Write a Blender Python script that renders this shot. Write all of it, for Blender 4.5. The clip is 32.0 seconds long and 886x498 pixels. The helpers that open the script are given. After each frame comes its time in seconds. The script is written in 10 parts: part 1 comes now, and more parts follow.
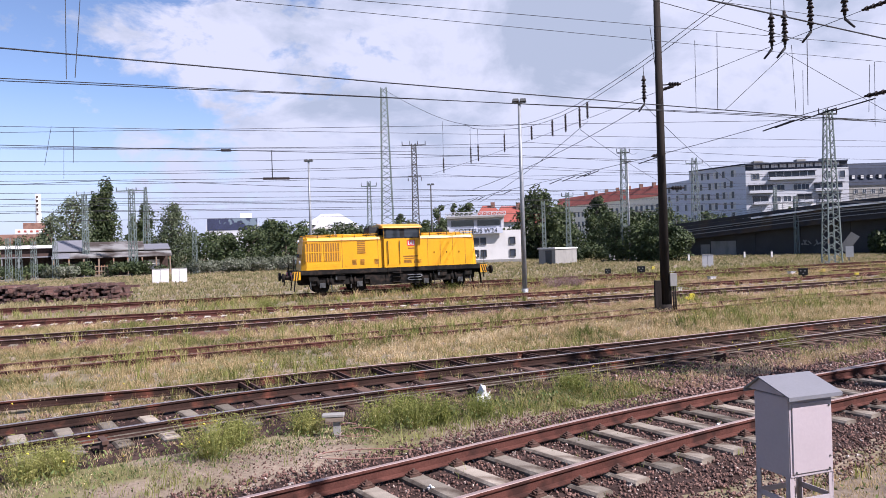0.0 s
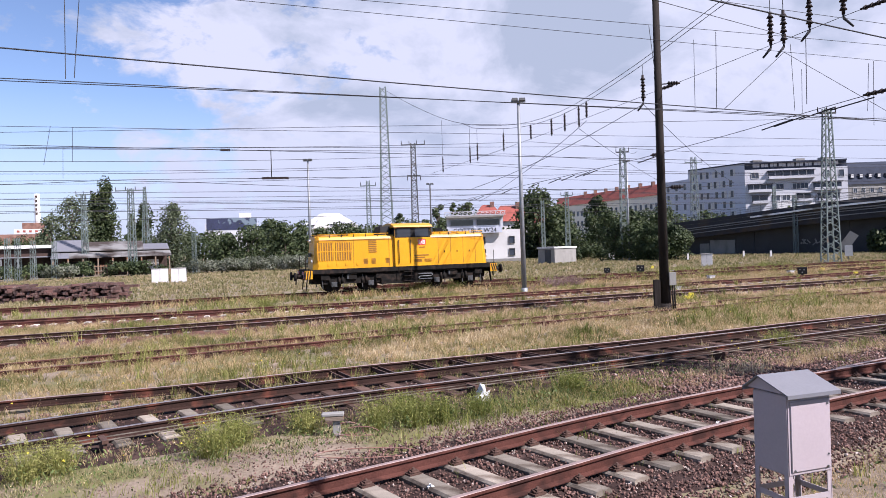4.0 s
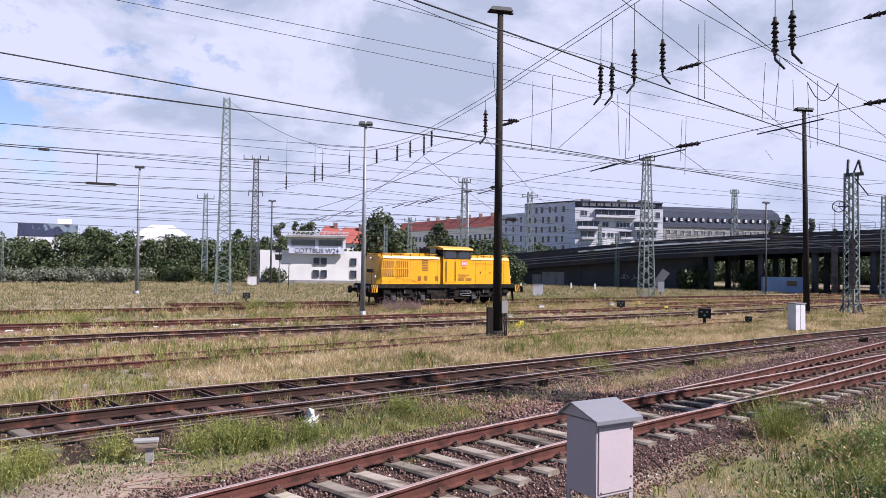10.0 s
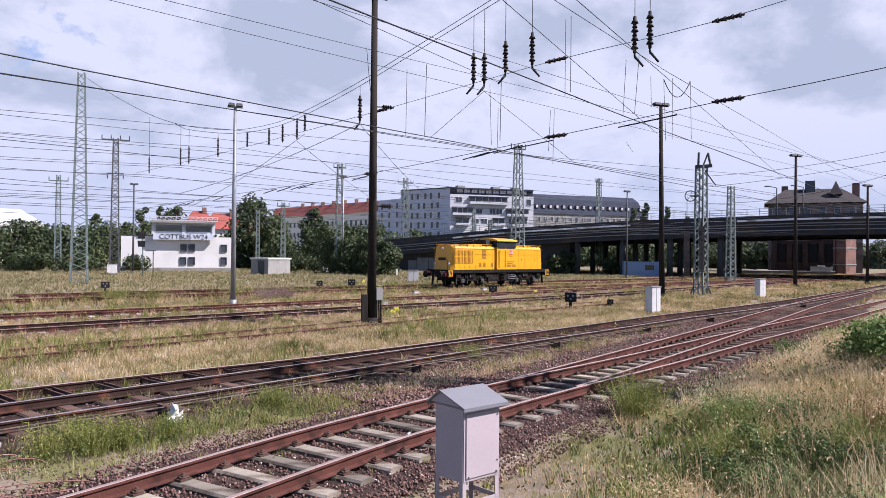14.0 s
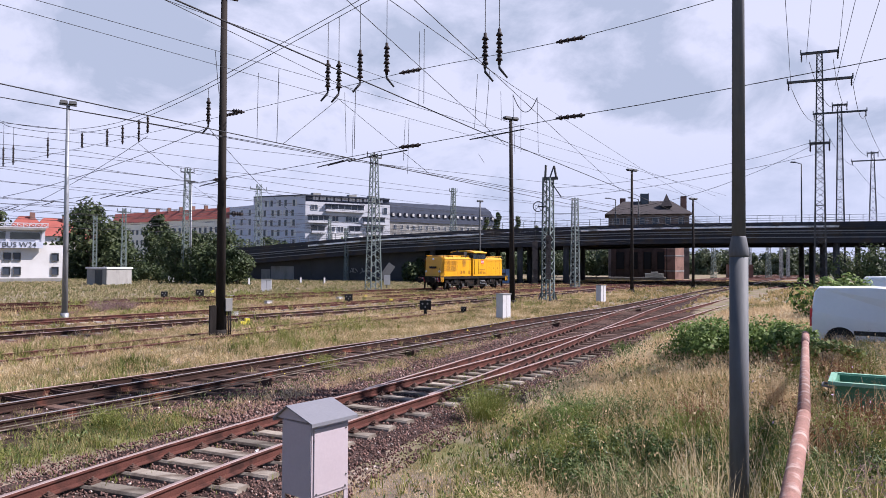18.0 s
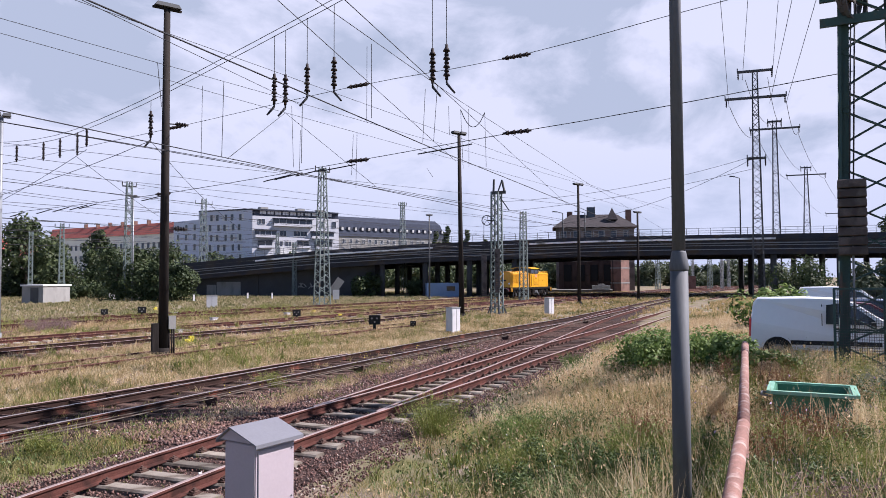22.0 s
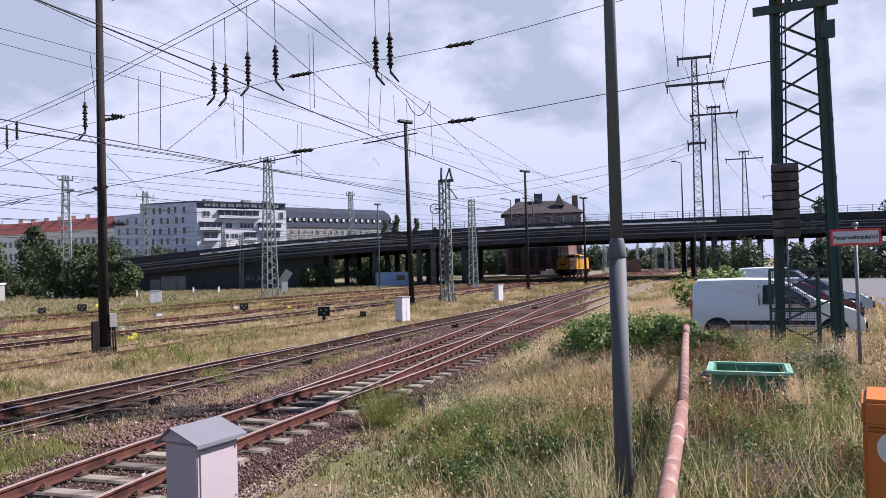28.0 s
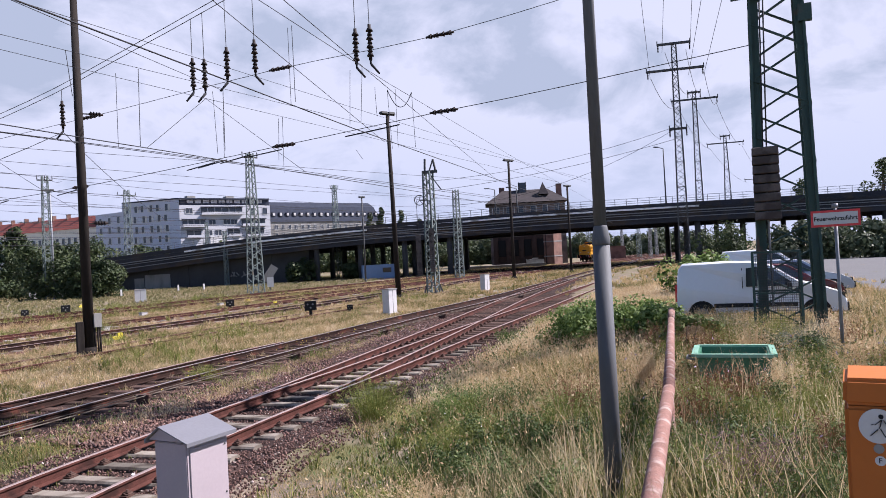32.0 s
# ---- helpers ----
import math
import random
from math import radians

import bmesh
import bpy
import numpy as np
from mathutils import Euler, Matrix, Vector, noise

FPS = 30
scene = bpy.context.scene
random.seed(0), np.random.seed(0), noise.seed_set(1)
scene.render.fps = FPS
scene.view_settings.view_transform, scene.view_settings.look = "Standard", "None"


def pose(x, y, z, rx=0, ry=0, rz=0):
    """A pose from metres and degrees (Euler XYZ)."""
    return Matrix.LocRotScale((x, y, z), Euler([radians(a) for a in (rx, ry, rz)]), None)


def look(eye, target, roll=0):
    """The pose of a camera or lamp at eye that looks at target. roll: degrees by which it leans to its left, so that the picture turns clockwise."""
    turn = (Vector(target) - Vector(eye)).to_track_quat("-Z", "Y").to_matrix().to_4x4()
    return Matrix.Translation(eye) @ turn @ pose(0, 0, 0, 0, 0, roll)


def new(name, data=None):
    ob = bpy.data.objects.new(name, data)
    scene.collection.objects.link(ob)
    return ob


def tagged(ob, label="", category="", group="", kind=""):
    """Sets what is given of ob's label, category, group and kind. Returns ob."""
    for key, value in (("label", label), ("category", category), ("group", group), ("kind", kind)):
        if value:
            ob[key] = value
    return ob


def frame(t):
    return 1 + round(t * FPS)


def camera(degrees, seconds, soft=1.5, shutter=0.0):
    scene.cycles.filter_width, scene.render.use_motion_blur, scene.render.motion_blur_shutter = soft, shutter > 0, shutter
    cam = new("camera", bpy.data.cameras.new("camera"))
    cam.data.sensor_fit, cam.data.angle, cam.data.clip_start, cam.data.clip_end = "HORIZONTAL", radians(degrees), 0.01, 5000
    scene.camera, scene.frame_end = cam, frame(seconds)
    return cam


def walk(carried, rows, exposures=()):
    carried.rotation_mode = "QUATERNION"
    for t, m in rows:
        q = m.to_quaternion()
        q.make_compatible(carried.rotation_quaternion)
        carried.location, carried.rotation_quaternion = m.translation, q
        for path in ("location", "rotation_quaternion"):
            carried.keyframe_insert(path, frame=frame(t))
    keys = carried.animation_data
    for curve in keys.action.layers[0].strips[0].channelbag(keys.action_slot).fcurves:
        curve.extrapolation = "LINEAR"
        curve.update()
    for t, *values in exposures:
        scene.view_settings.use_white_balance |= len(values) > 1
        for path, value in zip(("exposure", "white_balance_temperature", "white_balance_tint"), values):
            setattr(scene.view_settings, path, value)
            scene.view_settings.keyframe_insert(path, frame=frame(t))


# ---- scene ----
cam = camera(62.76, 32.0, soft=0.8)
PATH = [
    (0, pose(-0.000, 0.000, 2.620, 89.84, 1.81, -0.00)),
    (1, pose(-0.013, -0.002, 2.614, 89.83, 1.67, -0.05)),
    (2, pose(-0.005, -0.004, 2.617, 89.82, 1.86, -0.03)),
    (3, pose(-0.005, -0.010, 2.623, 89.80, 1.88, -0.05)),
    (3.5, pose(0.001, -0.014, 2.615, 89.80, 1.88, -0.05)),
    (5.5, pose(-0.002, -0.002, 2.623, 89.76, 1.69, -0.22)),
    (6, pose(0.003, 0.000, 2.615, 89.84, 1.29, -0.52)),
    (6.5, pose(0.003, 0.006, 2.621, 89.86, 1.17, -0.65)),
    (7, pose(0.012, 0.009, 2.620, 89.87, 1.14, -0.71)),
    (7.5, pose(0.013, 0.015, 2.616, 89.91, 0.89, -1.06)),
    (8, pose(0.017, 0.013, 2.624, 89.98, 0.50, -1.73)),
    (8.5, pose(0.032, 0.030, 2.622, 90.38, 0.02, -3.16)),
    (9, pose(0.042, -0.002, 2.636, 91.24, -0.11, -6.21)),
    (9.5, pose(0.073, 0.009, 2.638, 91.45, -0.21, -9.58)),
    (10, pose(0.096, 0.014, 2.626, 91.47, -0.78, -12.46)),
    (10.5, pose(0.102, 0.005, 2.631, 91.51, -1.06, -13.75)),
    (11, pose(0.112, 0.025, 2.631, 91.32, -1.21, -14.46)),
    (11.5, pose(0.126, 0.015, 2.638, 90.55, -1.28, -16.10)),
    (12, pose(0.141, 0.014, 2.653, 90.11, -1.18, -17.59)),
    (12.5, pose(0.149, 0.013, 2.661, 90.00, -1.00, -19.16)),
    (13, pose(0.156, 0.013, 2.659, 90.13, -0.76, -20.16)),
    (13.5, pose(0.159, 0.012, 2.672, 90.32, -0.64, -21.13)),
    (15.5, pose(0.194, 0.019, 2.675, 90.68, -0.25, -25.39)),
    (16, pose(0.205, 0.017, 2.679, 90.72, -0.14, -26.51)),
    (16.5, pose(0.211, 0.006, 2.679, 90.52, 0.01, -28.45)),
    (17, pose(0.219, 0.007, 2.677, 90.30, -0.16, -30.56)),
    (17.5, pose(0.233, 0.006, 2.689, 90.60, -0.35, -32.30)),
    (18, pose(0.245, 0.002, 2.709, 91.18, -0.35, -33.46)),
    (18.5, pose(0.252, -0.003, 2.712, 91.54, -0.27, -34.05)),
    (19, pose(0.261, 0.004, 2.719, 91.72, -0.14, -34.68)),
    (19.5, pose(0.271, 0.009, 2.716, 91.85, -0.12, -35.35)),
    (20, pose(0.265, 0.006, 2.723, 91.91, -0.11, -35.83)),
    (21, pose(0.273, -0.007, 2.723, 92.04, -0.05, -36.58)),
    (22, pose(0.280, -0.003, 2.731, 92.27, 0.16, -37.41)),
    (23, pose(0.292, -0.015, 2.738, 92.44, 0.26, -38.30)),
    (23.5, pose(0.310, 0.010, 2.729, 92.11, -0.04, -39.50)),
    (24, pose(0.320, 0.010, 2.729, 91.60, -0.37, -40.43)),
    (24.5, pose(0.321, 0.005, 2.730, 91.53, -0.37, -40.56)),
    (25, pose(0.318, 0.008, 2.730, 91.53, -0.34, -40.59)),
    (25.5, pose(0.320, 0.007, 2.734, 91.51, -0.37, -40.59)),
    (27.5, pose(0.351, -0.018, 2.757, 91.40, 0.66, -41.01)),
    (28, pose(0.354, -0.034, 2.762, 91.30, 1.50, -41.32)),
    (28.5, pose(0.376, -0.030, 2.767, 90.96, 2.24, -41.72)),
    (29, pose(0.368, -0.025, 2.762, 90.53, 2.74, -42.21)),
    (30, pose(0.360, -0.046, 2.766, 90.51, 2.78, -42.26)),
    (30.5, pose(0.358, -0.052, 2.769, 90.55, 2.87, -42.39)),
    (31, pose(0.354, -0.052, 2.764, 90.57, 2.89, -42.43)),
    (32, pose(0.352, -0.045, 2.763, 90.55, 2.98, -42.44)),
]
walk(cam, PATH, exposures=[(0, 1.0, 6080, 22), (32, 1.0, 6080, 22)])

# ---- light ----
SUN_AZ, SUN_EL = 122.0, 46.0      # degrees to the right of +y, and above the ground
world = bpy.data.worlds.new("world")
scene.world = world
world.use_nodes = True
wt = world.node_tree
wt.nodes.clear()


def wnode(kind, **sets):
    n = wt.nodes.new(kind)
    for k, v in sets.items():
        n.inputs[k].default_value = v
    return n


w_out = wnode("ShaderNodeOutputWorld")
w_bg = wnode("ShaderNodeBackground", Strength=0.082)
w_sky = wnode("ShaderNodeTexSky")
w_sky.sky_type, w_sky.sun_disc = "NISHITA", False
w_sky.sun_elevation, w_sky.sun_rotation = radians(SUN_EL), radians(SUN_AZ)
w_sky.air_density, w_sky.dust_density, w_sky.ozone_density = 0.8, 0.3, 1.5
w_co = wnode("ShaderNodeTexCoord")
w_map = wnode("ShaderNodeMapping")
w_map.inputs["Scale"].default_value = (1.0, 1.0, 1.7)
w_map.inputs["Location"].default_value = (0.35, 0.1, 0.0)
w_n1 = wnode("ShaderNodeTexNoise", Scale=3.3, Detail=12.0, Roughness=0.62, Distortion=0.25)
w_n2 = wnode("ShaderNodeTexNoise", Scale=4.6, Detail=12.0, Roughness=0.58, Distortion=0.3)
# broken cloud: open sky overhead, closing towards the far side (+x, +y)
w_cov = wnode("ShaderNodeMapRange")
for k, v in zip(("From Min", "From Max", "To Min", "To Max"), (-0.12, 0.5, -0.13, 0.2)):
    w_cov.inputs[k].default_value = v
w_add = wnode("ShaderNodeMath")
w_r1 = wnode("ShaderNodeMapRange")
for k, v in zip(("From Min", "From Max", "To Min", "To Max"), (0.45, 0.52, 0.0, 1.0)):
    w_r1.inputs[k].default_value = v
w_ramp = wnode("ShaderNodeValToRGB")
w_ramp.color_ramp.elements[0].position, w_ramp.color_ramp.elements[0].color = 0.43, (2.95, 3.42, 4.1, 1)
w_ramp.color_ramp.elements[1].position, w_ramp.color_ramp.elements[1].color = 0.57, (4.62, 4.9, 5.6, 1)
w_mix = wnode("ShaderNodeMix")
w_mix.data_type = "RGBA"
L = wt.links.new
L(w_co.outputs["Generated"], w_map.inputs["Vector"])
L(w_map.outputs[0], w_n1.inputs["Vector"])
L(w_map.outputs[0], w_n2.inputs["Vector"])
w_dot = wnode("ShaderNodeVectorMath")
w_dot.operation = "DOT_PRODUCT"
w_dot.inputs[1].default_value = (0.9, 0.5, -0.6)
L(w_co.outputs["Generated"], w_dot.inputs[0])
L(w_dot.outputs["Value"], w_cov.inputs["Value"])
# the clouds break up wholly behind the eye, towards the south-west
w_clr = wnode("ShaderNodeMapRange")
for k, v in zip(("From Min", "From Max", "To Min", "To Max"), (-0.75, -0.3, -0.3, 0.0)):
    w_clr.inputs[k].default_value = v
w_cov2 = wnode("ShaderNodeMath")
L(w_dot.outputs["Value"], w_clr.inputs["Value"])
L(w_cov.outputs[0], w_cov2.inputs[0])
L(w_clr.outputs[0], w_cov2.inputs[1])
# small billows on the edges of the large cloud
w_n3 = wnode("ShaderNodeTexNoise", Scale=11.0, Detail=8.0, Roughness=0.6, Distortion=0.3)
L(w_map.outputs[0], w_n3.inputs["Vector"])
w_bil = wnode("ShaderNodeMix")
w_bil.inputs["Factor"].default_value = 0.45
L(w_n1.outputs["Fac"], w_bil.inputs["A"])
L(w_n3.outputs["Fac"], w_bil.inputs["B"])
L(w_bil.outputs["Result"], w_add.inputs[0])
L(w_cov2.outputs[0], w_add.inputs[1])
L(w_add.outputs[0], w_r1.inputs["Value"])
w_sep = wnode("ShaderNodeSeparateXYZ")
L(w_co.outputs["Generated"], w_sep.inputs[0])
# the haze brightens towards the horizon, the cloud bases show grey higher up
w_hz = wnode("ShaderNodeMapRange")
for k, v in zip(("From Min", "From Max", "To Min", "To Max"), (0.1, 0.3, 0.1, -0.02)):
    w_hz.inputs[k].default_value = v
w_add2 = wnode("ShaderNodeMath")
L(w_sep.outputs["Z"], w_hz.inputs["Value"])
L(w_n2.outputs["Fac"], w_add2.inputs[0])
L(w_hz.outputs[0], w_add2.inputs[1])
L(w_add2.outputs[0], w_ramp.inputs[0])
L(w_r1.outputs[0], w_mix.inputs["Factor"])
L(w_sky.outputs[0], w_mix.inputs["A"])
L(w_ramp.outputs[0], w_mix.inputs["B"])
# pale haze low over the horizon
w_low = wnode("ShaderNodeMapRange")
for k, v in zip(("From Min", "From Max", "To Min", "To Max"), (0.02, 0.2, 0.8, 0.0)):
    w_low.inputs[k].default_value = v
w_haze = wnode("ShaderNodeMix")
w_haze.data_type = "RGBA"
w_haze.inputs["B"].default_value = (3.65, 4.15, 5.15, 1)
L(w_sep.outputs["Z"], w_low.inputs["Value"])
w_hzm = wnode("ShaderNodeMapRange")
for k, v in zip(("From Min", "From Max", "To Min", "To Max"), (-0.75, -0.3, 0.1, 1.0)):
    w_hzm.inputs[k].default_value = v
w_hzf = wnode("ShaderNodeMath")
w_hzf.operation = "MULTIPLY"
L(w_dot.outputs["Value"], w_hzm.inputs["Value"])
L(w_low.outputs[0], w_hzf.inputs[0])
L(w_hzm.outputs[0], w_hzf.inputs[1])
L(w_hzf.outputs[0], w_haze.inputs["Factor"])
L(w_mix.outputs["Result"], w_haze.inputs["A"])
L(w_haze.outputs["Result"], w_bg.inputs["Color"])
L(w_bg.outputs[0], w_out.inputs["Surface"])

sun = new("sun", bpy.data.lights.new("sun", "SUN"))
sun.data.energy, sun.data.angle, sun.data.color = 5.0, radians(0.6), (1.0, 0.95, 0.87)
_a, _e = radians(SUN_AZ), radians(SUN_EL)
sun.matrix_world = look((0, 0, 60), (-math.sin(_a) * math.cos(_e), -math.cos(_a) * math.cos(_e), 60 - math.sin(_e)))

# ---- tools ----
rng = random.Random(7)
nrg = np.random.default_rng(11)
TH = radians(57.0)                # the near tracks' heading
TD = Vector((math.sin(TH), math.cos(TH)))
TN = Vector((-math.cos(TH), math.sin(TH)))


def SN(s, n, z=0.0):
    """A place given along and across the near tracks."""
    return Vector((s * TD.x + n * TN.x, s * TD.y + n * TN.y, z))


def P(az, d, z=0.0):
    """A place given by its bearing from the origin, in degrees to the right of +y, and its distance."""
    return Vector((d * math.sin(radians(az)), d * math.cos(radians(az)), z))


EYE_MID, EYE_END = Vector((0.156, 0.013, 0)), Vector((0.354, -0.05, 0))     # where the walk has come to, half-way and at its end


def PM(az, d, z=0.0):
    return P(az, d, z) + EYE_MID


def PE(az, d, z=0.0):
    return P(az, d, z) + EYE_END


def E(el, d):
    """The height of what stands at distance d and elevation el, seen from the eye."""
    return 2.68 + d * math.tan(radians(el))


def smooth(a, b, v):
    k = min(1.0, max(0.0, (v - a) / (b - a)))
    return k * k * (3 - 2 * k)


def gz(x, y):
    """The ground's height: the yard lies below the rails; a bank rises towards the car park."""
    s, n = x * TD.x + y * TD.y, x * TN.x + y * TN.y
    z = -0.27
    if n < 5.5:
        z += 0.6 * smooth(5.0, -1.5, n) * smooth(120, 60, s)
        z += 0.62 * math.exp(-((s - 0.5) ** 2 + (n + 1.5) ** 2) / 20.0)
    return z + 0.05 * noise.noise((x * 0.35, y * 0.35, 0)) + 0.02 * noise.noise((x * 1.7, y * 1.7, 3))


def mesh_of(bm, name, mats):
    me = bpy.data.meshes.new(name)
    bm.normal_update()
    bm.to_mesh(me)
    bm.free()
    for m in mats if isinstance(mats, (list, tuple)) else [mats]:
        me.materials.append(m)
    return me


def part(name, bm, mat, parent=None, label=""):
    ob = new(name, mesh_of(bm, name, mat))
    if parent is not None:
        ob.parent = parent
    if label:
        ob["label"] = label
    return ob


def share(name, me, parent, m):
    ob = new(name, me)
    ob.parent = parent
    ob.matrix_basis = m
    return ob


def thing(name, label, category, m=None, group="", kind=""):
    ob = new(name)
    ob.empty_display_size = 0.2
    if m is not None:
        ob.matrix_basis = m
    return tagged(ob, label, category, group, kind)


def quad(bm, a, b, c, d, mi=0):
    f = bm.faces.new([bm.verts.new(v) for v in (a, b, c, d)])
    f.material_index = mi
    return f


def block(bm, c, size, rz=0.0, mi=0, top=1.0):
    """A box by centre and size; top narrows its upper face."""
    m = Matrix.Translation(c) @ Matrix.Rotation(rz, 4, "Z")
    x, y, z = (v / 2 for v in size)
    vs = [bm.verts.new(m @ Vector((i * x * (top if k > 0 else 1), j * y * (top if k > 0 else 1), k * z))) for k in (-1, 1) for j in (-1, 1) for i in (-1, 1)]
    for q in ((0, 2, 3, 1), (4, 5, 7, 6), (0, 1, 5, 4), (2, 6, 7, 3), (0, 4, 6, 2), (1, 3, 7, 5)):
        bm.faces.new([vs[i] for i in q]).material_index = mi
    return vs


def beam(bm, p, q, w, h=None, up=(0, 0, 1), mi=0):
    """A bar of w by h from p to q."""
    p, q = Vector(p), Vector(q)
    h = w if h is None else h
    d = (q - p).normalized()
    u = Vector(up)
    if abs(d.dot(u)) > 0.95:
        u = Vector((1, 0, 0))
    r = d.cross(u).normalized()
    u = r.cross(d)
    vs = [bm.verts.new(e + r * (i * w / 2) + u * (j * h / 2)) for e in (p, q) for i, j in ((-1, -1), (1, -1), (1, 1), (-1, 1))]
    for k in range(4):
        bm.faces.new((vs[k], vs[(k + 1) % 4], vs[4 + (k + 1) % 4], vs[4 + k])).material_index = mi
    bm.faces.new(vs[3::-1]).material_index = mi
    bm.faces.new(vs[4:]).material_index = mi


def rod(bm, p, q, r0, r1=None, seg=10, mi=0, caps=True, smoothed=True):
    """A round bar from p to q."""
    p, q = Vector(p), Vector(q)
    r1 = r0 if r1 is None else r1
    d = (q - p).normalized()
    a = d.orthogonal().normalized()
    b = d.cross(a)
    ring = [[bm.verts.new(e + (a * math.cos(k * 2 * math.pi / seg) + b * math.sin(k * 2 * math.pi / seg)) * r) for k in range(seg)] for e, r in ((p, r0), (q, r1))]
    for k in range(seg):
        f = bm.faces.new((ring[0][k], ring[0][(k + 1) % seg], ring[1][(k + 1) % seg], ring[1][k]))
        f.smooth, f.material_index = smoothed, mi
    if caps:
        bm.faces.new(ring[0][::-1]).material_index = mi
        bm.faces.new(ring[1]).material_index = mi


def lathe(bm, base, prof, seg=12, mi=0):
    """Rings of (radius, height) turned about the upright through base."""
    base = Vector(base)
    rings = [[bm.verts.new(base + Vector((r * math.cos(k * 2 * math.pi / seg), r * math.sin(k * 2 * math.pi / seg), z))) for k in range(seg)] for r, z in prof]
    for a, b in zip(rings, rings[1:]):
        for k in range(seg):
            f = bm.faces.new((a[k], a[(k + 1) % seg], b[(k + 1) % seg], b[k]))
            f.smooth, f.material_index = True, mi
    bm.faces.new(rings[0][::-1]).material_index = mi
    bm.faces.new(rings[-1]).material_index = mi


def sweep(bm, pts, prof, closed=True, mi=0):
    """A profile of (across, up) drawn along level points."""
    pts = [Vector(p) for p in pts]
    rows = []
    for i, p in enumerate(pts):
        d = (pts[min(i + 1, len(pts) - 1)] - pts[max(i - 1, 0)])
        d.z = 0
        d.normalize()
        r = Vector((d.y, -d.x, 0))
        rows.append([bm.verts.new(p + r * a + Vector((0, 0, b))) for a, b in prof])
    n = len(prof)
    for a, b in zip(rows, rows[1:]):
        for k in range(n if closed else n - 1):
            bm.faces.new((a[k], b[k], b[(k + 1) % n], a[(k + 1) % n])).material_index = mi
    if closed:
        bm.faces.new(rows[0])
        bm.faces.new(rows[-1][::-1])


def raw(name, verts, faces, mat, parent=None, smoothed=False):
    """A mesh from numpy arrays; faces all with the same count of corners."""
    me = bpy.data.meshes.new(name)
    verts, faces = np.asarray(verts, np.float32), np.asarray(faces, np.int32)
    me.vertices.add(len(verts))
    me.vertices.foreach_set("co", verts.ravel())
    k = faces.shape[1]
    me.loops.add(faces.size)
    me.loops.foreach_set("vertex_index", faces.ravel())
    me.polygons.add(len(faces))
    me.polygons.foreach_set("loop_start", np.arange(0, faces.size, k, dtype=np.int32))
    me.polygons.foreach_set("loop_total", np.full(len(faces), k, np.int32))
    if smoothed:
        me.polygons.foreach_set("use_smooth", np.ones(len(faces), bool))
    me.update(calc_edges=True)
    me.materials.append(mat)
    ob = new(name, me)
    if parent is not None:
        ob.parent = parent
    return ob


def glide(rows, s):
    """The across value at s of a row of (s, n) knots, eased as a cubic."""
    xs = [r[0] for r in rows]
    i = max(0, min(len(rows) - 2, next((k for k in range(len(xs) - 1) if s <= xs[k + 1]), len(xs) - 2)))
    def slope(k):
        a, b = max(0, k - 1), min(len(rows) - 1, k + 1)
        return (rows[b][1] - rows[a][1]) / (rows[b][0] - rows[a][0])
    h = rows[i + 1][0] - rows[i][0]
    t = (s - rows[i][0]) / h
    return ((2 * t**3 - 3 * t**2 + 1) * rows[i][1] + (t**3 - 2 * t**2 + t) * h * slope(i)
            + (3 * t**2 - 2 * t**3) * rows[i + 1][1] + (t**3 - t**2) * h * slope(i + 1))

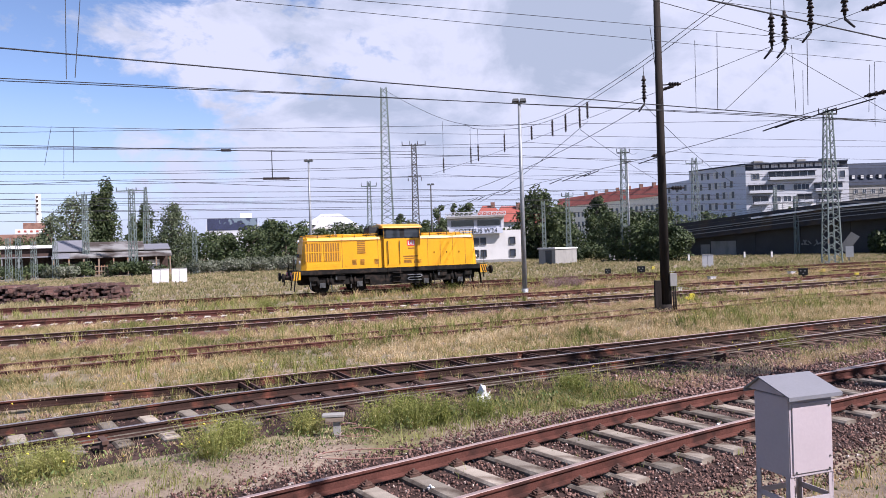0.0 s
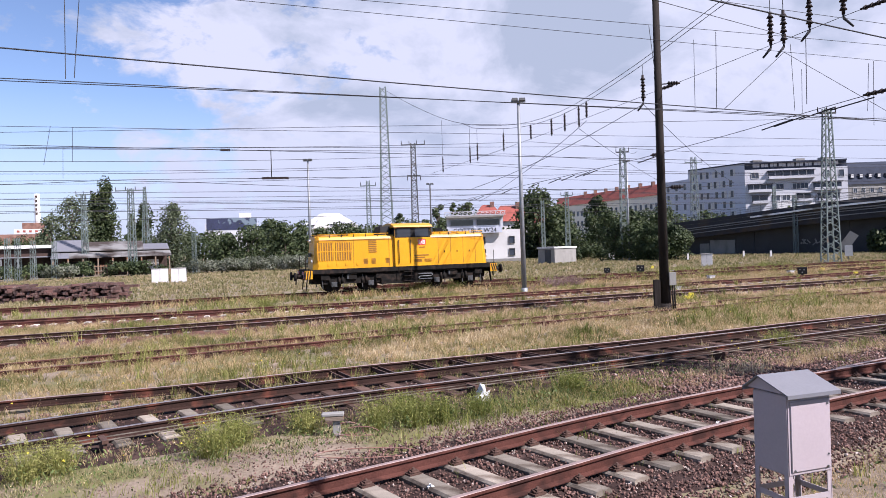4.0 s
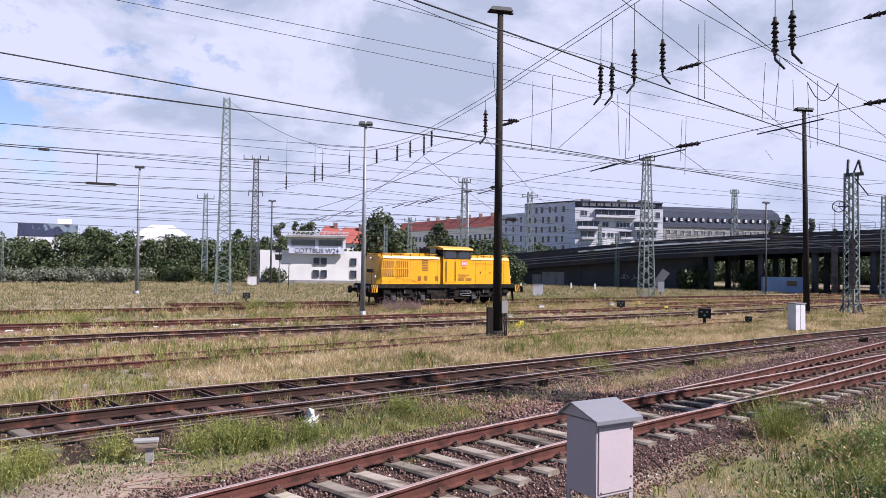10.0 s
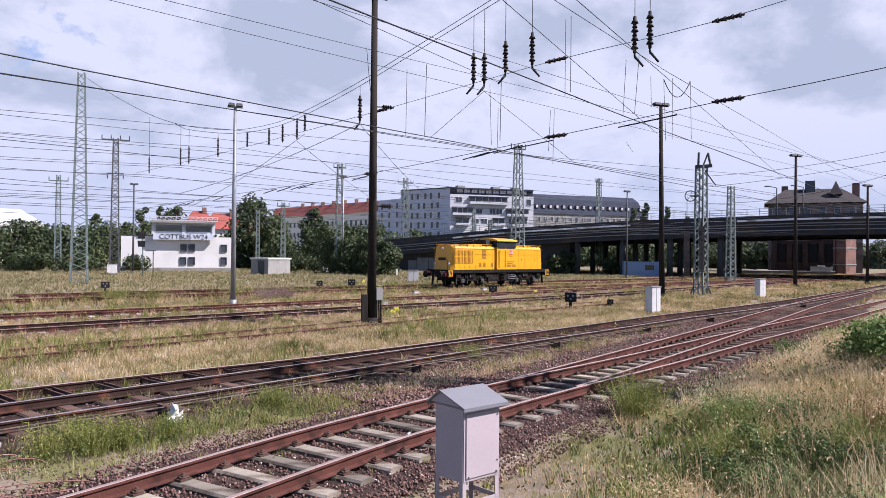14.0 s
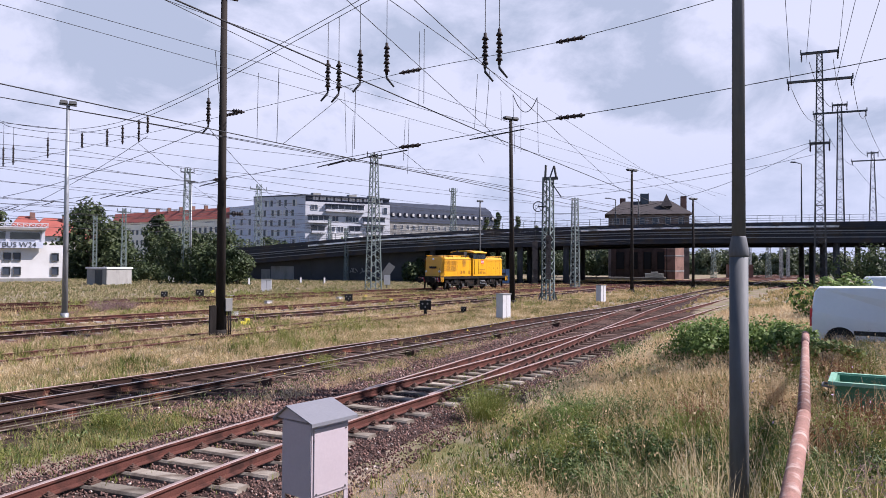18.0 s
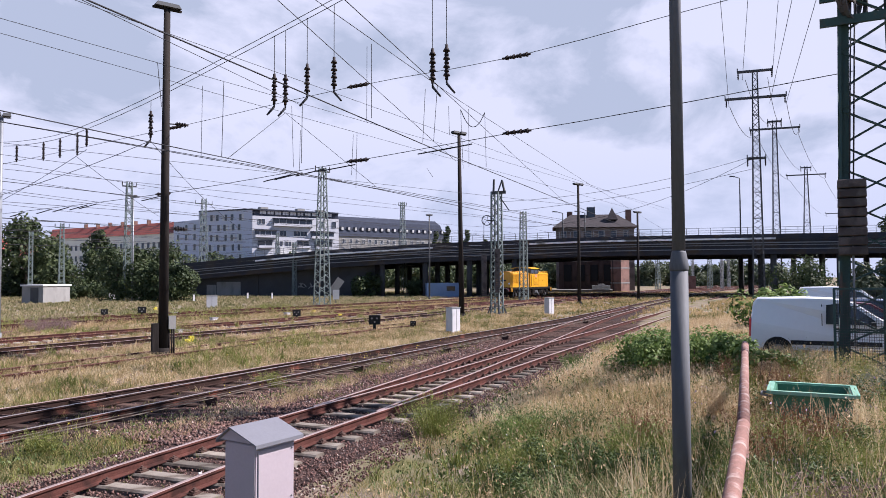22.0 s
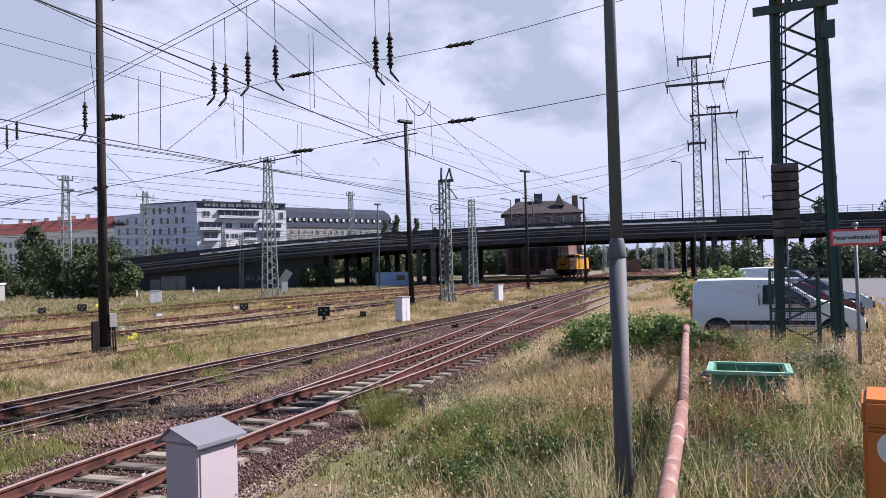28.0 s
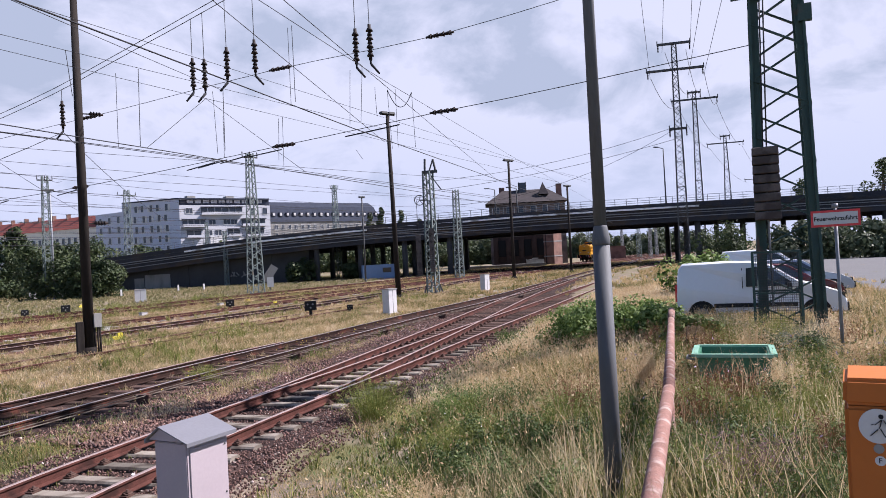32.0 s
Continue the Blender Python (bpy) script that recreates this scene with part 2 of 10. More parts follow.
# ---- materials ----
def material(name, base, rough=0.7, metal=0.0, vary=0.25, scale=6.0, fine=60.0, bump=0.15, second=None, mask=(0.5, 0.62), random_by="", spec=0.5, stretch=(1, 1, 1)):
    """Base colour broken by coarse and fine noise; second: another colour (rust, dirt, moss) in patches."""
    m = bpy.data.materials.new(name)
    m.use_nodes = True
    t = m.node_tree
    b = t.nodes["Principled BSDF"]
    b.inputs["Roughness"].default_value, b.inputs["Metallic"].default_value = rough, metal
    b.inputs["Specular IOR Level"].default_value = spec
    co = t.nodes.new("ShaderNodeTexCoord")
    mp = t.nodes.new("ShaderNodeMapping")
    mp.inputs["Scale"].default_value = stretch
    t.links.new(co.outputs["Object"], mp.inputs["Vector"])
    n1, n2 = t.nodes.new("ShaderNodeTexNoise"), t.nodes.new("ShaderNodeTexNoise")
    n1.inputs["Scale"].default_value, n1.inputs["Detail"].default_value = scale, 5.0
    n2.inputs["Scale"].default_value, n2.inputs["Detail"].default_value = fine, 3.0
    for n in (n1, n2):
        t.links.new(mp.outputs[0], n.inputs["Vector"])
    ramp = t.nodes.new("ShaderNodeValToRGB")
    c = Vector(base)
    ramp.color_ramp.elements[0].position, ramp.color_ramp.elements[1].position = 0.3, 0.7
    ramp.color_ramp.elements[0].color = (*(c * (1 - vary)), 1)
    ramp.color_ramp.elements[1].color = (*(c * (1 + vary)), 1)
    mixn = t.nodes.new("ShaderNodeMath")
    mixn.operation = "MULTIPLY_ADD"
    mixn.inputs[1].default_value = 0.45
    t.links.new(n2.outputs["Fac"], mixn.inputs[0])
    half = t.nodes.new("ShaderNodeMath")
    half.operation = "MULTIPLY"
    half.inputs[1].default_value = 0.55
    t.links.new(n1.outputs["Fac"], half.inputs[0])
    t.links.new(half.outputs[0], mixn.inputs[2])
    t.links.new(mixn.outputs[0], ramp.inputs[0])
    out = ramp.outputs[0]
    if second is not None:
        n3 = t.nodes.new("ShaderNodeTexNoise")
        n3.inputs["Scale"].default_value, n3.inputs["Detail"].default_value = scale * 0.8, 8.0
        off = t.nodes.new("ShaderNodeMapping")
        off.inputs["Location"].default_value = (7.3, 2.1, 4.4)
        off.inputs["Scale"].default_value = stretch
        t.links.new(co.outputs["Object"], off.inputs["Vector"])
        t.links.new(off.outputs[0], n3.inputs["Vector"])
        r = t.nodes.new("ShaderNodeMapRange")
        r.inputs["From Min"].default_value, r.inputs["From Max"].default_value = mask
        t.links.new(n3.outputs["Fac"], r.inputs["Value"])
        mx = t.nodes.new("ShaderNodeMix")
        mx.data_type = "RGBA"
        mx.inputs["B"].default_value = (*second, 1)
        t.links.new(r.outputs[0], mx.inputs["Factor"])
        t.links.new(out, mx.inputs["A"])
        out = mx.outputs["Result"]
    if random_by:
        hs = t.nodes.new("ShaderNodeHueSaturation")
        if random_by == "object":
            src = t.nodes.new("ShaderNodeObjectInfo").outputs["Random"]
        else:
            src = t.nodes.new("ShaderNodeNewGeometry").outputs["Random Per Island"]
        r = t.nodes.new("ShaderNodeMapRange")
        r.inputs["To Min"].default_value, r.inputs["To Max"].default_value = 0.5, 1.5
        t.links.new(src, r.inputs["Value"])
        t.links.new(r.outputs[0], hs.inputs["Value"])
        t.links.new(out, hs.inputs["Color"])
        out = hs.outputs[0]
    t.links.new(out, b.inputs["Base Color"])
    if bump:
        bp = t.nodes.new("ShaderNodeBump")
        bp.inputs["Strength"].default_value, bp.inputs["Distance"].default_value = bump, 0.02
        t.links.new(n2.outputs["Fac"], bp.inputs["Height"])
        t.links.new(bp.outputs[0], b.inputs["Normal"])
    return m


def leafy(name, stops, rough=0.6, through_light=0.25):
    """Blades and leaves: the colour goes by the piece, and some light passes through."""
    m = bpy.data.materials.new(name)
    m.use_nodes = True
    t = m.node_tree
    b = t.nodes["Principled BSDF"]
    b.inputs["Roughness"].default_value = rough
    b.inputs["Specular IOR Level"].default_value = 0.25
    g = t.nodes.new("ShaderNodeNewGeometry")
    ramp = t.nodes.new("ShaderNodeValToRGB")
    e = ramp.color_ramp.elements
    while len(e) < len(stops):
        e.new(0.5)
    for k, (p, c) in enumerate(stops):
        e[k].position, e[k].color = p, (*c, 1)
    # patches of the ground lean to green or to straw
    co = t.nodes.new("ShaderNodeTexCoord")
    n = t.nodes.new("ShaderNodeTexNoise")
    n.inputs["Scale"].default_value, n.inputs["Detail"].default_value = 0.35, 4.0
    t.links.new(co.outputs["Object"], n.inputs["Vector"])
    ma = t.nodes.new("ShaderNodeMath")
    ma.operation = "MULTIPLY_ADD"
    ma.inputs[1].default_value, ma.inputs[2].default_value = 3.0, -1.0
    t.links.new(n.outputs["Fac"], ma.inputs[0])
    av = t.nodes.new("ShaderNodeMix")
    av.inputs["Factor"].default_value = 0.5
    t.links.new(g.outputs["Random Per Island"], av.inputs["A"])
    t.links.new(ma.outputs[0], av.inputs["B"])
    t.links.new(av.outputs["Result"], ramp.inputs[0])
    t.links.new(ramp.outputs[0], b.inputs["Base Color"])
    tr = t.nodes.new("ShaderNodeBsdfTranslucent")
    t.links.new(ramp.outputs[0], tr.inputs["Color"])
    mx = t.nodes.new("ShaderNodeMixShader")
    mx.inputs[0].default_value = through_light
    t.links.new(b.outputs[0], mx.inputs[1])
    t.links.new(tr.outputs[0], mx.inputs[2])
    t.links.new(mx.outputs[0], t.nodes["Material Output"].inputs["Surface"])
    return m


def glassy(name, tint=(0.02, 0.025, 0.03), rough=0.05):
    m = bpy.data.materials.new(name)
    m.use_nodes = True
    b = m.node_tree.nodes["Principled BSDF"]
    b.inputs["Base Color"].default_value = (*tint, 1)
    b.inputs["Roughness"].default_value = rough
    b.inputs["IOR"].default_value = 1.52
    b.inputs["Specular IOR Level"].default_value = 0.8
    return m


M = {}
M["soil"] = material("soil_and_dry_grass", (0.2, 0.158, 0.12), 0.95, vary=0.5, scale=0.8, fine=18.0, bump=0.7, second=(0.14, 0.132, 0.058), mask=(0.46, 0.6), spec=0.12)
# darker than the stones: the shade between them is put in
M["ballast"] = material("ballast_bed", (0.032, 0.019, 0.0165), 0.95, vary=0.5, scale=3.0, fine=30.0, bump=0.9, second=(0.062, 0.039, 0.034), spec=0.15)
M["sandbed"] = material("rusty_track_bed", (0.11, 0.057, 0.043), 0.95, vary=0.5, scale=2.0, fine=22.0, bump=0.8, second=(0.19, 0.145, 0.1), mask=(0.54, 0.66), spec=0.15)
M["stone"] = material("ballast_stone", (0.126, 0.071, 0.058), 0.85, vary=0.6, scale=14.0, fine=90.0, bump=0.4, second=(0.34, 0.29, 0.26), mask=(0.6, 0.66), random_by="island", spec=0.3)
M["rail"] = material("rusty_rail", (0.078, 0.03, 0.023), 0.85, 0.0, vary=0.4, scale=3.0, fine=45.0, bump=0.3, second=(0.036, 0.016, 0.013), spec=0.15)
M["raildark"] = material("greasy_dark_rail", (0.03, 0.016, 0.0125), 0.85, vary=0.5, scale=3.0, fine=45.0, bump=0.3, second=(0.112, 0.0392, 0.0257), mask=(0.55, 0.7), spec=0.15)
M["railshiny"] = material("bright_worn_rail_top", (0.36, 0.31, 0.30), 0.36, 0.8, vary=0.15, scale=3.0, fine=30.0, bump=0.03)
M["railtop"] = material("worn_rail_top", (0.36, 0.26, 0.235), 0.42, 0.5, vary=0.2, scale=3.0, fine=30.0, bump=0.03, spec=0.4)
M["railold"] = material("rusted_rail_top", (0.11, 0.047, 0.036), 0.7, 0.2, vary=0.3, scale=3.0, fine=30.0, bump=0.1)
M["sleeper"] = material("concrete_sleeper", (0.21, 0.182, 0.15), 0.9, vary=0.25, scale=4.0, fine=60.0, bump=0.3, second=(0.0814, 0.0595, 0.0454), mask=(0.46, 0.64), random_by="object", spec=0.2)
M["sleeperdark"] = material("oily_sleeper", (0.0797, 0.0498, 0.0394), 0.9, vary=0.4, scale=4.0, fine=60.0, bump=0.3, second=(0.149, 0.105, 0.0845), mask=(0.6, 0.7), random_by="object", spec=0.15)
M["clip"] = material("rusty_fastening", (0.07, 0.036, 0.026), 0.85, 0.2, vary=0.4, scale=20.0, fine=120.0)
M["loco"] = material("yellow_loco_paint", (0.6, 0.285, 0.004), 0.38, spec=0.45, vary=0.10, scale=1.2, fine=18.0, bump=0.03, second=(0.5, 0.225, 0.012), mask=(0.52, 0.75), stretch=(1, 1, 0.35))
M["locodark"] = material("sooty_underframe", (0.012, 0.011, 0.01), 0.9, 0.0, vary=0.5, scale=4.0, fine=40.0, second=(0.03, 0.022, 0.018), spec=0.12)
# loco yellow darkened: the shade in grilles and louvres is put in
M["locogrille"] = material("shaded_grille", (0.218, 0.096, 0.0096), 0.6, vary=0.3, scale=8.0)
M["white"] = material("white_paint", (0.51, 0.51, 0.503), 0.5, vary=0.08, scale=3.0, fine=40.0, bump=0.05, second=(0.374, 0.367, 0.34), mask=(0.55, 0.8))
M["carred"] = material("dark_red_car_paint", (0.1, 0.014, 0.018), 0.25, vary=0.03, scale=1.0, bump=0.0)
M["red"] = material("red_paint", (0.6, 0.035, 0.04), 0.45, vary=0.08)
M["black"] = material("black_paint", (0.015, 0.015, 0.016), 0.7, vary=0.3, spec=0.2)
M["glass"] = glassy("window_glass")
M["farglass"] = glassy("house_window_glass", (0.045, 0.055, 0.075), 0.25)
M["farglass"].node_tree.nodes["Principled BSDF"].inputs["Specular IOR Level"].default_value = 0.35
M["carglass"] = glassy("car_glass", (0.03, 0.035, 0.04), 0.03)
M["zinc"] = material("galvanised_steel", (0.18, 0.189, 0.198), 0.6, 0.2, vary=0.18, scale=3.0, fine=40.0, bump=0.05)
M["lampzinc"] = material("pale_zinc_coat", (0.21, 0.222, 0.235), 0.5, 0.3, vary=0.15, scale=3.0, fine=40.0, bump=0.05)
M["polegrey"] = material("grey_lamp_pole", (0.085, 0.09, 0.097), 0.7, 0.0, vary=0.25, scale=3.0, fine=50.0, bump=0.05, second=(0.065, 0.065, 0.065), stretch=(1, 1, 0.2))
M["pole"] = material("dark_tarred_pole", (0.024, 0.02, 0.018), 0.9, vary=0.4, scale=5.0, fine=60.0, bump=0.3, spec=0.12, stretch=(1, 1, 0.1))
M["mast"] = material("pale_green_mast_paint", (0.12, 0.152, 0.144), 0.7, 0.0, vary=0.2, scale=2.0, fine=30.0, second=(0.16, 0.12, 0.088), mask=(0.6, 0.75))
M["mastdark"] = material("dark_mast_steel", (0.055, 0.058, 0.06), 0.8, 0.0, vary=0.3, scale=2.0, fine=30.0, second=(0.1, 0.06, 0.04), mask=(0.58, 0.75))
M["green"] = material("dark_green_mast_paint", (0.0255, 0.0595, 0.051), 0.7, vary=0.25, scale=2.0, fine=40.0, second=(0.0935, 0.0595, 0.0382), mask=(0.6, 0.72))
M["wire"] = material("oxidised_wire", (0.035, 0.035, 0.038), 0.8, 0.0, vary=0.2, spec=0.2)
M["insulator"] = material("brown_glazed_porcelain", (0.022, 0.016, 0.015), 0.6, vary=0.3, scale=20.0, spec=0.2)
M["weights"] = material("stained_weight_blocks", (0.105, 0.088, 0.08), 0.95, vary=0.25, scale=3.0, fine=30.0, bump=0.3, second=(0.06, 0.05, 0.046), spec=0.15)
M["cabinet"] = material("grey_cabinet_paint", (0.37, 0.315, 0.335), 0.65, spec=0.15, vary=0.06, scale=2.0, fine=35.0, bump=0.03, second=(0.34, 0.30, 0.315), mask=(0.55, 0.75))
M["roofsheet"] = material("grey_sheet_roof", (0.15, 0.15, 0.168), 0.55, 0.0, vary=0.1, scale=3.0, fine=40.0, bump=0.05, second=(0.16, 0.158, 0.17), mask=(0.55, 0.75))
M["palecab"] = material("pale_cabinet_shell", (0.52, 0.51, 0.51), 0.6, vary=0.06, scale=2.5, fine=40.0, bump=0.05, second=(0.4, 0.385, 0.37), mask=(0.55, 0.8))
M["concrete"] = material("weathered_concrete", (0.23, 0.224, 0.211), 0.9, vary=0.18, scale=1.0, fine=22.0, bump=0.2, second=(0.141, 0.134, 0.122), mask=(0.5, 0.72), stretch=(1, 1, 0.4))
M["darkconcrete"] = material("dark_concrete", (0.05, 0.05, 0.053), 0.95, vary=0.3, scale=0.4, fine=8.0, bump=0.2, second=(0.05, 0.05, 0.05))
M["bridge"] = material("dark_bridge_steel", (0.024, 0.025, 0.032), 0.9, 0.0, vary=0.3, scale=0.5, fine=8.0, second=(0.048, 0.036, 0.028))
# pale edge, whitened further to stand in for sunlight along it
M["deckedge"] = material("pale_bridge_edge", (0.8, 0.8, 0.79), 0.85, vary=0.2, scale=0.5, fine=10.0, second=(0.2, 0.2, 0.19))
M["brick"] = material("old_brick", (0.192, 0.104, 0.08), 0.9, vary=0.3, scale=0.8, fine=14.0, bump=0.3, second=(0.128, 0.068, 0.052))
M["render"] = material("pale_house_render", (0.6, 0.59, 0.58), 0.85, vary=0.06, scale=0.4, fine=15.0, bump=0.1, second=(0.5, 0.485, 0.465), mask=(0.5, 0.75))
# brick darkened for walls that lie in shade
M["darkbrick"] = material("dark_brick", (0.062, 0.042, 0.036), 0.95, vary=0.3, scale=0.8, fine=14.0, bump=0.3, second=(0.035, 0.027, 0.024), spec=0.1)
M["cream"] = material("cream_house_render", (0.7, 0.665, 0.585), 0.9, vary=0.05, scale=0.3, fine=12.0, bump=0.1, second=(0.684, 0.636, 0.551), mask=(0.5, 0.75), spec=0.15)
M["greyrender"] = material("blue_grey_house_render", (0.46, 0.485, 0.565), 0.85, vary=0.06, scale=0.2, fine=8.0, bump=0.1)
M["lightrender"] = material("light_grey_house_render", (0.45, 0.455, 0.485), 0.85, vary=0.05, scale=0.2, fine=8.0, bump=0.1)
M["oldroof"] = material("old_brown_tile_roof", (0.062, 0.054, 0.055), 0.9, vary=0.3, scale=0.8, fine=8.0, bump=0.3, second=(0.055, 0.05, 0.05), spec=0.08)
M["oldwall"] = material("weathered_brown_brick", (0.15, 0.115, 0.1), 0.95, vary=0.3, scale=0.8, fine=14.0, bump=0.3, second=(0.1, 0.08, 0.07), spec=0.1)
M["slate"] = material("slate_roof", (0.04, 0.046, 0.064), 0.9, vary=0.25, scale=0.6, fine=8.0, bump=0.3, spec=0.08)
M["redroof"] = material("red_tile_roof", (0.24, 0.058, 0.042), 0.85, vary=0.25, scale=0.5, fine=10.0, bump=0.3)
M["metalroof"] = material("corrugated_roof", (0.189, 0.185, 0.182), 0.8, 0.0, vary=0.2, scale=0.4, fine=6.0, second=(0.049, 0.0385, 0.0336), mask=(0.42, 0.6), spec=0.2)
M["wood"] = material("weathered_plank", (0.192, 0.15, 0.114), 0.85, vary=0.3, scale=4.0, fine=40.0, bump=0.3, second=(0.216, 0.102, 0.048), stretch=(0.2, 1, 1))
M["pipe"] = material("faded_red_pipe", (0.215, 0.115, 0.093), 0.85, vary=0.35, scale=9.0, fine=60.0, bump=0.3, second=(0.33, 0.25, 0.22), mask=(0.52, 0.66), spec=0.25)
M["orange"] = material("orange_plastic_bin", (0.42, 0.125, 0.025), 0.6, spec=0.2, vary=0.05, scale=2.0, fine=25.0, bump=0.05, second=(0.326, 0.109, 0.0289), mask=(0.58, 0.8))
M["tub"] = material("green_plastic_tub", (0.035, 0.15, 0.085), 0.5, vary=0.15, scale=3.0, fine=25.0, bump=0.05)
M["carpaint"] = material("white_car_paint", (0.719, 0.738, 0.761), 0.25, vary=0.03, scale=1.0, fine=10.0, bump=0.0, spec=0.6)
M["carblue"] = material("silver_blue_car_paint", (0.383, 0.425, 0.476), 0.25, 0.3, vary=0.03, scale=1.0, bump=0.0)
M["tyre"] = material("rubber", (0.018, 0.018, 0.019), 0.85, vary=0.3, scale=12.0)
M["asphalt"] = material("worn_asphalt", (0.10, 0.098, 0.1), 0.9, vary=0.15, scale=0.6, fine=40.0, bump=0.3, second=(0.0975, 0.0975, 0.0975))
M["bark"] = material("bark", (0.085, 0.065, 0.05), 0.9, vary=0.4, scale=6.0, fine=30.0, bump=0.5)
M["leaf"] = leafy("tree_leaves", [(0.1, (0.018, 0.03, 0.0125)), (0.5, (0.046, 0.066, 0.025)), (0.9, (0.1, 0.12, 0.05))])
# natural on willow and birches; on far trees its paleness stands in for haze
M["leafpalehaze"] = leafy("pale_and_hazed_tree_leaves", [(0.1, (0.04, 0.056, 0.028)), (0.5, (0.075, 0.096, 0.05)), (0.9, (0.15, 0.17, 0.1))])
M["leafpale"] = leafy("silvery_shrub_leaves", [(0.1, (0.0618, 0.0773, 0.0433)), (0.5, (0.118, 0.13, 0.0867)), (0.9, (0.248, 0.26, 0.217))])
M["leafbush"] = leafy("bright_shrub_leaves", [(0.1, (0.045, 0.08, 0.02)), (0.5, (0.15, 0.22, 0.055)), (0.9, (0.36, 0.44, 0.18))], through_light=0.35)
M["grass"] = leafy("mixed_grass", [(0.06, (0.055, 0.074, 0.02)), (0.33, (0.18, 0.178, 0.054)), (0.57, (0.46, 0.33, 0.165)), (0.97, (0.68, 0.52, 0.32))], through_light=0.42)
M["yardgrass"] = leafy("thin_yard_grass", [(0.06, (0.06, 0.084, 0.024)), (0.35, (0.195, 0.192, 0.064)), (0.59, (0.43, 0.32, 0.165)), (0.97, (0.62, 0.48, 0.305))], through_light=0.42)
# haze put into the colour: bluer and milder in contrast than the yard grass
M["fargrass"] = leafy("pale_far_grass", [(0.05, (0.07, 0.094, 0.032)), (0.34, (0.185, 0.185, 0.072)), (0.58, (0.365, 0.295, 0.165)), (0.97, (0.52, 0.43, 0.29))], through_light=0.42)
M["bankgrass"] = leafy("rank_bank_grass", [(0.05, (0.02, 0.038, 0.01)), (0.4, (0.1, 0.13, 0.04)), (0.66, (0.3, 0.255, 0.12)), (1.0, (0.68, 0.58, 0.41))], through_light=0.2)
M["weed"] = leafy("green_weeds", [(0.05, (0.0629, 0.0896, 0.0167)), (0.4, (0.164, 0.186, 0.0412)), (0.9, (0.341, 0.32, 0.113))], through_light=0.28)
M["mound"] = leafy("dark_weed_leaves", [(0.1, (0.03, 0.052, 0.014)), (0.5, (0.085, 0.122, 0.034)), (0.9, (0.23, 0.27, 0.1))], through_light=0.25)
M["straw"] = leafy("dry_seed_stalks", [(0.1, (0.36, 0.235, 0.12)), (0.5, (0.58, 0.44, 0.26)), (0.9, (0.74, 0.64, 0.45))], through_light=0.4)
M["rust"] = leafy("rusty_dock_seeds", [(0.1, (0.102, 0.0432, 0.024)), (0.5, (0.177, 0.0792, 0.04)), (0.9, (0.245, 0.144, 0.08))], through_light=0.3)
M["dusky"] = leafy("dusky_purple_weed", [(0.1, (0.12, 0.07, 0.07)), (0.5, (0.22, 0.14, 0.14)), (0.9, (0.34, 0.25, 0.23))], through_light=0.25)
M["lilac"] = material("lilac_petals", (0.42, 0.33, 0.46), 0.8, vary=0.15, scale=20.0)
M["yellowflower"] = material("yellow_petals", (0.6, 0.5, 0.04), 0.7, vary=0.15, scale=20.0)
M["blue"] = material("blue_container_paint", (0.16, 0.24, 0.368), 0.6, vary=0.1, scale=1.0, fine=15.0)

# ---- ground and tracks ----
def ground_sheet():
    radii = [0.0, 0.02]
    while radii[-1] < 3500:
        radii.append(radii[-1] + max(0.28, radii[-1] * 0.035))
    na = 240
    verts, faces = [(0, 0, gz(0, 0))], []
    for r in radii[1:]:
        for k in range(na):
            x, y = r * math.sin(2 * math.pi * k / na), r * math.cos(2 * math.pi * k / na)
            verts.append((x, y, gz(x, y)))
    for i in range(len(radii) - 2):
        for k in range(na):
            a, b = 1 + i * na + k, 1 + i * na + (k + 1) % na
            faces.append((a, a + na, b + na, b))
    ob = raw("ground", verts, faces, M["soil"], smoothed=True)
    return tagged(ob, "flat railway yard ground of dry grass and bare soil", "ground", kind="structure")


ground_sheet()

# centre lines of the tracks, across by along
TRACK_A = [(-40, 5.9), (-10, 6.55), (0, 6.9), (5, 7.1), (8, 7.22), (11, 7.12), (14, 6.88), (18, 6.42), (22, 6.05), (26, 5.68), (30, 5.25), (38, 4.4), (46, 3.6), (60, 2.1), (100, -2.2), (170, -11.0), (260, -26.0)]
TRACK_A2 = [(14, 6.94), (18, 6.86), (24, 6.78), (30, 6.75), (38, 6.75), (46, 6.72), (54, 6.5), (62, 6.1), (71, 5.7)]
TRACK_B = [(-40, 12.0), (-8, 12.7), (0, 12.85), (4, 12.9), (6, 12.75), (8, 12.52), (10, 12.3), (12.5, 12.05), (16, 11.78), (20, 11.4), (24, 11.0), (29, 10.5), (33, 10.1), (38, 9.35), (44, 8.5), (50, 7.8), (60, 6.95), (71, 6.0), (90, 4.4), (170, -4.0), (260, -17.0)]
RAIL_B3 = [(-40, 20.5), (-8, 17.0), (0.4, 15.9), (3.4, 15.2), (7, 14.75), (10, 14.2), (13.4, 13.5), (17, 12.98), (20.8, 12.55), (24, 12.0)]
TRACK_C2 = [(-30, 24.5), (4, 21.4), (10, 20.9), (16, 20.1), (24, 19.4), (30, 18.7), (38, 17.6), (44, 16.6), (60, 14.6)]
TRACK_C = [(-40, 38.0), (-10, 31.2), (5, 28.0), (12, 27.0), (20, 25.6), (29, 24.0), (42, 21.4), (56, 19.3), (75, 17.2), (92, 15.6), (150, 8.5), (260, -8.0)]
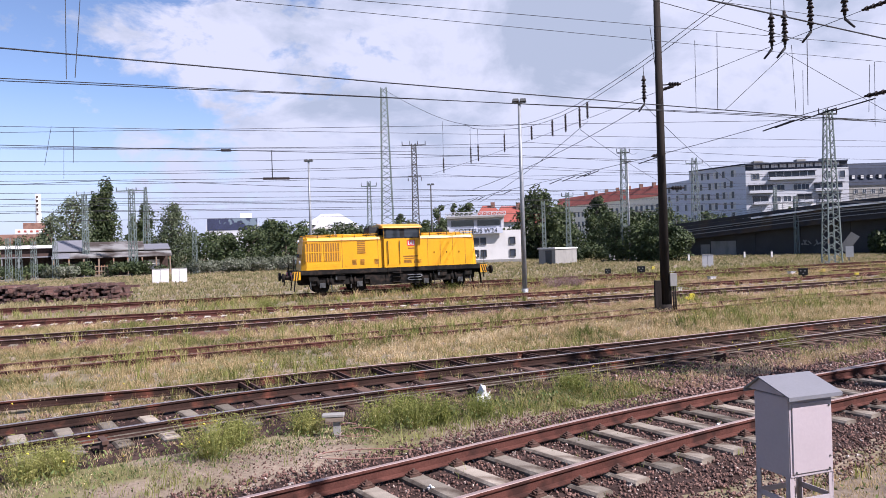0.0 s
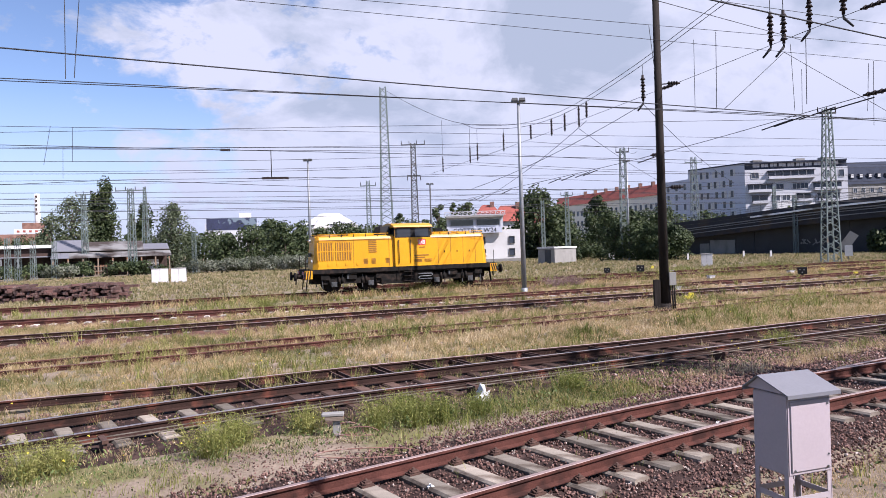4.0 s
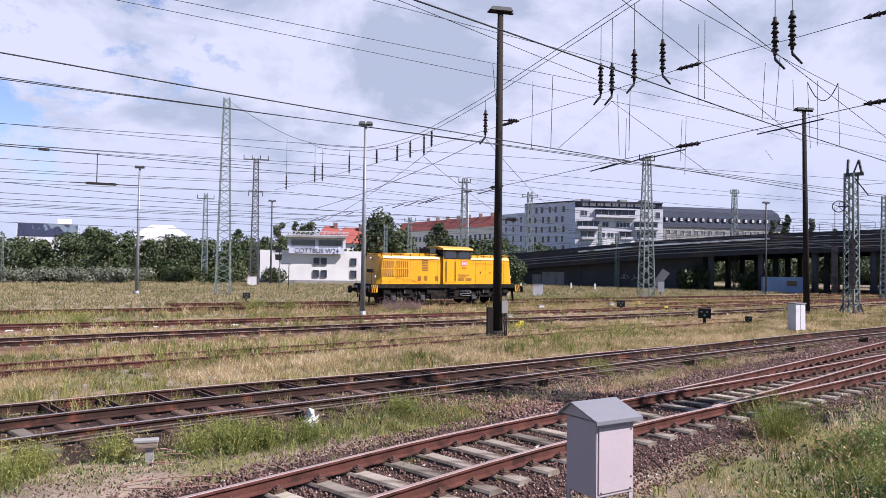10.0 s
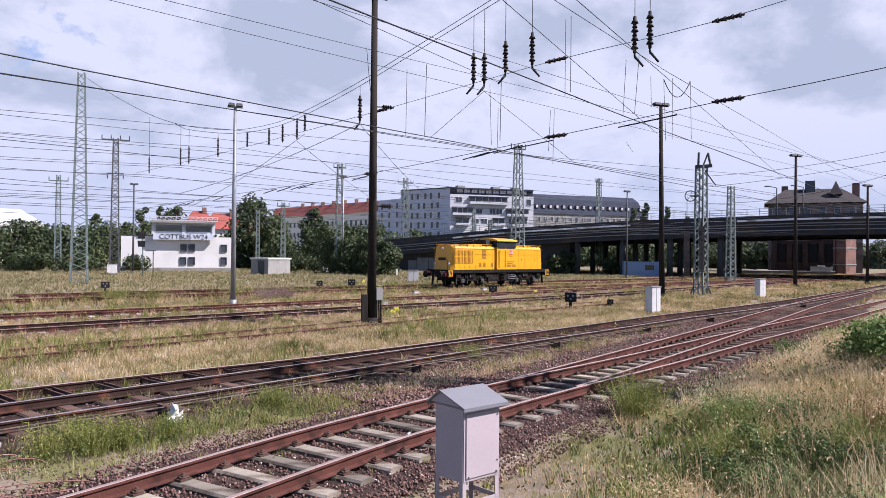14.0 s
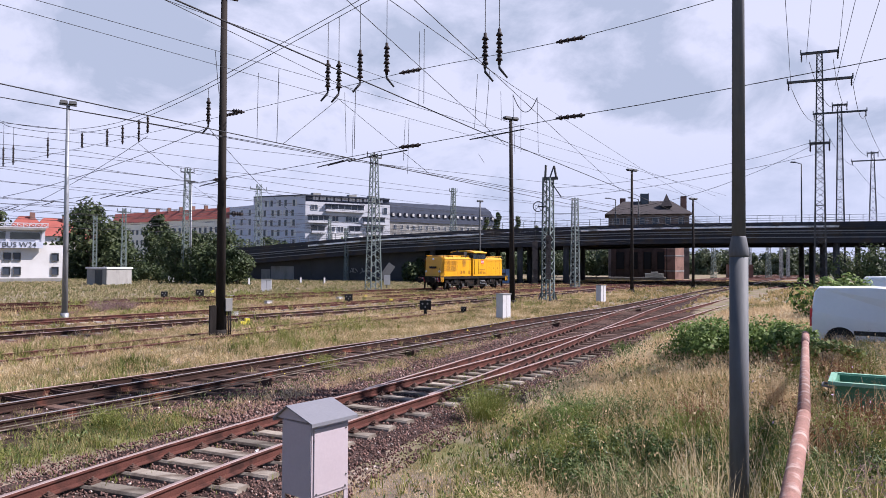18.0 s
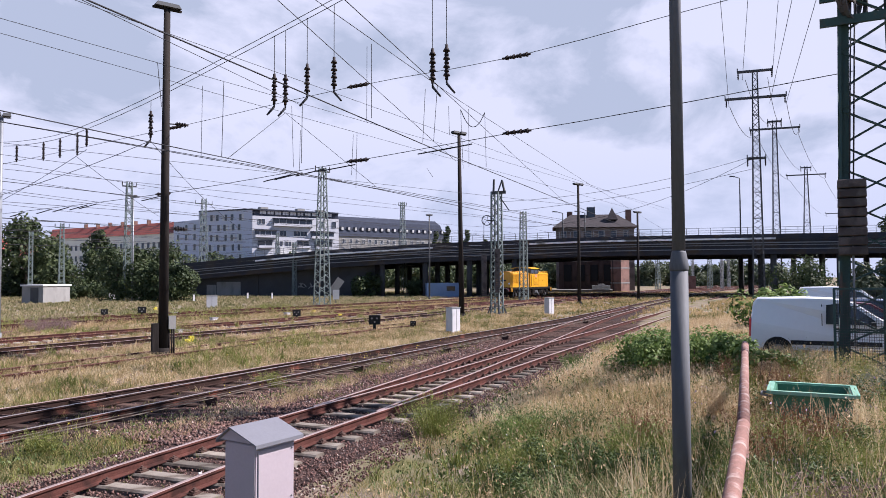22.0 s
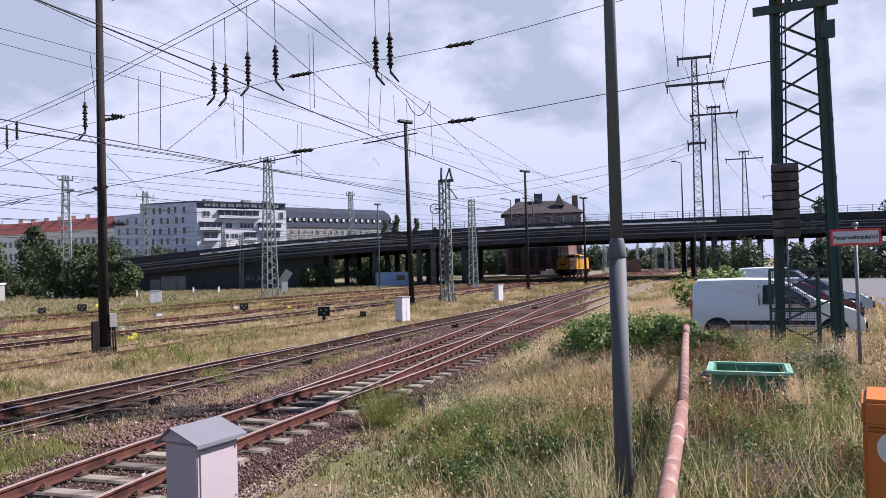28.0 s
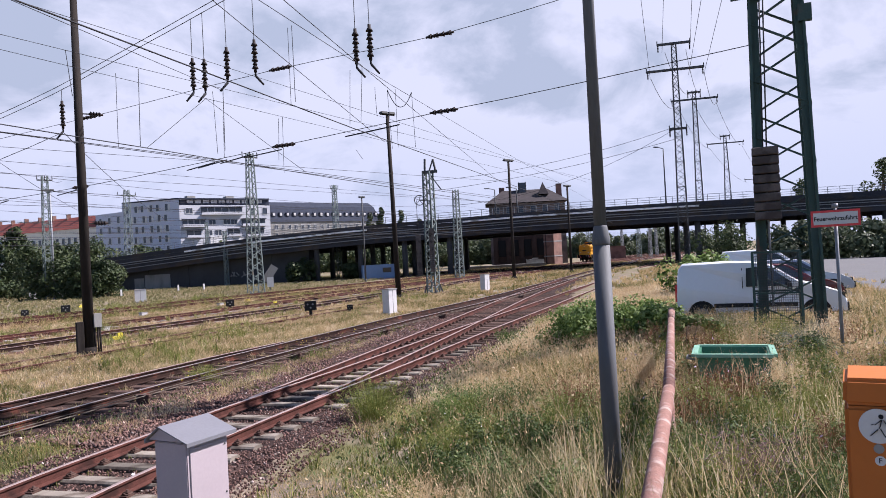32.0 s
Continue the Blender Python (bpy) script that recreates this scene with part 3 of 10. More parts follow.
TRACK_D = [(-40, 48.0), (3, 36.0), (10, 33.6), (18, 31.4), (25, 29.8), (45, 26.0), (60, 23.6), (90, 19.8), (150, 11.0), (260, -6.0)]

RAIL_PROF = [(-0.036, -0.005), (-0.03, 0), (0.03, 0), (0.036, -0.005), (0.036, -0.036), (0.011, -0.05), (0.011, -0.14), (0.07, -0.158), (0.07, -0.172),
             (-0.07, -0.172), (-0.07, -0.158), (-0.011, -0.14), (-0.011, -0.05), (-0.036, -0.036)]


def line_at(rows, s, off=0.0):
    n = glide(rows, s)
    k = (glide(rows, s + 0.05) - glide(rows, s - 0.05)) / 0.1
    d = (TD + TN * k).normalized()
    side = Vector((-d.y, d.x))
    p = SN(s, n)
    return Vector((p.x + side.x * off, p.y + side.y * off, 0)), math.atan2(d.y, d.x)


def steps(a, b):
    s, out = a, []
    while s < b:
        out.append(s)
        s += 0.9 if -5 < s < 60 else 3.0
    return out + [b]


def rail(parent, rows, a, b, off, top, web="rail"):
    bm = bmesh.new()
    pts = [line_at(rows, s, off)[0] for s in steps(a, b)]
    sweep(bm, pts, RAIL_PROF)
    bm.faces.ensure_lookup_table()
    bm.faces.index_update()
    for f in bm.faces[:(len(pts) - 1) * 14]:
        f.material_index = 1 if f.index % 14 in (0, 1, 2) else 0
    return part("rail", bm, [M[web], M[top]], parent)


def bed(name, rows, a, b, w, z=-0.245, mat="ballast"):
    """The ballast bed under a track, uneven at its shoulders."""
    ss = [a + (b - a) * k / int((b - a) / 0.45 if b - a < 110 else (b - a) / 1.0) for k in range(int((b - a) / 0.45 if b - a < 110 else (b - a) / 1.0) + 1)]
    cols = [-w - 0.55, -w, -w * 0.6, -w * 0.2, w * 0.2, w * 0.6, w, w + 0.55]
    verts = []
    for s in ss:
        for j, c in enumerate(cols):
            p, _ = line_at(rows, s, c)
            low = 0.16 if j in (0, 7) else 0.0
            verts.append((p.x, p.y, z - low + 0.022 * noise.noise((p.x * 3, p.y * 3, 1)) + 0.015 * noise.noise((p.x * 9, p.y * 9, 2))))
    m = len(cols)
    faces = [(i * m + j, (i + 1) * m + j, (i + 1) * m + j + 1, i * m + j + 1) for i in range(len(ss) - 1) for j in range(m - 1)]
    ob = raw(name, verts, [f[::-1] for f in faces], M[mat], smoothed=True)
    return tagged(ob, "bed of rust-brown crushed ballast under the rails" if mat == "ballast" else "trodden sandy bed of a siding with little ballast", "ballast", kind="stuff")


def sleeper_mesh(length, tag):
    bm = bmesh.new()
    h, w = 0.19, 0.27
    for x0, x1 in ((-length / 2, length / 2),):
        prof = [(-w / 2, -h), (-w / 2, -0.03), (-w / 2 + 0.03, 0), (w / 2 - 0.03, 0), (w / 2, -0.03), (w / 2, -h)]
        a = [bm.verts.new((x0, y, z)) for y, z in prof]
        b = [bm.verts.new((x1, y, z)) for y, z in prof]
        for k in range(6):
            bm.faces.new((a[k], b[k], b[(k + 1) % 6], a[(k + 1) % 6]))
        bm.faces.new(a[::-1])
        bm.faces.new(b)
    bmesh.ops.recalc_face_normals(bm, faces=bm.faces)
    return mesh_of(bm, tag, M["sleeperdark" if "dark" in tag else "sleeperpale" if "pale" in tag else "sleeper"])


def clip_mesh():
    """Base plate with two spring clips and their bolts."""
    bm = bmesh.new()
    block(bm, (0, 0, 0.008), (0.17, 0.36, 0.024))
    for y in (-0.125, 0.125):
        rod(bm, (0, y, 0.01), (0, y, 0.085), 0.017, seg=6)
        block(bm, (0, y, 0.05), (0.075, 0.07, 0.022))
        rod(bm, (-0.055, y * 1.25, 0.03), (0.055, y * 1.25, 0.03), 0.014, seg=5)
        rod(bm, (-0.055, y * 1.25, 0.03), (-0.05, y * 0.72, 0.045), 0.014, seg=5)
        rod(bm, (0.055, y * 1.25, 0.03), (0.05, y * 0.72, 0.045), 0.014, seg=5)
    return mesh_of(bm, "fastening", M["clip"])


M["sleeperpale"] = material("pale_concrete_sleeper", (0.42, 0.39, 0.35), 0.9, vary=0.25, scale=4.0, fine=60.0, bump=0.3, second=(0.14, 0.11, 0.085), mask=(0.5, 0.62), random_by="object", spec=0.2)
SLEEPER, SLEEPER_DARK, SLEEPER_PALE, CLIP = sleeper_mesh(2.5, "sleeper"), sleeper_mesh(2.5, "dark_sleeper"), sleeper_mesh(2.7, "pale_sleeper"), clip_mesh()


def track(name, label, rows, a, b, top, sleepers=None, clips=None, offs=(-0.755, 0.755), dark_from=1e9, low=-0.176, web="rail", pale=False):
    tr = thing(name, label, "railway track", kind="structure")
    for o in offs:
        rail(tr, rows, a, b, o, top, web)
    if sleepers:
        s = sleepers[0]
        while s < sleepers[1]:
            p, h = line_at(rows, s)
            share("sleeper", SLEEPER_PALE if pale else SLEEPER if s < dark_from else SLEEPER_DARK, tr, pose(p.x, p.y, low + rng.uniform(-0.006, 0.004), 0, 0, math.degrees(h) + 90 + rng.uniform(-0.7, 0.7)))
            if clips and clips[0] < s < clips[1]:
                for o in offs:
                    q, _ = line_at(rows, s, o)
                    share("fastening", CLIP, tr, pose(q.x, q.y, -0.17, 0, 0, math.degrees(h)))
            s += 0.66
    return tr


bed("ballast_bed_1", TRACK_A, -30, 75, 1.75)
bed("ballast_bed_2", TRACK_B, -30, 75, 1.7, -0.22)
bed("ballast_bed_3", TRACK_C, -30, 160, 1.5, -0.165, mat="sandbed")
bed("ballast_bed_4", TRACK_D, -30, 160, 1.5, -0.165, mat="sandbed")
bed("ballast_bed_5", TRACK_A2, 20, 71, 1.6, -0.212)
LINE_E = [(-60, 61.2), (15, 43.15), (60, 32.3), (150, 10.6), (200, -1.5)]
bed("ballast_bed_7", LINE_E, -50, 190, 1.4, -0.165, mat="sandbed")
bed("ballast_bed_8", [(s0, n0 - 4.72) for s0, n0 in LINE_E], 28, 190, 1.3, -0.165, mat="sandbed")
bed("ballast_bed_9", [(s0, n0 - 9.25) for s0, n0 in LINE_E], 55, 190, 1.3, -0.165, mat="sandbed")
track("railway_track_1", "worn main track with shiny rusty rails on concrete sleepers", TRACK_A, -40, 260, "railtop", (-12, 13.6), (1, 13.6))
tr2 = track("railway_track_2", "turnout branch track leaving the worn main track", TRACK_A2, 14, 71, "railtop")
s = 14.3
while s < 50:          # the turnout's long sleepers carry both tracks
    (p, h), (q, _) = line_at(TRACK_A, s), line_at(TRACK_A2, s)
    k = 2.5 + (q - p).length
    ob = share("sleeper", SLEEPER if s < 19 + 6 * rng.random() else SLEEPER_DARK, tr2, pose((p.x + q.x) / 2, (p.y + q.y) / 2, -0.178, 0, 0, math.degrees(h) + 90) @ Matrix.Diagonal((k / 2.5, 1, 1, 1)))
    if s < 34:
        for rows in (TRACK_A, TRACK_A2):
            for o in (-0.755, 0.755):
                if rows is TRACK_A or s > 19:
                    c, hh = line_at(rows, s, o)
                    share("fastening", CLIP, tr2, pose(c.x, c.y, -0.17, 0, 0, math.degrees(hh)))
    s += 0.66
tr3 = track("railway_track_3", "second track with worn rails among weeds", TRACK_B, -40, 260, "railshiny", (-14, 46), dark_from=4.2, web="raildark")
rail(tr3, RAIL_B3, -40, 24, 0.0, "railtop", "raildark")
bm0 = bmesh.new()      # spacer blocks between the switch rail and its neighbour
beam(bm0, (0, -0.5, 0), (0, 0.5, 0), 0.035, 0.09)
beam(bm0, (0.16, -0.5, 0), (0.16, 0.5, 0), 0.035, 0.09)
SPACER = mesh_of(bm0, "spacer_bar", M["clip"])
s = 3.6
while s < 16.5:
    (p, h), (q, _) = line_at(TRACK_B, s, 0.755), line_at(RAIL_B3, s)
    share("spacer_bar", SPACER, tr3, pose((p.x + q.x) / 2, (p.y + q.y) / 2, -0.1, 0, 0, math.degrees(h)) @ Matrix.Diagonal((1, max(0.1, (q - p).length - 0.04), 1, 1)))
    s += 0.95
track("railway_track_4", "disused rusty track sunk in dry grass", TRACK_C2, -20, 60, "railold").location.z = -0.1
track("railway_track_5", "rusty siding track with pale sleepers", TRACK_C, -40, 260, "railtop", (-6, 62), low=-0.15, web="raildark")
track("railway_track_6", "rusty siding track in the middle of the yard", TRACK_D, -40, 260, "railold", (-16, 60), low=-0.13, pale=True)
# the locomotive's track: a straight line
LOCO_D = Vector((math.sin(radians(70.5)), math.cos(radians(70.5)), 0))
LOCO_O = Vector((3.95, 49.19, 0))


def straight(name, label, origin, off, a, b):
    tr = thing(name, label, "railway track", kind="structure")
    side = Vector((-LOCO_D.y, LOCO_D.x, 0))
    for o in (-0.755, 0.755):
        bm = bmesh.new()
        sweep(bm, [origin + LOCO_D * (a + (b - a) * k / 40) + side * (off + o) for k in range(41)], RAIL_PROF)
        part("rail", bm, M["rail"], tr)
    return tr


straight("railway_track_7", "rusty yard track that carries the yellow locomotive", LOCO_O, 0.0, -60, 330)
straight("railway_track_8", "rusty yard track beyond the locomotive", LOCO_O, 5.0, -10, 98)
straight("railway_track_9", "rusty yard track before the locomotive", LOCO_O, -4.6, 25, 330)
straight("railway_track_10", "rusty yard track under the road bridge", LOCO_O, -9.0, 60, 330)


def stones(name, rows, a, b, count, lo, hi, small=0.013, large=0.03, zb=-0.237):
    """Loose ballast stones, each a dented lump."""
    cube = np.array([(i, j, k) for k in (-1, 1) for j in (-1, 1) for i in (-1, 1)], float)
    tri = np.array([(0, 2, 3), (0, 3, 1), (4, 5, 7), (4, 7, 6), (0, 1, 5), (0, 5, 4), (2, 6, 7), (2, 7, 3), (0, 4, 6), (0, 6, 2), (1, 3, 7), (1, 7, 5)])
    vs, fs = [], []
    for i in range(count):
        s = a + (b - a) * rng.random() ** 1.25
        p, _ = line_at(rows, s, rng.uniform(lo, hi))
        r = rng.uniform(small, large)
        e = Euler((rng.uniform(0, 6), rng.uniform(0, 6), rng.uniform(0, 6))).to_matrix()
        sc = np.array([rng.uniform(0.7, 1.3), rng.uniform(0.6, 1.1), rng.uniform(0.5, 0.9)]) * r
        c = cube * sc * nrg.uniform(0.55, 1.15, (8, 1))
        vs.append(c @ np.array(e).T + (p.x, p.y, zb + rng.uniform(-0.012, 0.016)))
        fs.append(tri + 8 * i)
    ob = raw(name, np.concatenate(vs), np.concatenate(fs), M["stone"])
    return tagged(ob, "loose rust-brown ballast stones of the track bed", "ballast", kind="stuff")


stones("ballast_stones", TRACK_A, -4, 32, 46000, -1.75, 2.1, 0.008, 0.021)
stones("gravel_shoulder", TRACK_A, -8, 14, 9000, 1.9, 3.6, 0.006, 0.014, -0.26)
stones("ballast_stones_shoulder", TRACK_A, 2, 26, 7000, -2.6, -1.6, 0.008, 0.021)
bed("ballast_bed_10", [(9, 9.6), (12, 9.5), (20, 8.9), (30, 8.3), (42, 7.4), (52, 6.9)], 11, 52, 1.1, -0.235)
stones("ballast_stones_between", [(9, 9.6), (12, 9.5), (20, 8.9), (30, 8.3), (42, 7.4), (52, 6.9)], 11, 46, 16000, -1.5, 1.5, 0.014, 0.034, -0.228)
stones("ballast_stones_beyond", TRACK_B, -6, 24, 9000, -1.5, 2.4)


# thin signal wires on low posts along the second track
for off in (-1.2, -1.42):
    bm = bmesh.new()
    sweep(bm, [line_at(TRACK_B, s_, off)[0] + Vector((0, 0, -0.02)) for s_ in steps(-20, 60)], [(-0.008, -0.008), (0.008, -0.008), (0.008, 0.008), (-0.008, 0.008)])
    bmesh.ops.recalc_face_normals(bm, faces=bm.faces)
    tagged(part("signal_wire", bm, M["sleeper"]), "thin signal wire on low posts beside the rails", "wire", "signal wires")
pm = bmesh.new()
block(pm, (0, 0, -0.1), (0.05, 0.34, 0.2))
block(pm, (0, 0, 0.0), (0.09, 0.4, 0.05))
PULLEY = mesh_of(pm, "wire_post", M["clip"])
sp = -18.0
while sp < 58:
    q, h = line_at(TRACK_B, sp, -1.31)
    o = share("wire_post", PULLEY, None, pose(q.x, q.y, -0.03, 0, 0, math.degrees(h)))
    tagged(o, "low rusty post that carries the signal wires", "post", "signal wire posts")
    sp += 6.5

# ---- road bridge ----
BA, BD, BS = 50.0, 109.5, 0.783          # it stands square to this bearing, at this distance; BS: metres for a step along it
BX = Vector((math.cos(radians(BA)), -math.sin(radians(BA)), 0))     # along the bridge, to the right
BY = Vector((math.sin(radians(BA)), math.cos(radians(BA)), 0))      # away from the eye


def BR(u, v, z):
    return BY * (BD + v) + BX * u * BS + Vector((0, 0, z))


def BEYOND(u, v, z):
    """A place behind the bridge, among the old brick buildings."""
    return BY * (143 + v) + BX * u + Vector((0, 0, z))


def deck_z(u):
    """The road's height: level over the tracks, falling along the ramp."""
    return glide([(-112, 3.18), (-83, 4.96), (-69, 5.82), (-56, 6.59), (-45, 7.02), (-35, 7.41), (-13, 7.84), (0, 8.08), (34, 8.18), (150, 8.13)], u)


bridge = thing("road_bridge", "dark steel road bridge on columns with a pale edge beam", "bridge")
us = [-90 + 7 * k for k in range(33)]
for v0, v1, nm in ((0.0, 14.0, "deck"), (14.06, 29.0, "deck")):
    bm = bmesh.new()
    rows = [[bm.verts.new(BR(u, v, deck_z(u) + dz)) for v, dz in ((v0, 0), (v1, 0), (v1, -0.5), (v0, -0.5))] for u in us]
    for a, b in zip(rows, rows[1:]):
        for k in range(4):
            bm.faces.new((a[k], b[k], b[(k + 1) % 4], a[(k + 1) % 4]))
    bmesh.ops.recalc_face_normals(bm, faces=bm.faces)
    part(nm, bm, M["bridge"], bridge)
for k in range(12):                       # main girders under the deck
    v = 0.5 + k * 2.53
    bm = bmesh.new()
    hh = 1.75 if k in (0, 5, 6, 11) else 1.2
    sweep(bm, [BR(a, v, deck_z(a) - 0.5) for a in us], [(-0.18, -hh), (0.18, -hh), (0.18, 0), (-0.18, 0)])
    bmesh.ops.recalc_face_normals(bm, faces=bm.faces)
    part("girder", bm, M["bridge"], bridge)
bm = bmesh.new()                          # dark kerb wall along the road's edge
sweep(bm, [BR(a, 0.12, deck_z(a)) for a in us], [(-0.1, 0.03), (0.1, 0.03), (0.1, 0.6), (-0.1, 0.6)])
bmesh.ops.recalc_face_normals(bm, faces=bm.faces)
part("kerb_wall", bm, M["bridge"], bridge)
for u0, u1, v, zz in ((-71, -33, -0.15, 0.0), (-14, 30, -0.15, 0.05), (30, 135, -0.12, 0.0)):
    bm = bmesh.new()
    sweep(bm, [BR(u0 + (u1 - u0) * j / 8, v, deck_z(u0 + (u1 - u0) * j / 8) - 0.12 + zz) for j in range(9)], [(-0.15, -0.11), (0.15, -0.11), (0.15, 0.13), (-0.15, 0.13)])
    bmesh.ops.recalc_face_normals(bm, faces=bm.faces)
    part("edge_beam", bm, M["deckedge"] if u0 < 29 else M["bridge"], bridge, "pale concrete edge beam")
for dz, r in ((-0.62, 0.07), (-0.95, 0.05), (-1.5, 0.06)):      # pipes along the outer girder
    bm = bmesh.new()
    sweep(bm, [BR(a, 0.1, deck_z(a) + dz) for a in us], [(-r, -r), (r, -r), (r, r), (-r, r)])
    bmesh.ops.recalc_face_normals(bm, faces=bm.faces)
    part("pipe", bm, M["zinc"], bridge)
for row in (0.15, 28.8):                  # railings
    for z in (0.45, 0.8, 1.25):
        bm = bmesh.new()
        sweep(bm, [BR(a, row, deck_z(a) + 0.5 + z * 0.85) for a in us], [(-0.025, -0.025), (0.025, -0.025), (0.025, 0.025), (-0.025, 0.025)])
        bmesh.ops.recalc_face_normals(bm, faces=bm.faces)
        part("rail_bar", bm, M["zinc"], bridge)
    if row < 1:
        pm = bmesh.new()
        beam(pm, (0, 0, 0), (0, 0, 1.58), 0.06)
        me = mesh_of(pm, "railing_post", M["zinc"])
        u = -88.0
        while u < 132:
            q = BR(u, row, deck_z(u))
            share("railing_post", me, bridge, Matrix.Translation(q))
            u += 2.1
cm = bmesh.new()
rod(cm, (0, 0, -0.6), (0, 0, 6.6), 0.45, 0.42, 12)
block(cm, (0, 0, 6.45), (1.3, 1.3, 0.5))
COL = mesh_of(cm, "column", M["darkconcrete"])
for u in (-44, -35, -26, -17, 2.0, 14, 30, 41, 52, 63, 74, 85, 96):
    for v in (1.5, 10.0, 18.0, 27.0):
        if not -13 < u < 29:
            share("column", COL, bridge, Matrix.Translation(BR(u, v, 0)))
# dark ballast sheet under all the bridge's tracks; its colour stands in for the shade
vs, fs = [], []
nu_, nv_ = 60, 30
for i in range(nu_ + 1):
    for j in range(nv_ + 1):
        q = BR(-30 + 62 * i / nu_, -4.5 + 37 * j / nv_, 0)
        edge_ = i in (0, nu_) or j in (0, nv_)
        vs.append((q.x, q.y, -0.3 if edge_ else -0.135 + 0.02 * noise.noise((q.x * 2, q.y * 2, 4))))
fs = [(i * (nv_ + 1) + j, (i + 1) * (nv_ + 1) + j, (i + 1) * (nv_ + 1) + j + 1, i * (nv_ + 1) + j + 1) for i in range(nu_) for j in range(nv_)]
tagged(raw("shade_bed", vs, fs, M["ballast"], smoothed=True), "dark ballast sheet below the road bridge, standing in for its shade", "ballast", kind="stuff")
# dark abutment wall below the ramp, with its painted scrawls
abut = thing("abutment", "dark concrete abutment wall below the bridge ramp with scrawled paint", "wall")
for p, q in ((-90, -81), (-81, -72), (-72, -63), (-63, -54), (-54, -46)):
    bm = bmesh.new()
    m = (BR(p, 4.0, 0) + BR(q, 4.0, 0)) / 2
    top_ = deck_z(p) - 1.3
    block(bm, (m.x, m.y, (top_ - 0.4) / 2), ((q - p) * BS - 0.06, 3.0, top_ + 0.4), math.atan2(BX.y, BX.x))
    part("wall_panel", bm, M["darkconcrete"], abut)
bm = bmesh.new()
for u, w, h in ((-78.9, 4.4, 2.3), (-83.0, 1.7, 1.8)):
    m = BR(u, 2.42, 0)
    block(bm, (m.x, m.y, h / 2 - 0.15), (w, 0.1, h), math.atan2(BX.y, BX.x))
part("pale_wall_face", bm, M["concrete"], abut, "pale whitewashed stretch of wall")
for k in range(9):
    bm = bmesh.new()
    u = -62.8 + k * 0.45
    p = BR(u, 2.36, 1.4 + rng.uniform(-0.4, 0.6))
    q = BR(u + rng.uniform(-0.9, 1.1), 2.36, 1.3 + rng.uniform(-0.3, 1.3))
    beam(bm, p, q, 0.06, rng.uniform(0.1, 0.22))
    part("paint_stroke", bm, M["concrete"], abut)
# brick piers and vaults below the bridge
pier = thing("brick_pier", "old brick pier building below the bridge, its shade put into dark brick", "pier")
bm = bmesh.new()
m = BEYOND(-3.2, 14, 3.2)
block(bm, (m.x, m.y, 3.2), (11.5, 12.0, 7.6), math.atan2(BX.y, BX.x))
part("wall", bm, M["darkbrick"], pier)
for k in range(5):
    bm = bmesh.new()
    m = BEYOND(-8.6 + 2.65 * k, 7.75, 3.2)
    block(bm, (m.x, m.y, 3.2), (0.9, 0.7, 7.6), math.atan2(BX.y, BX.x))
    part("pilaster", bm, M["darkbrick"], pier)
for k in range(4):
    bm = bmesh.new()
    m = BEYOND(-7.3 + 2.65 * k, 7.95, 3.2)
    block(bm, (m.x, m.y, 3.6), (1.5, 0.12, 3.4), math.atan2(BX.y, BX.x))
    part("blind_window", bm, M["black"], pier)
# the corner keeps the lighter plain brick, turned to catch the sun
bm = bmesh.new()
m = BEYOND(3.1, 8.6, 3.2)
block(bm, (m.x, m.y, 2.8), (2.3, 3.4, 6.8), radians(-80))
part("corner_turret", bm, M["brick"], pier, "sunlit red brick corner")
for zz in (1.6, 4.6):
    bm = bmesh.new()
    m = BEYOND(3.1, 8.6, zz)
    block(bm, (m.x, m.y, zz), (2.45, 3.55, 0.22), radians(-80))
    part("string_course", bm, M["concrete"], pier)
bm = bmesh.new()
m = BEYOND(-8, -1.0, 0)
block(bm, (m.x, m.y, 0.05), (19, 3.4, 0.75), math.atan2(BX.y, BX.x))
tagged(part("platform", bm, M["concrete"]), "low pale concrete platform below the bridge", "platform")
bm = bmesh.new()
m = BEYOND(-0.6, -1.4, 0.75)
block(bm, (m.x, m.y, 0.8), (3.4, 1.4, 0.8), math.atan2(BX.y, BX.x))
block(bm, (m.x, m.y, 1.25), (1.2, 1.0, 0.5), math.atan2(BX.y, BX.x))
tagged(part("equipment_box", bm, M["white"]), "white equipment box on the platform under the bridge", "box")
# street lamps on the bridge
for az, top in ((59.8, 7.2), (46.9, 5.0), (48.6, 5.0)):
    d = BD / math.cos(radians(az - BA)) + 12
    ob = thing("street_lamp", "slim dark street lamp on the road bridge", "street lamp", Matrix.Translation(P(az, d, 8.44)), "street lamps on the bridge")
    h = E(top, d) - 8.44
    bm = bmesh.new()
    rod(bm, (0, 0, 0), (0, 0, h), 0.13, 0.08, 8)
    part("pole", bm, M["mastdark"], ob)
    bm = bmesh.new()
    beam(bm, (0, 0, h), (-1.2, 0.4, h + 0.25), 0.09)
    part("arm", bm, M["mastdark"], ob)
    bm = bmesh.new()
    block(bm, (-1.4, 0.45, h + 0.22), (0.8, 0.3, 0.16), -0.3)
    part("lamp_head", bm, M["mastdark"], ob)

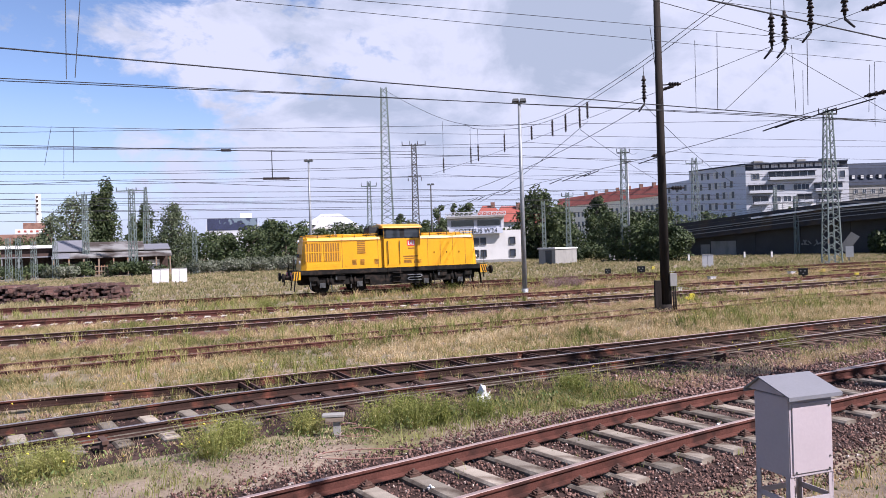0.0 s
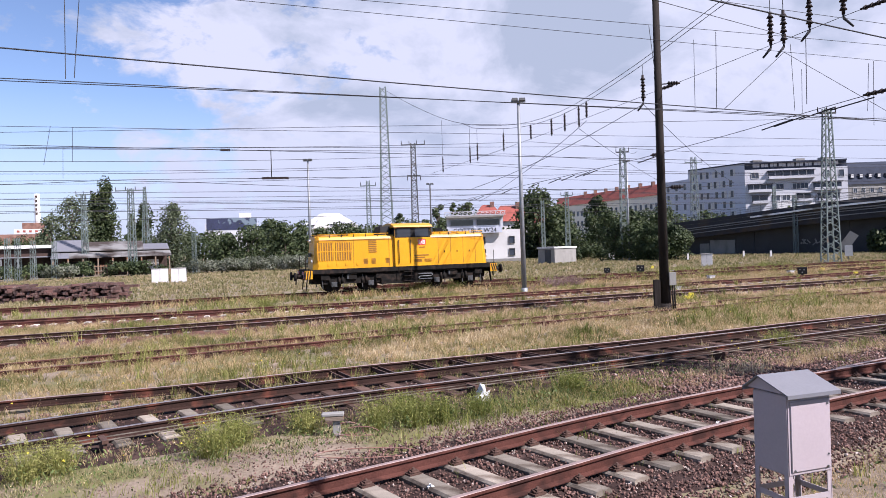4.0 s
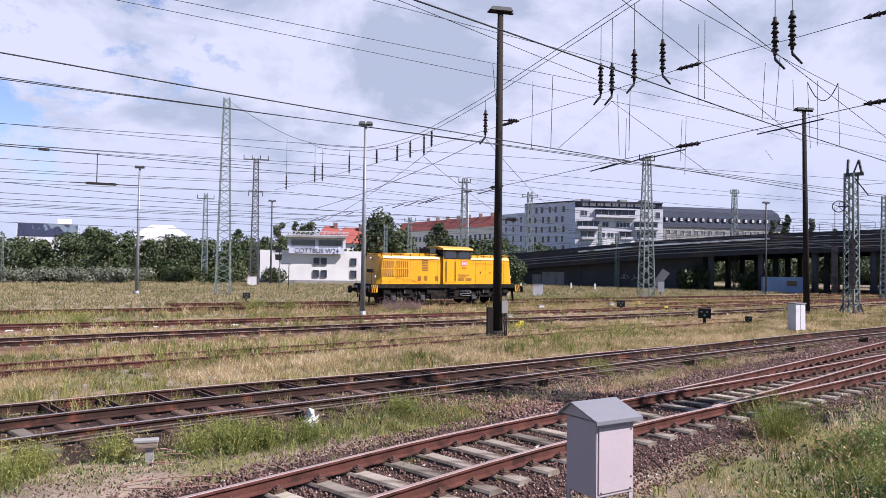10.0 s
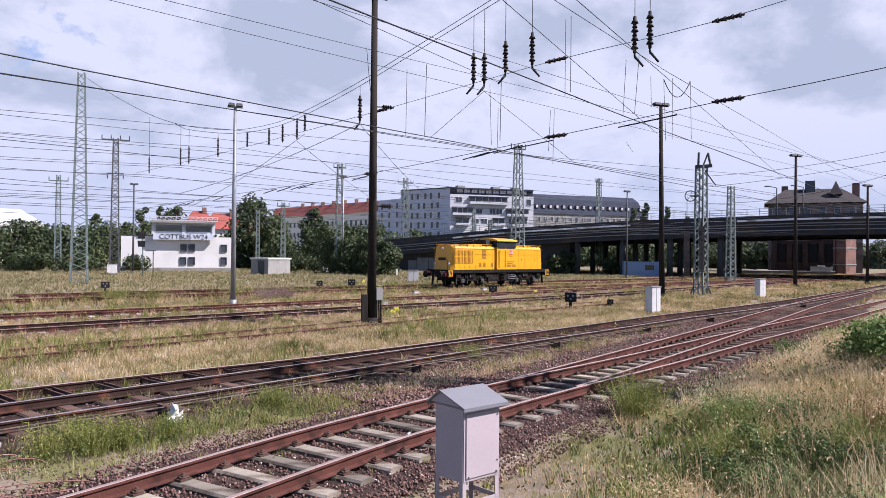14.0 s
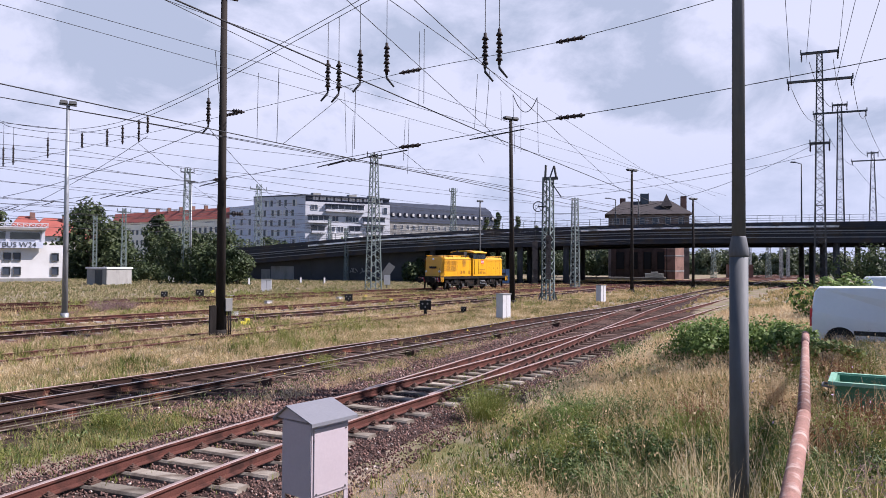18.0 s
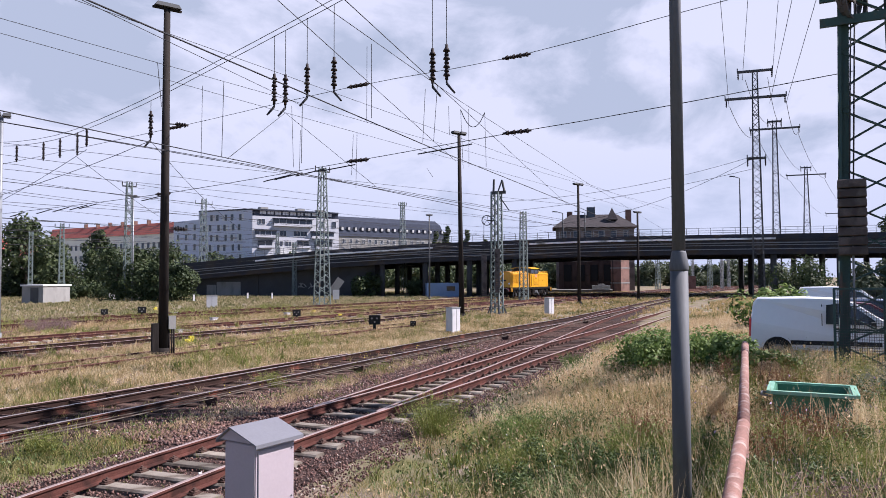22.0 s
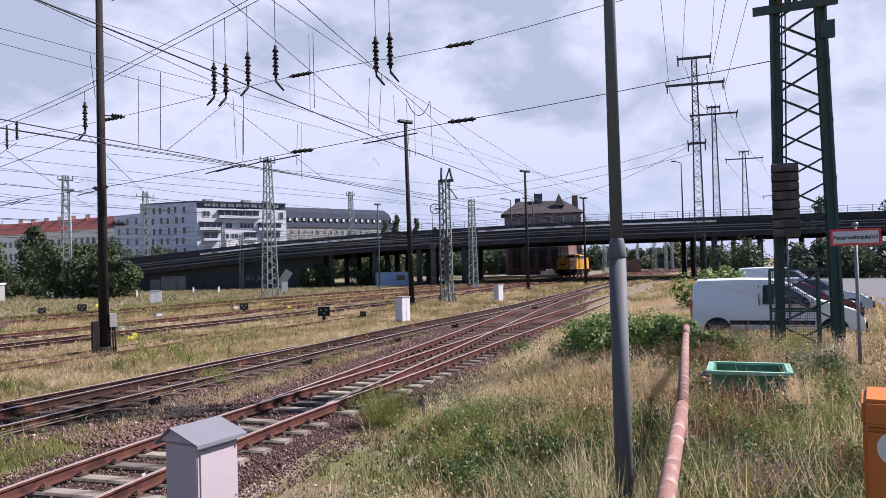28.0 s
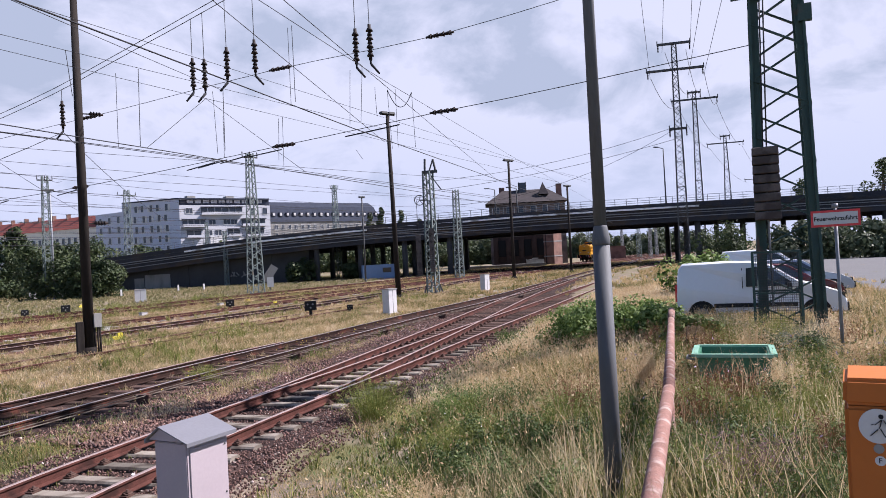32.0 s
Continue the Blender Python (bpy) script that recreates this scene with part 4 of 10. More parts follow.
# ---- houses ----
def window_mesh(w, h, border, glass, mullion=True):
    """A window: one frame proud of a recessed pane."""
    t, m = 0.09, 0.036
    xs = [-w / 2 - t / 2, -w / 2 + t / 2] + ([-m, m] if mullion else []) + [w / 2 - t / 2, w / 2 + t / 2]
    zs = [-h / 2 - t / 2, -h / 2 + t / 2, h / 2 - t / 2, h / 2 + t / 2]
    bm = bmesh.new()
    vs = [[bm.verts.new((x, -0.09, z)) for z in zs] for x in xs]
    for p in range(len(xs) - 1):
        for q in range(3):
            if q != 1 or p % 2 == 0:
                bm.faces.new((vs[p][q], vs[p + 1][q], vs[p + 1][q + 1], vs[p][q + 1]))
    ex = bmesh.ops.extrude_face_region(bm, geom=bm.faces[:])
    bmesh.ops.translate(bm, vec=(0, 0.12, 0), verts=[v for v in ex["geom"] if isinstance(v, bmesh.types.BMVert)])
    bmesh.ops.recalc_face_normals(bm, faces=bm.faces)
    pm = bmesh.new()
    block(pm, (0, 0.02, 0), (w, 0.05, h))
    return mesh_of(bm, "window", border), mesh_of(pm, "pane", glass)


def put_window(parent, meshes, m):
    win = share("window", meshes[0], parent, m)
    share("pane", meshes[1], win, Matrix.Identity(4))
    return win


WIN_TALL = window_mesh(1.25, 1.75, M["white"], M["farglass"])
WIN_WIDE = window_mesh(2.1, 1.6, M["white"], M["farglass"])
WIN_BIG = window_mesh(1.45, 2.0, M["white"], M["farglass"], False)
WIN_SLIM = window_mesh(1.05, 1.95, M["white"], M["farglass"], False)
WIN_PALE = window_mesh(2.0, 1.1, M["slate"], M["lightrender"])
WIN_GREY = window_mesh(1.2, 1.5, M["concrete"], M["farglass"], False)
WIN_BARE = window_mesh(0.85, 1.08, M["mastdark"], M["farglass"], False)


def prism(bm, pts, z0, z1, mi=0):
    """An upright block over a ground plan."""
    a = [bm.verts.new((p.x, p.y, z0)) for p in pts]
    b = [bm.verts.new((p.x, p.y, z1)) for p in pts]
    n = len(pts)
    for k in range(n):
        bm.faces.new((a[k], a[(k + 1) % n], b[(k + 1) % n], b[k])).material_index = mi
    bm.faces.new(a[::-1]).material_index = mi
    bm.faces.new(b).material_index = mi
    bmesh.ops.recalc_face_normals(bm, faces=bm.faces)


def windows(parent, p, q, zs, n, me, skip=0.0, inset=2.0):
    """Rows of windows on the wall from p to q; seen from outside p is on the left."""
    d = (q - p)
    length = math.hypot(d.x, d.y)
    d = Vector((d.x, d.y, 0)).normalized()
    out = Vector((d.y, -d.x, 0))
    for z in zs:
        for k in range(n):
            if rng.random() < skip:
                continue
            c = p + d * (inset + (length - 2 * inset) * (k + 0.5) / n) + out * 0.05
            put_window(parent, me, Matrix.Translation((c.x, c.y, z)) @ Matrix.Rotation(math.atan2(d.y, d.x), 4, "Z"))


# the grey apartment block
ap = thing("apartment_block", "large blue-grey apartment block with a set-back top storey", "apartment house")
A0, A1, A2 = P(18.85, 239), P(22.75, 226), P(29.3, 236)
back = Vector((A1.x, A1.y, 0)).normalized() * 16
zt = E(5.25, 226)
bm = bmesh.new()
prism(bm, [A0, A1, A1 + back, A0 + back], -0.5, zt)
part("wall", bm, M["greyrender"], ap)
bm = bmesh.new()
prism(bm, [A0 - back * 0.02, A1 - back * 0.02, A1 + back, A0 + back], zt, zt + 0.35)
part("parapet", bm, M["slate"], ap)
zf = E(4.72, 230)
bm = bmesh.new()
prism(bm, [A1, A2, A2 + back, A1 + back * 1.01], -0.5, zf)
part("wall", bm, M["lightrender"], ap, "light grey rendered front")
bm = bmesh.new()
i0 = Vector((A1.x, A1.y, 0)).normalized() * 2.0
prism(bm, [A1 + i0 + (A2 - A1) * 0.01, A2 + i0, A2 + back * 0.95, A1 + back * 0.95], zf, zt)
part("top_storey", bm, M["slate"], ap, "dark set-back top storey")
bm = bmesh.new()
prism(bm, [A1 + i0 * 0.3, A2 + i0 * 0.3, A2 + back * 0.97, A1 + back * 0.97], zt, zt + 0.4)
part("roof_edge", bm, M["slate"], ap)
for k in (0.12, 0.55, 0.8):
    bm = bmesh.new()
    c = A1.lerp(A2, k) + back * 0.5
    block(bm, (c.x, c.y, zt + 0.9), (2.6, 2.0, 1.4))
    part("roof_box", bm, M["concrete"], ap)
dL = (A1 - A0).normalized()
oL = Vector((dL.y, -dL.x, 0))
sm = bmesh.new()
block(sm, (0, -0.06, 0), (0.62, 0.1, 2.0))
SHUTTER = mesh_of(sm, "shutter", M["white"])
for row_, e in enumerate((4.6, 3.84, 3.08, 2.33, 1.57)):      # narrow windows, each with a white panel on one side or the other
    for col_ in range(6):
        c = A0 + dL * (1.9 + 2.75 * col_ + (0.45 if (row_ + col_) % 2 else 0.0)) + oL * 0.05
        turn = Matrix.Translation((c.x, c.y, E(e, 232))) @ Matrix.Rotation(math.atan2(dL.y, dL.x), 4, "Z")
        put_window(ap, WIN_SLIM, turn)
        if (row_ * 5 + col_ * 3) % 7 < 5:
            share("shutter", SHUTTER, ap, turn @ Matrix.Translation((0.95 if (row_ + 2 * col_) % 3 else -0.95, 0, 0)))
windows(ap, A1 + i0, A2 + i0, [E(4.98, 232)], 10, WIN_PALE, 0.05)
dA = (A2 - A1).normalized()
oA = Vector((dA.y, -dA.x, 0))
def on_front(k, dz=0.0, o=0.0):
    return A1.lerp(A2, k) + oA * o + Vector((0, 0, dz))
# loggias: dark panels behind balcony fronts, standing in for shaded recesses
for k0, k1, e in ((0.02, 0.27, 3.2), (0.22, 0.68, 4.1), (0.66, 0.94, 3.2), (0.5, 0.64, 2.45), (0.06, 0.22, 2.4), (0.7, 0.92, 2.4)):
    z = E(e, 230)
    bm = bmesh.new()
    prism(bm, [on_front(k0, 0, 0.06), on_front(k1, 0, 0.06), on_front(k1, 0, -0.5), on_front(k0, 0, -0.5)], z, z + 1.75)
    part("loggia_shade_panel", bm, M["farglass"], ap, "dark panel standing in for a shaded loggia recess")
    n = max(1, round((k1 - k0) * 14))
    for j in range(n + 1):
        c = on_front(k0 + (k1 - k0) * j / n, 0, 0.1)
        bm = bmesh.new()
        block(bm, (c.x, c.y, z + 0.87), (0.16, 0.16, 1.75))
        part("loggia_post", bm, M["lightrender"], ap)
    bm = bmesh.new()
    prism(bm, [on_front(k0), on_front(k0, 0, 1.4), on_front(k1, 0, 1.4), on_front(k1)], z - 0.45, z - 0.2)
    prism(bm, [on_front(k0, 0, 1.32), on_front(k0, 0, 1.4), on_front(k1, 0, 1.4), on_front(k1, 0, 1.32)], z - 0.2, z + 0.35)
    part("balcony", bm, M["lightrender"], ap)
    bm = bmesh.new()
    prism(bm, [on_front(k0, 0, 0.05), on_front(k0, 0, 1.0), on_front(k1, 0, 1.0), on_front(k1, 0, 0.05)], z + 1.8, z + 2.0)
    part("canopy", bm, M["slate"], ap)
for k, e in ((0.34, 3.25), (0.5, 3.25), (0.58, 3.25), (0.4, 2.45), (0.3, 2.45), (0.8, 4.05), (0.94, 4.05), (0.1, 4.1)):
    c = on_front(k, 0, 0.05)
    put_window(ap, WIN_WIDE if k < 0.7 else WIN_BIG, Matrix.Translation((c.x, c.y, E(e, 230) + 0.8)) @ Matrix.Rotation(math.atan2(dA.y, dA.x), 4, "Z"))
bm = bmesh.new()
p, q = A1.lerp(A2, 0.3), A1.lerp(A2, 0.64)
prism(bm, [p + oA * 0.0, p + oA * 0.9, q + oA * 0.9, q], -0.5, E(2.4, 228))
part("bay", bm, M["render"], ap, "pale projecting bay")
# side wing of the block towards the red roofs
bm = bmesh.new()
W0, W1 = P(17.1, 256), P(18.95, 243)
prism(bm, [W0, W1, W1 + back, W0 + back], -0.5, E(4.32, 248))
part("side_wing", bm, M["greyrender"], ap)
windows(ap, W0, W1, [E(e, 250) for e in (1.55, 2.3, 3.05, 3.75)], 3, WIN_BIG, 0.0, 0.4)

# the row with the red roof
rr = thing("terrace_row", "long pale apartment row with a red tiled roof", "apartment house")
R0, R1 = P(9.0, 318), P(17.3, 258)
rb = Vector((R1.x, R1.y, 0)).normalized() * 12
bm = bmesh.new()
prism(bm, [R0, R1, R1 + rb, R0 + rb], -0.5, E(3.42, 258))
part("wall", bm, M["cream"], rr)
bm = bmesh.new()
z0, z1 = E(3.38, 258), E(4.3, 258)
sd = Vector((rb.x, rb.y, 0)) * 0.5
vs = [bm.verts.new(v) for v in ((*(R0 - sd * 0.12).xy, z0), (*(R1 - sd * 0.12).xy, z0), (*(R1 + sd).xy, z1), (*(R0 + sd).xy, z1), (*(R1 + rb * 1.06).xy, z0), (*(R0 + rb * 1.06).xy, z0))]
for f in ((0, 1, 2, 3), (3, 2, 4, 5), (1, 4, 2), (0, 3, 5), (0, 5, 4, 1)):
    bm.faces.new([vs[i] for i in f])
bmesh.ops.recalc_face_normals(bm, faces=bm.faces)
part("roof", bm, M["redroof"], rr)
windows(rr, R0, R1, [E(e, 285) for e in (0.75, 1.5, 2.3)], 24, WIN_BIG, 0.0, 1.0)
for k in range(7):
    bm = bmesh.new()
    c = R0.lerp(R1, 0.3 + 0.1 * k) + sd
    block(bm, (c.x, c.y, z1 + 0.3), (1.2, 0.9, 1.8))
    part("chimney", bm, M["brick"], rr)

# the long house with the mansard roof
ms = thing("mansard_house", "long grey house with a dark dormered mansard roof", "house")
S0, S1 = P(29.1, 284), P(37.7, 312)
sb = Vector((S0.x, S0.y, 0)).normalized() * 14
bm = bmesh.new()
prism(bm, [S0, S1, S1 + sb, S0 + sb], -0.5, E(3.3, 290))
part("wall", bm, M["concrete"], ms)
bm = bmesh.new()
ins = sb * 0.2
low = [S0 - sb * 0.03, S1 - sb * 0.03, S1 + sb, S0 + sb]
top = [S0 + ins, S1 + ins - (S1 - S0) * 0.05, S1 + sb * 0.8 - (S1 - S0) * 0.05, S0 + sb * 0.8]
a = [bm.verts.new((p.x, p.y, E(3.25, 290))) for p in low]
b = [bm.verts.new((p.x, p.y, E(4.45, 290))) for p in top]
for k in range(4):
    bm.faces.new((a[k], a[(k + 1) % 4], b[(k + 1) % 4], b[k]))
rc = [bm.verts.new((p.x, p.y, E(4.85, 290))) for p in (S0 + sb * 0.5, S1 + sb * 0.5 - (S1 - S0) * 0.09)]
bm.faces.new((b[0], b[1], rc[1], rc[0]))
bm.faces.new((b[2], b[3], rc[0], rc[1]))
bm.faces.new((b[1], b[2], rc[1]))
bm.faces.new((b[3], b[0], rc[0]))
bmesh.ops.recalc_face_normals(bm, faces=bm.faces)
part("roof", bm, M["slate"], ms)
dm = bmesh.new()
block(dm, (0, 0, 0), (1.3, 2.2, 1.5), mi=0)
block(dm, (0, -1.12, 0.0), (0.9, 0.06, 1.1), mi=1)
DORM = mesh_of(dm, "dormer", [M["slate"], M["white"]])
for k in range(17):
    c = S0.lerp(S1, (k + 0.7) / 17.5) + ins * 0.55
    share("dormer", DORM, ms, Matrix.Translation((c.x, c.y, E(3.8, 292))) @ Matrix.Rotation(math.atan2((S1 - S0).y, (S1 - S0).x), 4, "Z"))
windows(ms, S0, S1, [E(e, 290) for e in (2.2, 2.85)], 17, WIN_TALL)

# the old station house behind the bridge
st = thing("old_house", "old brick house with a steep slate roof behind the bridge", "house", Matrix.Translation(P(49.2, 176)) @ Matrix.Rotation(radians(-BA + 4), 4, "Z"))
bm = bmesh.new()
block(bm, (0, 0, 6.8), (17.5, 12, 14.6))
part("wall", bm, M["oldwall"], st)
def hip(bm, x, y, z0, z1, rx):
    a = [bm.verts.new(v) for v in ((-x, -y, z0), (x, -y, z0), (x, y, z0), (-x, y, z0))]
    b = [bm.verts.new(v) for v in ((-rx, 0, z1), (rx, 0, z1))]
    for f in ((a[0], a[1], b[1], b[0]), (a[2], a[3], b[0], b[1]), (a[1], a[2], b[1]), (a[3], a[0], b[0]), (a[3], a[2], a[1], a[0])):
        bm.faces.new(f)
bm = bmesh.new()
hip(bm, 9.6, 6.9, E(3.75, 176), E(4.85, 176), 5.4)
part("roof", bm, M["oldroof"], st)
bm = bmesh.new()
hip(bm, 1.2, 1.6, E(4.45, 172), E(5.4, 172), 0.04)
o = part("turret_roof", bm, M["oldroof"], st)
o.location = (4.1, -3.0, 0)
bm = bmesh.new()
block(bm, (-0.6, -0.5, E(5.0, 176)), (1.7, 1.7, 2.4))
o = part("roof_lantern", bm, M["farglass"], st, "glazed lantern on the ridge")
for x, y in ((-1.45, -1.35), (0.25, -1.35), (0.25, 0.35), (-1.45, 0.35)):
    bm = bmesh.new()
    beam(bm, (x, y, E(4.6, 176)), (x, y, E(5.42, 176)), 0.16)
    part("lantern_post", bm, M["mastdark"], o)
for x in (-5.5, 8.2):
    bm = bmesh.new()
    block(bm, (x, 1, E(4.7, 176)), (1.3, 1.1, 3.2 if x > 0 else 2.6))
    part("chimney", bm, M["brick"], st)
for k in range(6):
    put_window(st, WIN_GREY, Matrix.Translation((-7 + 2.8 * k, -6.06, E(3.35, 170))))

# the signal box
sbx = thing("signal_box", "white two-storey signal box with a glazed control room", "signal box", Matrix.Translation(P(2.25, 117, -0.25)) @ Matrix.Rotation(radians(-2), 4, "Z"))
zc = E(1.15, 117) + 0.25
bm = bmesh.new()
block(bm, (0, 4, zc / 2), (15.9, 8, zc))
part("wall", bm, M["render"], sbx)
bm = bmesh.new()
block(bm, (0, 4, 0.3), (16.0, 8.1, 0.6))
part("plinth", bm, M["concrete"], sbx)
# control room and canopy are greyer than the walls: shade put into the colour
bm = bmesh.new()
block(bm, (0.75, 3.2, zc + 1.05), (8.4, 7.2, 2.1))
part("control_room", bm, M["lightrender"], sbx)
for x, w in ((-1.35, 3.6), (2.85, 3.6)):
    bm = bmesh.new()
    block(bm, (x, -0.43, zc + 1.25), (w, 0.06, 0.95))
    part("control_window", bm, M["glass"], sbx, "dark wide control room window")
bm = bmesh.new()
block(bm, (0.75, 3.0, zc + 2.2), (9.2, 8.4, 0.28))
part("roof", bm, M["concrete"], sbx)
for zz, hh_ in ((2.42, 0.12), (2.98, 0.1)):
    bm = bmesh.new()
    block(bm, (0.75, -1.15, zc + zz), (9.8, 0.1, hh_))
    part("canopy_rail", bm, M["lightrender"], sbx)
for k in range(14):
    bm = bmesh.new()
    beam(bm, (-4.05 + k * 0.74, -1.15, zc + 2.46), (-4.05 + k * 0.74, -1.15, zc + 2.94), 0.1)
    part("canopy_post", bm, M["lightrender"], sbx)
for k in range(13):
    bm = bmesh.new()
    beam(bm, (-4.05 + k * 0.74, -1.12, zc + 2.9), (-3.31 + k * 0.74, -1.12, zc + 2.5), 0.07)
    part("canopy_brace", bm, M["lightrender"], sbx)
for x in (-3.55, 0.75, 5.05):
    bm = bmesh.new()
    block(bm, (x, -0.5, zc + 1.25), (0.45, 0.1, 1.9))
    part("corner_post", bm, M["lightrender"], sbx)
sgl = thing("yard_signal", "dark twin-headed yard signal on a thin post", "signal", Matrix.Translation(P(0.25, 96, -0.27)))
bm = bmesh.new()
rod(bm, (0.5, 0, 0), (0.5, 0, 3.1), 0.06, seg=8)
part("post", bm, M["mastdark"], sgl)
bm = bmesh.new()
rod(bm, (-0.7, 0, 0), (-0.7, 0, 4.6), 0.07, seg=8)
part("post", bm, M["mast"], sgl)
bm = bmesh.new()
block(bm, (0.2, 0, 3.1), (1.2, 0.5, 0.12))
part("platform", bm, M["mastdark"], sgl)
for z in (3.95, 4.95):
    bm = bmesh.new()
    block(bm, (-0.85, -0.1, z), (0.75, 0.35, 0.75), top=1.25)
    part("signal_head", bm, M["black"], sgl)
bm = bmesh.new()
block(bm, (0.75, -0.55, zc - 0.02), (8.6, 0.5, 0.9))
part("sign_board", bm, M["greyrender"], sbx)
for x, z in ((0.75, zc * 0.68), (1.9, zc * 0.68), (0.7, zc * 0.31), (1.95, zc * 0.31), (6.6, zc * 0.68), (6.6, zc * 0.31)):
    put_window(sbx, WIN_BARE, Matrix.Translation((x, -0.05, z)))
tc = bpy.data.curves.new("station_sign", "FONT")
tc.body, tc.size, tc.extrude, tc.offset = "COTTBUS W24", 1.02, 0.02, -0.012
tc.align_x, tc.align_y = "CENTER", "CENTER"
tc.materials.append(M["black"])
o = new("sign_text", tc)
o.parent = sbx
o.matrix_basis = pose(0.75, -0.84, zc - 0.03, 90, 0, 0)
o["label"] = "black letters of the station name"

# red-roofed houses behind the signal box
for az, d, w, el, hh in ((5.55, 170, 9, 3.1, 3.8), (3.75, 178, 5.5, 3.2, 2.6), (7.6, 200, 8, 2.5, 3.0)):
    hs = thing("red_roofed_house", "house with a red tiled roof among trees", "house", Matrix.Translation(P(az, d)), "red-roofed houses")
    z = E(el, d)
    bm = bmesh.new()
    block(bm, (0, 5, (z - hh) / 2), (w, 10, z - hh))
    part("wall", bm, M["render"], hs)
    bm = bmesh.new()
    hip(bm, w / 2 + 0.5, 5.6, z - hh - 0.1, z, w / 4)
    o = part("roof", bm, M["redroof"], hs)
    o.location = (0, 5, 0)
    bm = bmesh.new()
    block(bm, (w / 5, 4, z - 0.2), (1.0, 0.9, 1.9))
    part("chimney", bm, M["brick"], hs)

# concrete hut
hut = thing("concrete_hut", "small pale concrete relay hut with a flat roof", "hut", Matrix.Translation(P(9.6, 101.5, -0.25)) @ Matrix.Rotation(radians(40), 4, "Z"))
bm = bmesh.new()
block(bm, (0, 1.5, 1.05), (4.5, 3.0, 2.1))
part("wall", bm, M["concrete"], hut)
bm = bmesh.new()
block(bm, (0, 1.5, 2.2), (4.75, 3.25, 0.2))
part("roof", bm, M["render"], hut)
bm = bmesh.new()
block(bm, (-2.27, 1.2, 0.98), (0.06, 1.1, 1.9))
part("door", bm, M["mastdark"], hut)
# blue container
bc = thing("shipping_container", "blue steel container under the bridge", "container", Matrix.Translation(P(37.55, 112, -0.25)) @ Matrix.Rotation(radians(-30), 4, "Z"))
bm = bmesh.new()
block(bm, (0, 0, 1.1), (5.3, 2.2, 2.2))
part("body", bm, M["blue"], bc)
for k in range(17):
    bm = bmesh.new()
    block(bm, (-2.4 + k * 0.3, -1.12, 1.1), (0.12, 0.05, 1.95))
    part("rib", bm, M["blue"], bc)
bm = bmesh.new()
block(bm, (1.0, -1.14, 1.35), (1.3, 0.06, 0.7))
part("window", bm, M["glass"], bc)

# far left: sheds, mural hall, white gabled house, factory with chimney
sh = thing("goods_shed", "long old goods shed with patched sheet roofs behind shrubs", "shed", Matrix.Translation(P(-24.4, 126, -0.25)) @ Matrix.Rotation(radians(24.4), 4, "Z"))
# dark brick stands in for the shaded openings below the roofs
bm = bmesh.new()
block(bm, (0, 7.5, 1.55), (16.4, 8, 3.1))
part("wall", bm, M["darkbrick"], sh)
for x0, x1, rid, mt, lb in ((-8.6, -4.4, 5.85, "roofsheet", "pale sheet roof"), (-4.36, 4.6, 5.5, "metalroof", "patched rusty sheet roof"), (4.64, 8.5, 5.0, "roofsheet", "pale sheet roof")):
    bm = bmesh.new()
    vs = [bm.verts.new(v) for v in ((x0, 1.6, 4.1), (x1, 1.6, 4.1), (x1, 7, rid), (x0, 7, rid), (x0, 12, 3.6), (x1, 12, 3.6), (x0, 1.6, 3.95), (x1, 1.6, 3.95))]
    for f in ((0, 1, 2, 3), (3, 2, 5, 4), (0, 6, 7, 1), (6, 4, 5, 7), (0, 3, 4, 6), (1, 7, 5, 2)):
        bm.faces.new([vs[j] for j in f])
    bmesh.ops.recalc_face_normals(bm, faces=bm.faces)
    part("roof", bm, M[mt], sh, lb)
for k in range(14):
    bm = bmesh.new()
    x0, x1 = -8.6 + k * 1.23, -8.6 + (k + 1) * 1.23 - 0.02
    vs = [bm.verts.new(v) for v in ((x0, -1.6, 2.95), (x1, -1.6, 2.95), (x1, 1.7, 3.75), (x0, 1.7, 3.75), (x0, -1.6, 2.87), (x1, -1.6, 2.87), (x1, 1.7, 3.67), (x0, 1.7, 3.67))]
    for f in ((0, 1, 2, 3), (7, 6, 5, 4), (0, 4, 5, 1), (3, 2, 6, 7), (0, 3, 7, 4), (1, 5, 6, 2)):
        bm.faces.new([vs[j] for j in f])
    part("canopy_sheet", bm, M["metalroof" if k > 1 else "roofsheet"], sh)
for k in range(9):
    bm = bmesh.new()
    block(bm, (-8.3 + 2.07 * k, -1.4, 1.35), (0.2, 0.2, 2.9))
    part("post", bm, M["wood"], sh)
for x, w in ((-5.8, 1.7), (-2.6, 1.6), (2.4, 2.2), (6.0, 1.8)):
    bm = bmesh.new()
    block(bm, (x, 3.44, 1.5), (w, 0.1, 1.6))
    part("shed_door", bm, M["render" if x > 5 else "black"], sh)
fs_ = thing("flat_shed", "low flat-roofed shed with a pale roof edge", "shed", Matrix.Translation(P(-29.3, 134, -0.25)) @ Matrix.Rotation(radians(29.3), 4, "Z"))
bm = bmesh.new()
block(bm, (0, 4, 2.3), (9.5, 8, 4.6))
part("wall", bm, M["darkbrick"], fs_)
bm = bmesh.new()
block(bm, (0, 3.8, 4.95), (10.4, 9, 0.5))
part("roof", bm, M["render"], fs_)
bm = bmesh.new()
block(bm, (0, -0.9, 3.3), (10.6, 2.0, 0.18))
part("canopy", bm, M["roofsheet"], fs_)
